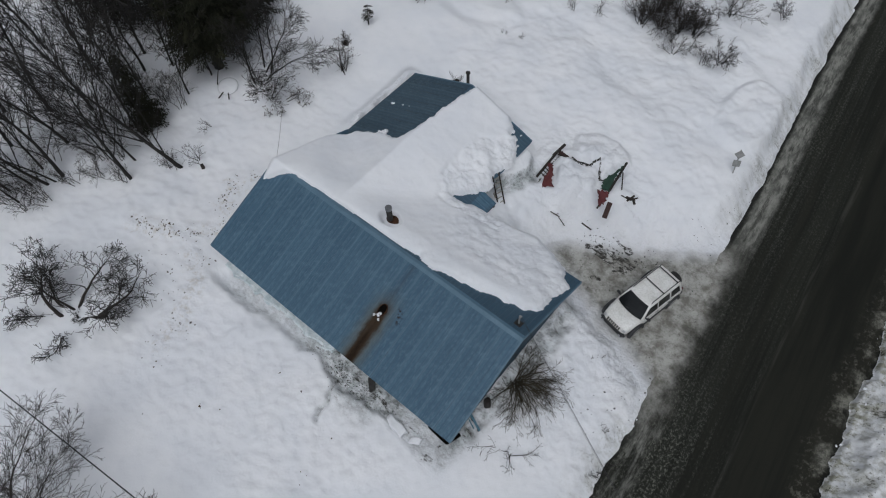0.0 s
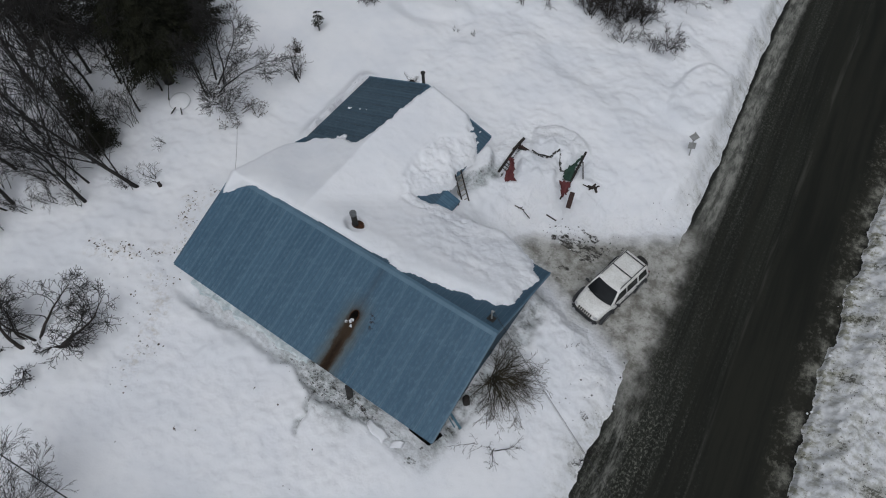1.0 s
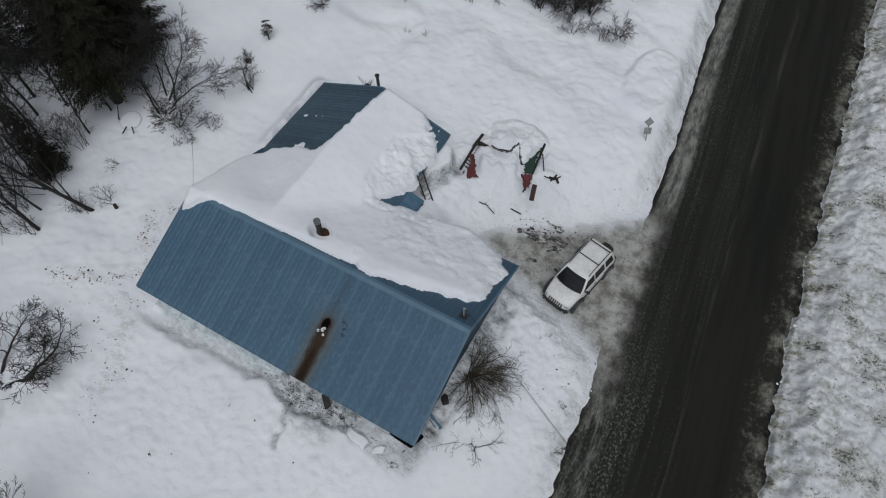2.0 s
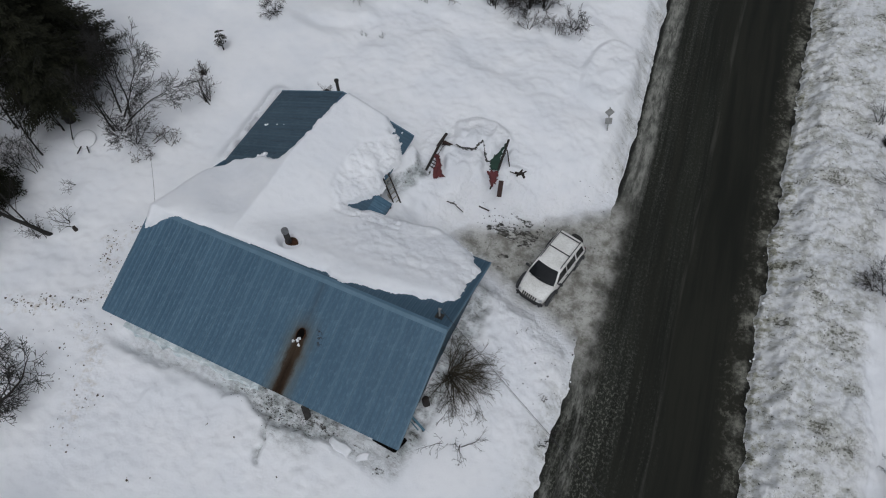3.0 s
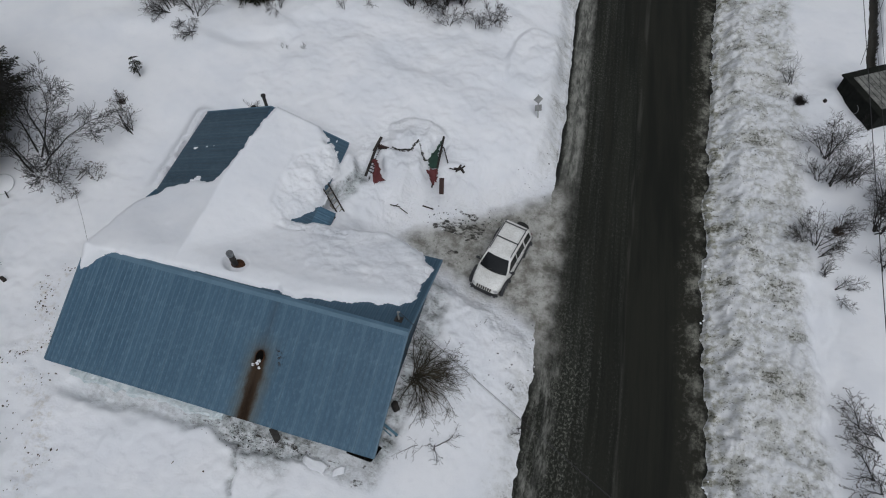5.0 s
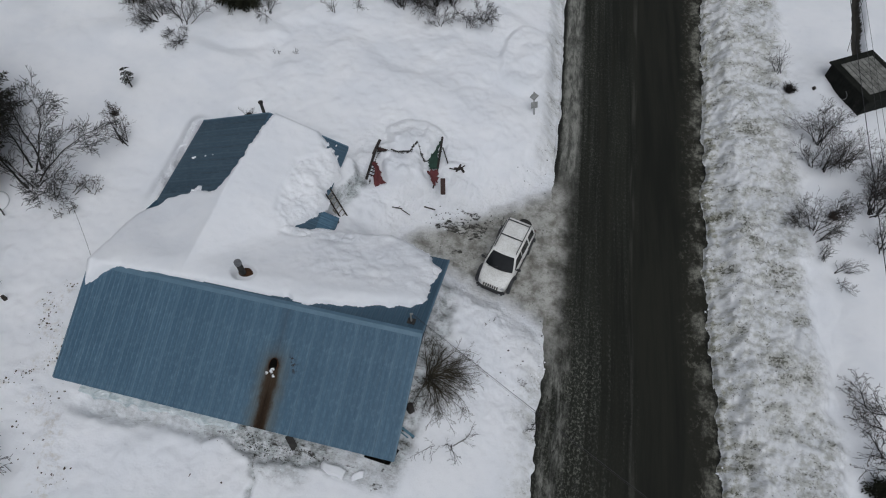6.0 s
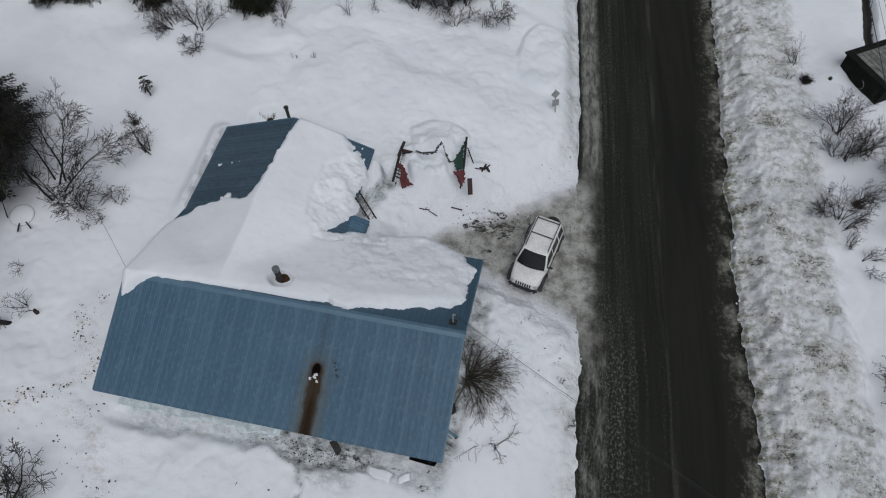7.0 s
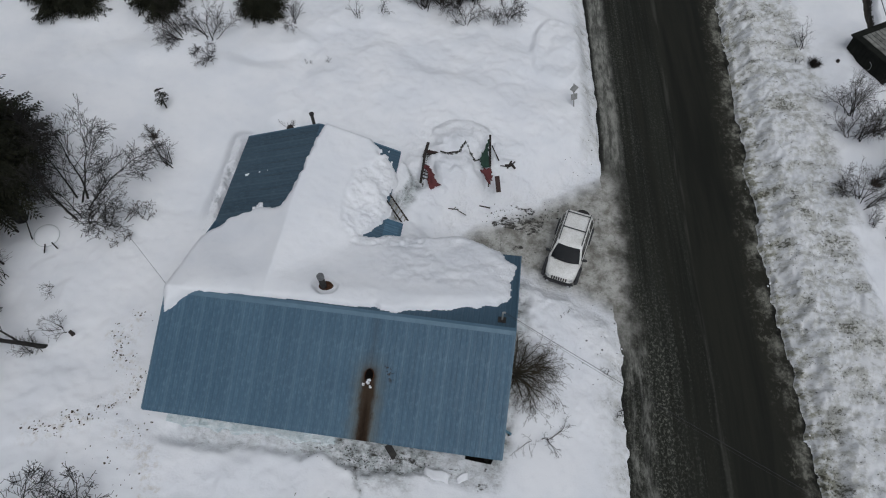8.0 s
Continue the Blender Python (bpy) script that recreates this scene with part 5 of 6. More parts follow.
def build_dish():
    x, y = -29.7, 15.4
    z = ground_at(x, y)
    dish = thing("satellite_dish", "old round satellite dish fallen in snow with its legs out", "satellite dish", at=(x, y, z))
    rings = []
    for r, h in ((0.05, 0.0), (0.3, 0.02), (0.55, 0.08), (0.735, 0.16), (0.75, 0.16), (0.75, 0.14), (0.55, 0.05), (0.05, -0.03)):
        rings.append([(r * math.cos(a), r * math.sin(a), h) for a in np.linspace(0, 2 * math.pi, 28, endpoint=False)])
    bowl = part("bowl", loft(rings), DISHPAINT, dish, smooth=True)
    bowl.matrix_basis = pose(0, 0, -0.04, 9, 7) @ Matrix.Diagonal((0.85, 0.85, 0.8, 1))
    rings = []
    for r, h in ((0.72, 0.10), (0.715, 0.155), (0.62, 0.165), (0.35, 0.17), (0.05, 0.17)):
        rings.append([(r * math.cos(a), r * math.sin(a), h + 0.01 * math.sin(3 * a)) for a in np.linspace(0, 2 * math.pi, 28, endpoint=False)])
    part("snow_fill", loft(rings), SNOW, bowl, "packed snow in the bowl", True)
    for a, b in (((0.12, -0.50, 0.02), (0.42, -1.05, 0.14)), ((0.42, -0.36, 0.02), (0.98, -0.72, 0.14))):
        part("leg", tube("leg", [a, b], 0.035, SOOT, 8), None, dish)


build_dish()


def build_shed():
    # lean-to across the road, with a dark rim round an old ribbed panel
    top = thing("shed", "small dark shed with a flat roof and pale ribbed panel", "shed", at=(13.65, 36.1, 0.55), turn=math.degrees(math.atan2(-2.8, 1.8)))
    ln, wd, h = 3.6, 3.1, 1.85
    for yy in (0.12, wd - 0.22):
        part("wall", box(ln - 0.3, 0.1, h + 0.6, pose(ln / 2, yy + 0.05, h / 2 - 0.3)), SHEDDARK, top)
    for xx in (0.15, ln - 0.25):
        part("wall", box(0.1, wd - 0.46, h + 0.6, pose(xx + 0.05, wd / 2, h / 2 - 0.3)), SHEDDARK, top)
    for k in range(11):
        part("wall_board", box(0.27, 0.03, h + 0.4, pose(0.35 + 0.3 * k, 0.10, h / 2 - 0.25)), SHEDDARK, top)
    roof = part("roof", box(ln, wd, 0.12, pose(ln / 2, wd / 2, h + 0.06), 0.02), SHEDDARK, top, "tarred roof edge")
    for k in range(7):
        part("ribbed_panel", box(ln - 0.95, 0.30, 0.03, pose(ln / 2, 0.58 + 0.325 * k, h + 0.14), 0.01), SHEDPANEL, roof, "pale weathered panel strip")
    part("hoop", tube("hoop", [(2.0 + 0.3 * math.cos(a), -0.05, 1.1 + 0.3 * math.sin(a)) for a in np.linspace(-1.5, 1.5, 12)], 0.015, SIGNPLATE, 6), None, top)


build_shed()


def cable(name, a, b, sag, r, label, group=""):
    pts = []
    for t in np.linspace(0, 1, 40):
        p = np.array(a) * (1 - t) + np.array(b) * t
        p[2] -= 4 * sag * t * (1 - t)
        pts.append(p)
    ob = part(name, tube(name, pts, r, CABLE, 6), None)
    tagged(ob, label, "cable", group)


cable("service_cable", (-5.9, 12.62, 5.42), (12.9, 2.6, 7.4), 0.35, 0.010, "thin black service cable from the roof mast")
cable("service_cable", (-5.9, 12.62, 5.30), (12.9, 2.9, 6.8), 0.55, 0.005, "thin grey telephone wire from the roof mast")
cable("power_line", (12.75, 75, 7.4), (13.0, -60, 7.4), 1.0, 0.020, "black overhead power line beside the road", "overhead lines")
cable("power_line", (13.2, 75, 7.4), (13.7, -60, 7.4), 1.0, 0.010, "black overhead power line beside the road", "overhead lines")
cable("power_line", (13.4, 75, 7.5), (14.0, -60, 7.5), 1.0, 0.010, "black overhead power line beside the road", "overhead lines")
cable("shed_cable", (14.4, 36.5, 3.1), (16.2, 47.0, 7.2), 0.2, 0.015, "black cable running to the dark shed")
cable("yard_cable", (-60, -8.2, 7.8), (30, 3.5, 7.8), 0.6, 0.022, "heavy black overhead cable across the yard")
cable("stay_wire", (-20.8, 12.1, 4.85), (-26.0, 16.4, ground_at(-26.0, 16.4)), 0.15, 0.007, "thin wire from the gable to the shrubs")


def lean_thing(name, label, category, lines):
    top = thing(name, label, category, at=(lines[0][1][0], lines[0][1][1], ground_at(lines[0][1][0], lines[0][1][1])))
    inv = top.matrix_world.inverted()
    for pname, a, b, w, h, mat in lines:
        ob = part(pname, beam(a, b, w, h, min(w, h) * 0.15), mat, top)
        ob.matrix_parent_inverse = inv


lean_thing("fallen_gutter_board", "dark wet board hanging below the eave", "board", [("plank", (-10.3, 7.42, 1.72), (-9.85, 6.95, 1.10), 0.30, 0.12, SOOT)])
lean_thing("dark_board", "short dark board frozen into the slush", "board", [("plank", (-14.15, 7.25, 1.2), (-13.4, 7.08, 1.16), 0.13, 0.08, SOOT), ("batten", (-13.5, 7.15, 1.2), (-13.3, 7.05, 1.15), 0.2, 0.06, DARKWOOD)])
lean_thing("buried_plank", "long plank edge showing through slush", "plank", [("plank", (-9.1 + 0.62 * k, 6.92 - 0.03 * k, 1.05), (-8.75 + 0.62 * k, 6.90 - 0.03 * k, 1.05), 0.035, 0.12, DARKWOOD) for k in range(6)])
lean_thing("buried_plank", "long plank edge showing through slush", "plank", [("plank", (-19.6 + 1.05 * k, 7.05 + 0.015 * k, 1.2), (-19.3 + 1.05 * k + 0.2 * (k % 3), 7.06 + 0.015 * k, 1.2), 0.03, 0.10, DARKWOOD) for k in range(6)])
# near-black braces stand in for the shadow and soil round the corner post
lean_thing("corner_post", "dark corner post under the eave with black bars for shadow and soil", "post", [("post", (-5.95, 7.5, 0.7), (-5.98, 7.42, 2.5), 0.2, 0.2, HOLE), ("brace", (-6.9, 7.52, 1.2), (-5.75, 7.42, 1.35), 0.20, 0.14, HOLE), ("brace", (-5.85, 7.42, 1.1), (-5.55, 8.05, 1.4), 0.18, 0.12, HOLE)])
lean_thing("blue_bench", "faded blue board bench beside the gable", "bench", [("seat", (-5.75, 9.05, 1.40), (-5.0, 8.75, 1.28), 0.11, 0.05, BLUEBOARD), ("leg", (-5.6, 8.99, 0.5), (-5.6, 8.99, 1.37), 0.08, 0.08, DARKWOOD), ("leg", (-5.1, 8.79, 0.5), (-5.1, 8.79, 1.27), 0.08, 0.08, DARKWOOD), ("brace", (-5.7, 8.85, 1.32), (-5.25, 8.66, 1.24), 0.05, 0.05, BLUEBOARD)])


def build_ice_blocks():
    rng = random.Random(58)
    spots = []
    x = -20.2
    while x < -13.4:
        ln = rng.uniform(0.45, 1.25)
        spots.append((x + ln / 2, 7.36 + rng.uniform(-0.08, 0.05), ln, rng.uniform(0.40, 0.62), rng.uniform(0.22, 0.34), rng.uniform(-12, 12)))
        x += ln * rng.uniform(0.72, 0.95)
    spots += [(-12.9, 7.3, 0.6, 0.4, 0.22, 14), (-8.0, 6.55, 1.15, 0.42, 0.14, -8), (-6.9, 6.6, 0.5, 0.3, 0.16, 20)]
    for x, y, ln, wd, ht, turn in spots:
        m = pose(x, y, ground_at(x, y - 0.1) + 0.04, rng.uniform(-12, 4), rng.uniform(-7, 7), turn)
        bm = box(ln, wd, ht)
        bmesh.ops.subdivide_edges(bm, edges=bm.edges, cuts=4, use_grid_fill=True)
        for v in bm.verts:
            q = Vector((v.co.x / ln * 2, v.co.y / wd * 2, v.co.z / ht * 2))
            shrink = 1 - 0.10 * max(0.0, q.length - 1.0)
            wave = Vector((math.sin(9 * v.co.y + x), math.sin(7 * v.co.x + y), math.sin(6 * v.co.x + 8 * v.co.y + x))) * 0.04
            v.co = m @ (v.co * shrink + wave + Vector((rng.uniform(-1, 1), rng.uniform(-1, 1), rng.uniform(-1, 1))) * 0.022)
        west = x < -12.5
        tagged(part("ice_block", bm, ICE if west else SNOW, smooth=not west), "bluish slab of ice fallen below the eave" if west else "white slab of snow fallen below the eave", "ice", "ice below the eave")


build_ice_blocks()


def tuft(name, label, at, count, height, seed, mat):
    """A clump of dead grass blades fanning out of the snow."""
    rng = np.random.RandomState(seed)
    z = ground_at(*at) - 0.05
    lines = []
    for _ in range(count):
        a, o = rng.rand() * 2 * math.pi, rng.uniform(0.1, 0.8)
        foot = np.array((at[0] + rng.normal(0, 0.12), at[1] + rng.normal(0, 0.12), z))
        d = np.array((o * math.cos(a), o * math.sin(a), 1.0)) * height * rng.uniform(0.5, 1.1)
        lines.append(([foot, foot + d * 0.5, foot + d * np.array((1.2, 1.2, 0.72))], [0.018, 0.013, 0.004], 3))
    tagged(part(name, raw(name, *tube_rows(lines), mat), None), label, "grass", "dead grass tufts")


tuft("grass_tuft", "dark tuft of dead grass at the berm's foot", (11.85, 34.72), 260, 0.55, 5, DARKWOOD)
tuft("grass_tuft", "dark clump of bent twigs in the snow", (-26.7, 22.55), 70, 0.4, 9, DARKWOOD)
tuft("grass_tuft", "brown tuft of dead grass among the shrubs", (13.86, 25.53), 120, 0.5, 6, DRYLEAF)
tuft("grass_tuft", "dark tuft of dead grass under the gable bush", (-5.15, 11.3), 60, 0.35, 7, MOSSTWIG)


def build_stump(x, y, r, h, label):
    z = ground_at(x, y)
    rng = random.Random(int(abs(x * 7 + y * 13)))
    rings = []
    for k, (rr, hh) in enumerate(((1.25, -0.3), (1.1, 0.05), (1.0, 0.5 * h), (0.95, h), (0.5, h + 0.02))):
        rings.append([(x + r * rr * (1 + 0.18 * math.sin(5 * a + k)) * math.cos(a), y + r * rr * (1 + 0.15 * math.cos(4 * a)) * math.sin(a), z + hh + rng.uniform(-0.03, 0.03)) for a in np.linspace(0, 2 * math.pi, 14, endpoint=False)])
    ob = part("stump", loft(rings), DARKWOOD, None, smooth=True)
    tagged(ob, label, "stump")


build_stump(-19.4, 24.75, 0.20, 0.15, "dark stump in a snow hollow behind the wing")
build_stump(13.2, 34.9, 0.10, 0.12, "dark stump poking from the snow")
build_stump(-5.5, 9.95, 0.16, 0.6, "black pipe stub beside the gable")
build_stump(-26.15, 10.45, 0.09, 0.30, "dark broken stump in the snow")


# ---- bare trees and shrubs ----
def grow(rng, p, d, length, radius, level, spec, out):
    n = max(3 if level < 2 else 2, int(length / spec["seg"]))
    pts, rad = [np.array(p, float)], [radius]
    d = np.array(d, float) / np.linalg.norm(d)
    step = length / n
    for i in range(n):
        d = d + rng.normal(0, spec["wander"] * (1 + 0.4 * level), 3) * math.sqrt(step)
        d[2] += spec["rise"] * step * (1 if level else spec.get("lift", 1))
        d /= np.linalg.norm(d)
        pts.append(pts[-1] + d * step)
        rad.append(max(radius * (1 - 0.9 * ((i + 1) / n) ** 0.8), spec["thin"]))
    out.append((pts, rad, 7 if radius > 0.05 else (4 if radius > 0.02 else 3), level))
    if level >= len(spec["kids"]):
        return
    kids = spec["kids"][level]
    first = spec["first"] if level == 0 else 0.15
    for k in range(kids):
        t = first + (1 - first) * (k + rng.rand()) / kids
        i = min(int(t * n), n - 1)
        base = pts[i] + (pts[i + 1] - pts[i]) * (t * n - i)
        along = pts[i + 1] - pts[i]
        along /= np.linalg.norm(along)
        side = np.cross(along, rng.normal(0, 1, 3))
        side /= np.linalg.norm(side) + 1e-9
        a = radians(rng.uniform(*spec["spread"]))
        way = along * math.cos(a) + side * math.sin(a)
        size = length * rng.uniform(*spec["ratio"]) * (1.15 - 0.65 * t)
        if size > 0.12:
            grow(rng, base, way, size, max(min(rad[i] * 0.55, radius * 0.40), spec["thin"]), level + 1, spec, out)


TREE = dict(seg=0.5, wander=0.08, rise=0.06, thin=0.010, kids=(17, 7, 4), spread=(14, 46), ratio=(0.36, 0.66), first=0.12)
FARTREE = dict(TREE, kids=(17, 7, 3), thin=0.012)
SHRUB = dict(seg=0.24, wander=0.24, rise=0.10, thin=0.0048, kids=(10, 7, 4), spread=(22, 55), ratio=(0.35, 0.6), first=0.25)
APPLE = dict(seg=0.22, wander=0.26, rise=0.08, thin=0.0055, kids=(10, 7, 5), spread=(28, 65), ratio=(0.36, 0.62), first=0.2)
ARCH = dict(seg=0.2, wander=0.24, rise=-0.85, lift=1.0, thin=0.0055, kids=(9, 5, 3), spread=(22, 60), ratio=(0.32, 0.58), first=0.2)
SPRIG = dict(seg=0.15, wander=0.30, rise=0.08, thin=0.0055, kids=(7, 4), spread=(25, 60), ratio=(0.35, 0.6), first=0.15)


def bare_plant(name, label, category, at, stems, spec, seed, group="", wood=None, twig=None, leaves=0):
    """stems: (dx, dy, direction, length, radius) from the foot."""
    rng = np.random.RandomState(seed)
    z = ground_at(*at) - 0.12
    top = thing(name, label, category, group, at=(at[0], at[1], z))
    fine = []
    for dx, dy, way, length, radius in stems:
        lines = []
        grow(rng, (dx, dy, 0), way, length, radius, 0, spec, lines)
        part("trunk" if category == "tree" else "stem", raw("trunk", *tube_rows([l[:3] for l in lines if l[3] == 0]), wood or BARK), None, top, smooth=True)
        fine += lines
    crown = part("crown", raw("crown", *tube_rows([l[:3] for l in fine if l[3] > 0]), twig or (BARK if category == "tree" else TWIG)), None, top)
    tagged(crown, kind="stuff")
    if leaves:
        verts, faces = [], []
        tips = [l[0][-1] for l in fine if l[3] >= len(spec["kids"]) - 1]
        for _ in range(leaves):
            c = tips[rng.randint(len(tips))] + rng.normal(0, 0.05, 3)
            u, v = rng.normal(0, 1, 3), rng.normal(0, 1, 3)
            u *= 0.05 / np.linalg.norm(u)
            v *= 0.035 / np.linalg.norm(v)
            k = len(verts)
            verts += [c - u, c + v, c + u, c - v]
            faces.append((k, k + 1, k + 2, k + 3))
        tagged(part("foliage", raw("foliage", verts, faces, DRYLEAF), None, top, "withered brown leaves"), kind="stuff")
    return top


# leaning trees at the wood's edge
for k, (at, way, ln, r) in enumerate((  # foot, lean, length, radius
        ((-27.1, 9.7), (-0.75, -0.42, 0.95), 9.0, 0.15), ((-28.5, 7.35), (-0.42, -0.12, 1.0), 8.5, 0.13), ((-31.55, 5.05), (-0.25, -0.10, 1.0), 8.5, 0.14),
        ((-31.6, 4.2), (-0.5, -0.45, 1.0), 7.5, 0.11), ((-30.7, 9.75), (-0.25, 0.0, 1.0), 8.0, 0.09), ((-31.1, 13.5), (-0.1, 0.05, 1.0), 7.0, 0.07),
        ((-33.4, 6.6), (-0.2, -0.1, 1.0), 8.5, 0.12), ((-34.5, 9.0), (-0.1, 0.05, 1.0), 9.0, 0.12), ((-33.2, 11.8), (-0.12, 0.1, 1.0), 8.0, 0.10), ((-35.8, 4.4), (-0.3, -0.1, 1.0), 8.0, 0.12),
        ((-36.5, 7.4), (-0.1, 0.0, 1.0), 9.0, 0.12), ((-37.5, 11.0), (0.0, 0.1, 1.0), 9.5, 0.13), ((-36.2, 14.0), (0.05, 0.0, 1.0), 9.0, 0.12), ((-33.0, 2.6), (-0.3, -0.3, 1.0), 6.0, 0.09),
        ((-38.5, 5.6), (-0.1, 0.0, 1.0), 8.5, 0.12), ((-41.5, 10.2), (0.0, 0.0, 1.0), 9.0, 0.12), ((-35.2, 11.4), (0.1, 0.05, 1.0), 7.5, 0.09), ((-33.8, 14.4), (0.0, 0.1, 1.0), 7.0, 0.08), ((-38.6, 13.4), (0.05, 0.0, 1.0), 8.5, 0.11), ((-43.0, 6.5), (0.0, 0.1, 1.0), 8.5, 0.12), ((-32.6, 8.6), (-0.15, 0.1, 1.0), 7.0, 0.08), ((-39.5, 8.0), (0.0, 0.1, 1.0), 9.5, 0.13), ((-40.5, 13.0), (0.0, 0.1, 1.0), 9.5, 0.13), ((-34.8, 13.0), (0.0, 0.0, 1.0), 8.5, 0.10),
        ((-32.3, 3.6), (-0.55, -0.2, 1.0), 6.0, 0.09), ((-32.9, 4.6), (-0.4, 0.0, 1.0), 6.5, 0.08), ((-31.9, 2.5), (-0.6, -0.3, 0.9), 5.0, 0.07), ((-31.4, 4.6), (-0.7, -0.5, 0.9), 5.5, 0.07), ((-29.3, 8.3), (-0.6, -0.2, 1.0), 6.5, 0.08))):
    bare_plant("bare_tree", "leafless dark grey tree leaning out of the snow" if k < 4 else "leafless slender grey tree standing in deep snow", "tree", at, [(0, 0, way, ln, 0.85 * r)], TREE if k < 7 else FARTREE, 100 + k, "bare trees at the wood's edge")

# undergrowth below them
under_rng = random.Random(77)
for k in range(9):
    x, y = under_rng.uniform(-39, -29.5), under_rng.uniform(3.2, 15.5)
    stems = [(0.25 * under_rng.uniform(-1, 1), 0.25 * under_rng.uniform(-1, 1), (under_rng.uniform(-0.6, 0.4), under_rng.uniform(-0.5, 0.5), 1.0), under_rng.uniform(1.6, 3.4), 0.025) for _ in range(5)]
    bare_plant("shrub", "leafless undergrowth between the bare trees", "shrub", (x, y), stems, dict(SHRUB, kids=(7, 5, 3)), 600 + k, "undergrowth in the wood")

shrub_spots = [(-31.6, 11.9, 2.6), (-30.2, 9.4, 2.4), (-31.3, 8.4, 2.4), (-27.4, 9.35, 1.4), (-28.7, 7.1, 1.5), (-30.6, 12.6, 2.2), (-32.4, 10.6, 2.8), (-29.9, 6.4, 1.8), (-32.0, 4.0, 1.8), (-31.8, 3.2, 2.2), (-31.2, 2.6, 2.2), (-32.4, 2.2, 2.2), (-30.6, 3.6, 1.6), (-30.4, 5.2, 1.5), (-32.6, 5.4, 2.2), (-30.0, 8.0, 2.0)]
for k, (x, y, h) in enumerate(shrub_spots):
    stems = [(0.25 * under_rng.uniform(-1, 1), 0.25 * under_rng.uniform(-1, 1), (under_rng.uniform(-0.7, 0.5), under_rng.uniform(-0.6, 0.6), 1.0), h * under_rng.uniform(0.7, 1.1), 0.022) for _ in range(6)]
    bare_plant("shrub", "leafless undergrowth between the bare trees", "shrub", (x, y), stems, dict(SHRUB, kids=(8, 5, 3)), 640 + k, "undergrowth in the wood")

# multi-stemmed bush tree beside the spruce
bare_plant("bare_tree", "leafless multi-stemmed tree beside the tall spruce", "tree", (-28.6, 16.6), [(0, 0, (-0.7, 0.3, 1), 5.6, 0.07), (0.0, 1.3, (-0.1, 0.4, 1), 5.4, 0.065), (-0.3, 1.0, (0.3, 0.5, 1), 5.2, 0.06), (0.2, 0.6, (0.85, 0.4, 1), 5.0, 0.055), (-0.5, 1.2, (-0.5, 0.6, 1), 5.4, 0.06), (0.3, 0.3, (0.9, 0.1, 0.9), 4.2, 0.045), (0.35, 0.0, (1.15, -0.05, 0.7), 4.0, 0.04), (0.1, 0.2, (0.45, -0.1, 1), 4.6, 0.05)], dict(SHRUB, kids=(15, 8, 4), thin=0.0085, ratio=(0.36, 0.58), wander=0.16, spread=(22, 54), first=0.2), 140)
bare_plant("bare_tree", "leafless forked tree under the spruce", "tree", (-31.3, 15.4), [(0, 0, (-0.2, 0.1, 1), 4.5, 0.06), (-0.5, 0.2, (-0.3, 0.0, 1), 4.2, 0.05), (0.9, -0.3, (0.0, 0.1, 1), 3.6, 0.045)], SHRUB, 141)

# gnarled fruit tree and the tree by the heavy cable
def aim(r, u, z):
    return (0.82 * r - 0.57 * u, 0.57 * r + 0.82 * u, z)


bare_plant("fruit_tree", "gnarled leafless fruit tree half buried in snow", "tree", (-23.2, 0.6), [
    (0.45, 0.55, aim(-1.0, 0.0, 0.2), 1.2, 0.14), (-0.6, 0.1, aim(0.15, 1.0, 0.75), 3.3, 0.10), (-0.55, 0.05, aim(-0.75, 0.8, 0.7), 3.2, 0.08), (0.45, 0.55, aim(1.0, 0.45, 0.55), 3.3, 0.11), (0.5, 0.6, aim(0.9, -0.1, 0.5), 2.6, 0.07), (0.4, 0.5, aim(0.5, 0.7, 0.8), 2.4, 0.06),
    (-0.5, -0.4, aim(-1.0, 0.15, 0.35), 3.4, 0.13), (-0.9, -0.7, aim(0.45, -0.9, 0.25), 2.3, 0.07), (-0.9, -0.6, aim(-0.7, -0.5, 0.3), 2.2, 0.06), (-0.7, 0.0, aim(-1.0, 0.25, 0.5), 4.0, 0.08)], dict(APPLE, kids=(11, 7, 4), spread=(30, 80), ratio=(0.42, 0.72), rise=0.02, thin=0.0105, first=0.3), 153, wood=DARKWOOD, twig=BARK)
bare_plant("bare_tree", "leafless spreading tree beside the heavy cable", "tree", (-17.2, -6.9), [(0.3, 0, aim(1.0, 0.15, 0.6), 7.4, 0.08), (0, 0, aim(0.1, 0.3, 1), 5.2, 0.10), (0.1, 0.1, aim(0.6, 0.6, 0.9), 5.6, 0.07), (-0.1, 0.1, aim(0.0, 0.9, 0.9), 5.2, 0.07), (0.1, 0.0, aim(0.9, -0.3, 0.8), 5.4, 0.07), (0.2, 0.2, aim(0.35, 0.9, 0.8), 4.8, 0.05), (0.2, 0.2, aim(0.8, 0.35, 0.7), 6.6, 0.05)], dict(SHRUB, kids=(15, 9, 5), thin=0.0055, spread=(18, 45)), 151, wood=DARKWOOD, twig=TWIG)

# arching bush at the gable
stems = []
for k in range(34):
    a = radians(-80 + 165 * k / 33 + 9 * math.sin(5 * k))
    stems.append((0.14 * math.cos(k), 0.14 * math.sin(k), (0.62 * math.cos(a), 0.62 * math.sin(a), 0.9), 2.0 + 1.0 * ((k * 7) % 5) / 5, 0.034))
bare_plant("bush", "mossy bare bush with arching stems beside the gable", "bush", (-5.12, 11.6), stems, ARCH, 160, twig=MOSSTWIG, wood=MOSSTWIG)


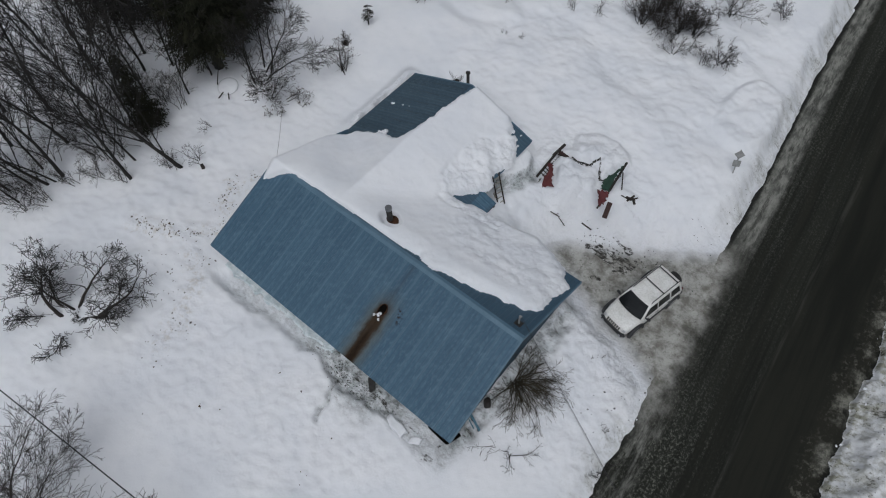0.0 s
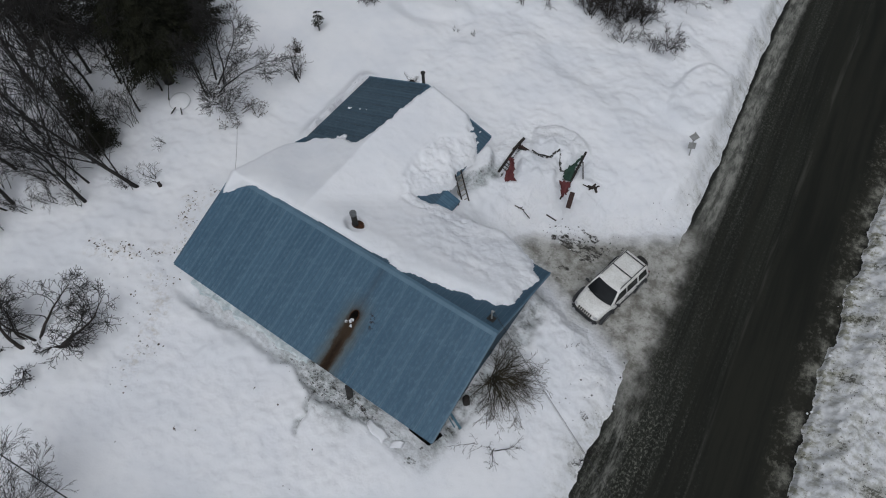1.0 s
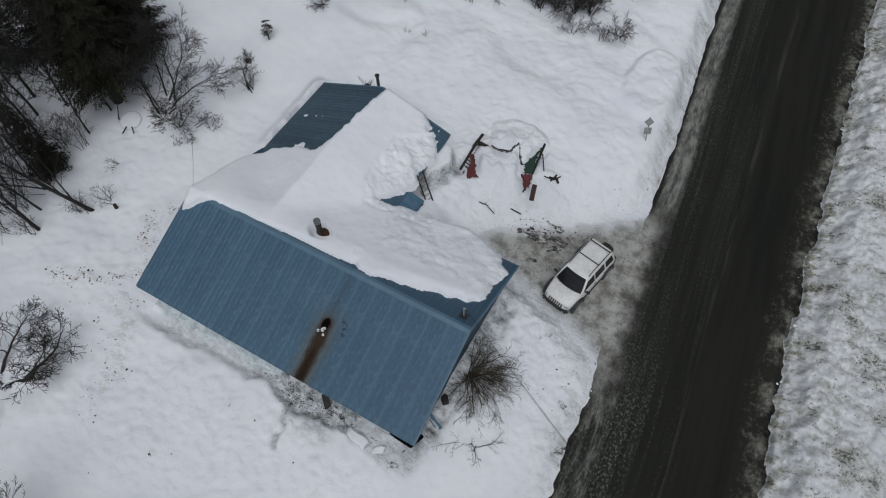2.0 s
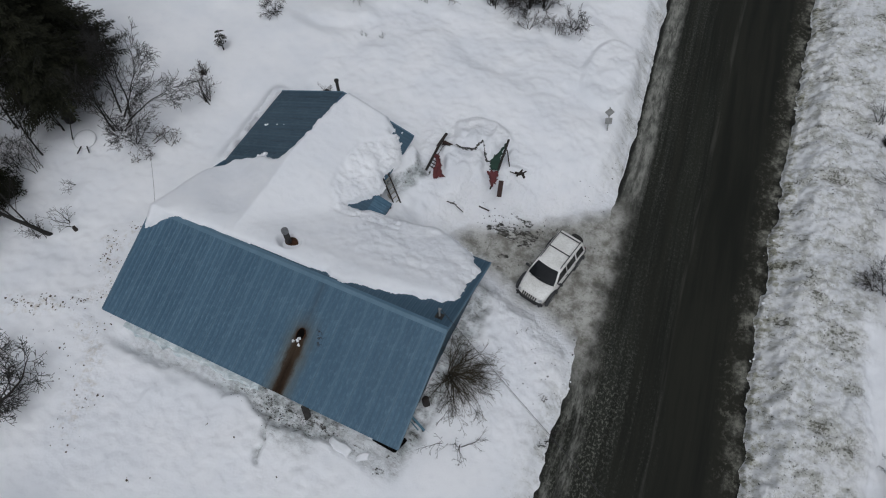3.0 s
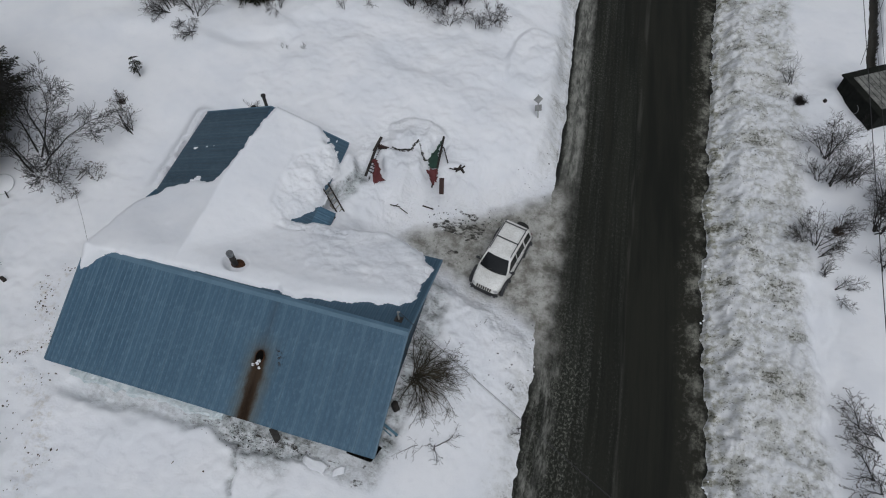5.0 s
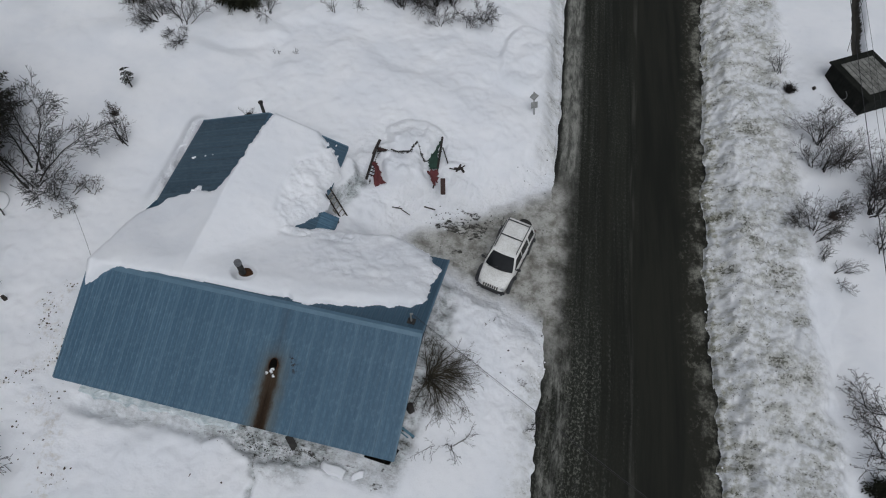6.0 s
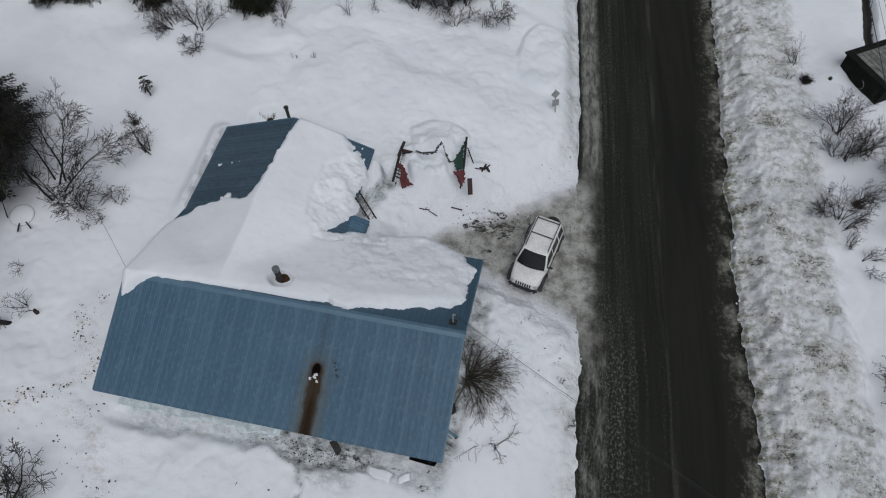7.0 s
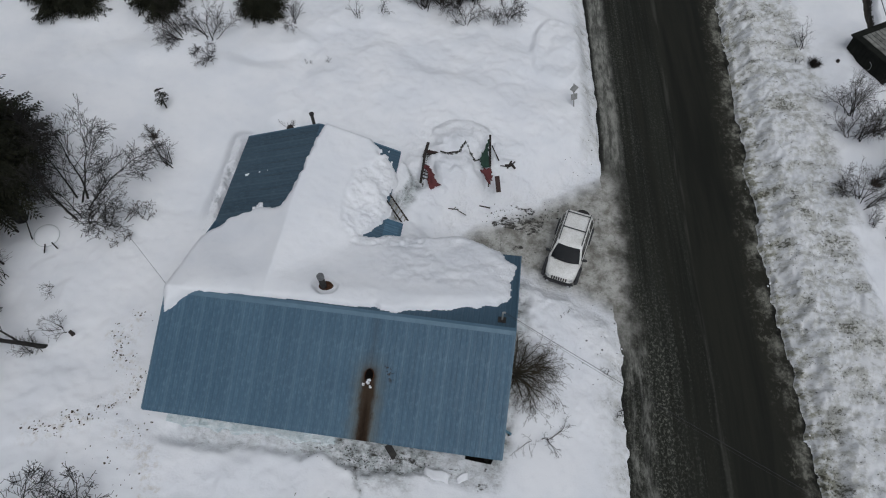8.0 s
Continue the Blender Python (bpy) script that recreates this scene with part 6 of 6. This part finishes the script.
def shrub_patch(spots, group, label, seed, spec=SHRUB, leaves=0):
    for k, (x, y, h, cnt, lean) in enumerate(spots):
        rng = random.Random(seed * 100 + k)
        stems = []
        for i in range(cnt):
            a = rng.uniform(0, 2 * math.pi)
            o = rng.uniform(0.25, 0.85)
            stems.append((0.2 * rng.uniform(-1, 1), 0.2 * rng.uniform(-1, 1), (o * math.cos(a) + lean[0], o * math.sin(a) + lean[1], lean[2] if len(lean) > 2 else 1.0), 1.4 * h * rng.uniform(0.65, 1.05), 0.018 + 0.02 * h / 2))
        bare_plant("shrub", label, "shrub", (x, y), stems, spec, seed * 1000 + k, group, leaves=leaves)


OPEN_SHRUB = dict(SHRUB, kids=(10, 6, 4), first=0.2, wander=0.30, thin=0.0062)
shrub_patch([(-27.4, 30.3, 1.9, 4, (-1.3, 0.1, 0.55)), (-27.5, 30.3, 1.5, 3, (-0.9, -0.5, 0.35)), (-27.4, 30.4, 1.4, 2, (-0.2, 0.9, 0.7)), (-25.9, 30.6, 1.9, 4, (-0.7, 0.9, 0.6)), (-25.9, 30.6, 1.5, 3, (0.9, 0.4, 0.5)), (-26.5, 30.1, 1.0, 3, (0.1, -0.8, 0.4)), (-25.3, 29.5, 1.1, 4, (0.3, -0.9, 0.4)), (-28.2, 29.9, 0.8, 2, (-0.7, -0.4, 0.4)), (-21.3, 33.0, 1.4, 4, (0, 0))], "shrubs behind the house", "leafless dark shrub poking through deep snow", 21, OPEN_SHRUB)
shrub_patch([(-13.2, 36.2, 1.7, 12, (-0.2, 0.1)), (-12.1, 36.7, 1.8, 14, (0, 0.1)), (-11.1, 37.1, 1.8, 14, (0, 0.1)), (-10.1, 37.4, 1.8, 12, (0.1, 0.1)), (-13.0, 37.9, 1.8, 8, (0, 0.1)), (-10.3, 35.2, 1.0, 5, (0, 0)), (-8.4, 35.4, 0.9, 5, (-0.1, 0)), (-7.6, 36.0, 1.5, 6, (0.2, 0.2)), (-9.2, 40.5, 2.0, 6, (0, 0.1)), (-12.0, 38.8, 2.2, 6, (0, 0.2)), (-6.3, 42.2, 1.3, 4, (0, 0))], "shrubs near the road", "leafless dark shrub poking through deep snow", 22, dict(SHRUB, wander=0.36, thin=0.0062, kids=(10, 7, 3)))
shrub_patch([(-17.3, 34.3, 1.2, 3, (-0.3, 0)), (-15.9, 35.4, 1.1, 3, (0, 0)), (-25.4, 28.7, 0.9, 3, (0, 0)), (-18.4, 30.0, 0.4, 3, (0.3, 0)), (-19.5, 29.9, 0.35, 3, (0.2, 0)), (-3.55, 9.0, 1.2, 2, (0.7, 0.2, 0.4)), (-3.65, 8.95, 1.2, 1, (-0.9, -0.7, 0.3)), (-3.55, 8.95, 1.2, 1, (0.2, -1.0, 0.3)), (-0.1, 10.7, 0.6, 4, (0, 0)), (0.2, 11.5, 0.5, 3, (0, 0)), (-0.9, 12.4, 0.4, 3, (0.2, 0)), (-2.9, 15.2, 0.3, 3, (0, 0)), (-26.6, 10.6, 1.0, 4, (0, 0.1)), (-28.2, 12.6, 0.8, 2, (0.3, 0)), (-19.45, 24.8, 0.5, 7, (0, 0))], "small twigs in the snow", "thin bare twigs poking out of the snow", 23, SPRIG)
shrub_patch([(-25.1, 17.2, 0.9, 3, (0.0, 0.4)), (-25.9, 15.8, 0.7, 2, (-0.2, 0.2)), (-27.0, 16.5, 1.6, 3, (0.9, 0.2)), (-26.2, 16.9, 1.4, 2, (0.8, 0.4))], "twigs with withered leaves", "bare twigs with a few withered leaves", 24, SPRIG, 60)
shrub_patch([(-24.9, 20.7, 1.8, 4, (-1.2, 0.3)), (-25.0, 20.8, 1.5, 3, (-0.7, 0.9)), (-26.6, 22.5, 0.7, 6, (-1.2, 0.5))], "bent saplings", "bent sapling with withered leaves lying towards the snow", 25, SPRIG, 60)
shrub_patch([(13.36, 30.7, 1.9, 9, (-0.3, 0.2)), (13.55, 28.8, 1.9, 8, (0.1, 0.1)), (12.95, 28.9, 1.3, 4, (-0.7, 0.3)), (12.88, 24.3, 1.5, 6, (-0.2, 0.4)), (13.0, 23.9, 1.3, 5, (0.4, 0.3)), (12.2, 24.7, 1.2, 4, (-0.8, 0.2)), (13.8, 25.6, 1.2, 6, (0, 0.2)), (15.8, 26.1, 2.6, 10, (0, 0.4)), (16.0, 27.4, 2.2, 7, (0, 0)), (13.2, 22.7, 0.7, 5, (-0.3, 0.1)), (13.8, 22.1, 1.1, 3, (0.8, 0.4)), (13.7, 21.4, 0.8, 2, (0.7, -0.6)), (14.6, 29.2, 1.8, 6, (0, 0)), (16.5, 28.6, 2.2, 7, (0, 0)), (16.2, 23.8, 2.0, 6, (0, 0))], "roadside shrubs", "leafless dark shrub behind the ploughed berm", 26)
shrub_patch([(14.75, 14.9, 1.4, 3, (-0.5, 0.7, 0.6)), (15.6, 14.7, 1.6, 3, (-1.5, 0.2, 0.6)), (15.5, 13.9, 1.5, 3, (-1.3, 0.4, 0.6)), (15.2, 12.9, 1.5, 4, (-1.2, 0.5, 0.6)), (15.6, 12.4, 1.5, 3, (-1.0, -0.2, 0.6))], "berried shrubs beyond the berm", "bent dark branches with withered leaves beyond the berm", 28, dict(SPRIG, kids=(8, 5), thin=0.007), 45)
shrub_patch([(11.33, 36.0, 1.4, 4, (-0.5, 0.8)), (10.9, 34.9, 0.5, 3, (-0.7, 0.2))], "thin twigs on the berm", "thin bare twigs rising from the ploughed berm", 27, SPRIG)


# ---- spruces ----
def spruce(name, label, at, height, reach, seed, group="", skirt=0.08, thin=1.0, lean=(0, 0), sparse=False, dense=3):
    rng = np.random.RandomState(seed)
    z = ground_at(*at) - 0.2
    top = thing(name, label, "tree", group, at=(at[0], at[1], z))
    stem = [np.array((lean[0] * t * height, lean[1] * t * height, t * height)) for t in np.linspace(0, 1, 9)]
    part("trunk", tube("trunk", stem, [0.025 * height * (1 - 0.9 * t) + 0.01 for t in np.linspace(0, 1, 9)], BARK, 8), None, top, smooth=True)
    verts, faces, ribs = [], [], []
    whorls = 5 if sparse else int(height * 4.2 * thin) + 6
    for w in range(whorls):
        t = skirt + (1 - skirt) * (w + rng.rand()) / whorls
        cnt = 3 if sparse else max(5, int(12 * (1 - 0.5 * t)))
        for b in range(cnt):
            a = rng.rand() * 2 * math.pi
            ln = reach * (1 - t) ** 0.8 * rng.uniform(0.65, 1.12) + 0.12
            base = np.array((lean[0] * t * height, lean[1] * t * height, t * height))
            n = max(4, int(ln / 0.16))
            pts = []
            for i in range(n + 1):
                s = i / n
                droop = -0.42 * ln * s ** 1.4 + 0.20 * ln * s ** 3
                pts.append(base + np.array((math.cos(a) * ln * s, math.sin(a) * ln * s, droop)))
            ribs.append((pts[::2], [max(0.018 * (1 - s), 0.004) for s in np.linspace(0, 1, n + 1)[::2]], 3))
            out = np.array((math.cos(a), math.sin(a), -0.25))
            side = np.array((-math.sin(a), math.cos(a), 0.0))
            for i in range(1, n + 1):
                for sg in (-1, 1):
                    shoot = side * sg * rng.uniform(0.7, 1) + out * rng.uniform(0.5, 1.1)
                    shoot /= np.linalg.norm(shoot)
                    far = (0.34 * ln * (1 - i / n) + 0.14) * rng.uniform(0.6, 1.1)
                    steps = max(1, int(far / 0.08 * dense / 3))
                    for q in range(steps):
                        size = (0.13 + 0.10 * rng.rand()) * (0.8 + 0.08 * reach)
                        d = shoot + side * sg * rng.uniform(-0.5, 0.5) + rng.normal(0, 0.22, 3)
                        d /= np.linalg.norm(d)
                        c = np.cross(d, (0, 0, 1.0)) * size * 0.17
                        p = pts[i] + shoot * far * q / steps - np.array((0, 0, 0.10 * far * q / steps))
                        tip = p + d * size - np.array((0, 0, size * 0.25))
                        mid = p + d * size * 0.5
                        k = len(verts)
                        verts += [p, mid + c - (0, 0, 0.02), tip, mid - c - (0, 0, 0.02), mid + np.array((0, 0, 0.03))]
                        faces += [(k, k + 1, k + 4), (k + 1, k + 2, k + 4), (k + 2, k + 3, k + 4), (k + 3, k, k + 4)]
    crown = part("crown", raw("crown", verts, faces, NEEDLES), None, top, "dense dark green needles")
    tagged(crown, kind="stuff")
    tagged(part("wood", raw("wood", *tube_rows(ribs), BARK), None, crown, "thin brown boughs"), kind="stuff")
    return top


spruce("spruce", "tall dark green spruce standing in snow", (-31.5, 16.2), 13.0, 3.2, 301, "spruces", 0.20)
spruce("spruce", "tall dark green spruce standing in snow", (-33.5, 19.3), 12.0, 3.7, 302, "spruces", 0.12)
spruce("spruce", "narrow dark spruce among the bare trees", (-31.0, 10.6), 5.2, 1.2, 303, "spruces", 0.02)
spruce("spruce", "tall dark green spruce standing in snow", (-39.5, 15.5), 10.0, 2.6, 304, "spruces", 0.08, 0.75, dense=1)
spruce("spruce", "dark green spruce at the edge of the clearing", (-36.0, 32.6), 8.0, 3.0, 305, "spruces", 0.0, 1.6)
spruce("spruce", "dark green spruce at the edge of the clearing", (-30.3, 33.4), 7.0, 2.2, 306, "spruces", 0.0, 1.6)
spruce("spruce", "dark green spruce at the edge of the clearing", (-23.65, 34.0), 6.5, 1.8, 307, "spruces", 0.0, 1.6)
spruce("spruce", "dark green spruce at the edge of the clearing", (-42.0, 20.0), 9.0, 2.4, 308, "spruces", 0.04, 0.75, dense=1)
spruce("spruce", "tall dark green spruce standing in snow", (-37.5, 17.5), 10.0, 2.6, 311, "spruces", 0.08, 0.8, dense=1)
spruce("spruce", "tall dark green spruce standing in snow", (-43.0, 15.0), 10.0, 2.6, 312, "spruces", 0.05, 0.7, dense=1)
spruce("sapling", "tiny spruce sapling poking from the snow", (-26.8, 24.8), 1.5, 0.5, 309, "", 0.5, 0.5, (-0.08, 0.16), True)
spruce("sapling", "small dark fir by the roadside snow", (15.0, 11.2), 1.6, 0.8, 310, "", 0.05, 1.5)


# ---- crumbs and lumps that nobody could count ----
def crumbs(name, label, spots, mat, seed, size, flat=0.5, keep=None):
    rng = np.random.RandomState(seed)
    base = np.array([(0, 0, 1), (1, 0, 0), (0, 1, 0), (-1, 0, 0), (0, -1, 0), (0, 0, -1)], float)
    tri = np.array([(0, 1, 2), (0, 2, 3), (0, 3, 4), (0, 4, 1), (5, 2, 1), (5, 3, 2), (5, 4, 3), (5, 1, 4)])
    at = np.concatenate([rng.normal(0, 1, (cnt, 2)) * (rx, ry) + (x0, y0) for x0, y0, rx, ry, cnt in spots])
    if keep is not None:
        at = at[keep(at[:, 0], at[:, 1])]
    n = len(at)
    z = np.maximum(ground_height(at[:, :1], at[:, 1:])[0][:, 0], 0.045)
    s = size * np.minimum(rng.lognormal(0, 0.4, n), 1.9)
    shape = base[None] * np.stack([s * rng.uniform(0.6, 1.3, n), s * rng.uniform(0.6, 1.3, n), s * flat], 1)[:, None]
    shape = shape + rng.normal(0, 0.18, (n, 6, 3)) * s[:, None, None] * (1, 1, flat)
    a = rng.rand(n) * 6.28
    c, q = np.cos(a)[:, None], np.sin(a)[:, None]
    verts = np.stack([at[:, :1] + c * shape[..., 0] - q * shape[..., 1], at[:, 1:] + q * shape[..., 0] + c * shape[..., 1], (z + s * flat * 0.45)[:, None] + shape[..., 2]], 2).reshape(-1, 3)
    faces = (tri[None] + 6 * np.arange(n)[:, None, None]).reshape(-1, 3)
    ob = part(name, raw(name, verts.tolist(), faces.tolist(), mat), None)
    tagged(ob, label, "debris", kind="stuff")


crumbs("bark_crumbs", "dark crumbs of bark and leaf scattered on the snow", [
    (-25.3, 6.0, 0.5, 0.15, 37), (-24.0, 6.6, 0.5, 0.2, 31), (-23.0, 7.4, 0.4, 0.25, 17), (-22.2, 8.6, 0.25, 0.5, 27), (-23.3, 9.6, 0.4, 0.3, 20), (-23.9, 10.8, 0.3, 0.5, 24), (-23.2, 11.9, 0.4, 0.2, 10),
    (-19.4, 3.3, 0.35, 0.3, 17), (-22.6, 5.0, 0.6, 0.4, 14), (-21.2, 6.6, 0.4, 0.4, 14), (-18.8, 1.8, 0.5, 0.4, 10), (-15.4, 1.5, 0.06, 0.05, 8), (-20.8, 4.4, 0.5, 0.4, 10), (-8, 2, 4, 2, 17)], DRYLEAF, 41, 0.034)
crumbs("soil_clods", "dark soil clods in the driveway slush", [(-5.6, 21.5, 0.8, 0.25, 40), (-4.2, 21.4, 0.8, 0.25, 45), (-6.9, 21.0, 0.5, 0.3, 20), (-3.5, 22.3, 1.0, 0.3, 12), (-1.6, 27.5, 0.3, 1.6, 18), (-2.6, 24.9, 0.7, 0.5, 12), (-4.5, 19.0, 1.2, 0.8, 14), (-0.6, 14.0, 0.5, 1.5, 16), (-2.0, 14.0, 1.2, 1.5, 12)], SOOT, 42, 0.03)
crumbs("slush_lumps", "white lumps of ploughed snow beside the road", [(7.35, 42, 0.12, 0.4, 2), (7.3, 25.3, 0.12, 0.35, 5), (7.75, 18.9, 0.12, 0.25, 4), (7.55, 21.5, 0.12, 0.8, 3), (8.55, 10.4, 0.12, 0.3, 4), (0.0, 13.4, 0.12, 0.3, 5)], SNOW, 43, 0.06, 0.7)
crumbs("snow_clods", "loose snow clods in the trampled yard", [(-15.0, 6.1, 3.0, 0.2, 30), (-8.5, 6.3, 1.6, 0.2, 20), (-8.0, 20.8, 1.0, 0.4, 15)], SNOW, 44, 0.026, 0.7)


def on_berm(x, y):
    d = x - x_right(y)
    return (d > 0.05) & (d < 4.6)


crumbs("berm_grit", "dark grit and bark flecks in the ploughed snow", [(9.6, 4 + 2.4 * k, 1.2, 1.6, 55) for k in range(18)], SOOT, 46, 0.022, 0.6, on_berm)
crumbs("trench_litter", "dark wet splinters in the slush below the eave", [(-11.5, 6.7, 0.5, 0.22, 110), (-13.0, 6.8, 0.8, 0.2, 40), (-9.9, 6.9, 0.8, 0.2, 80)], SOOT, 50, 0.022, 0.5)
crumbs("eave_clods", "broken icy clods piled along the wing's eave", [(-21.55, 17.4 + 0.6 * k, 0.28, 0.4, 40) for k in range(10)], SNOW, 51, 0.032, 0.8)
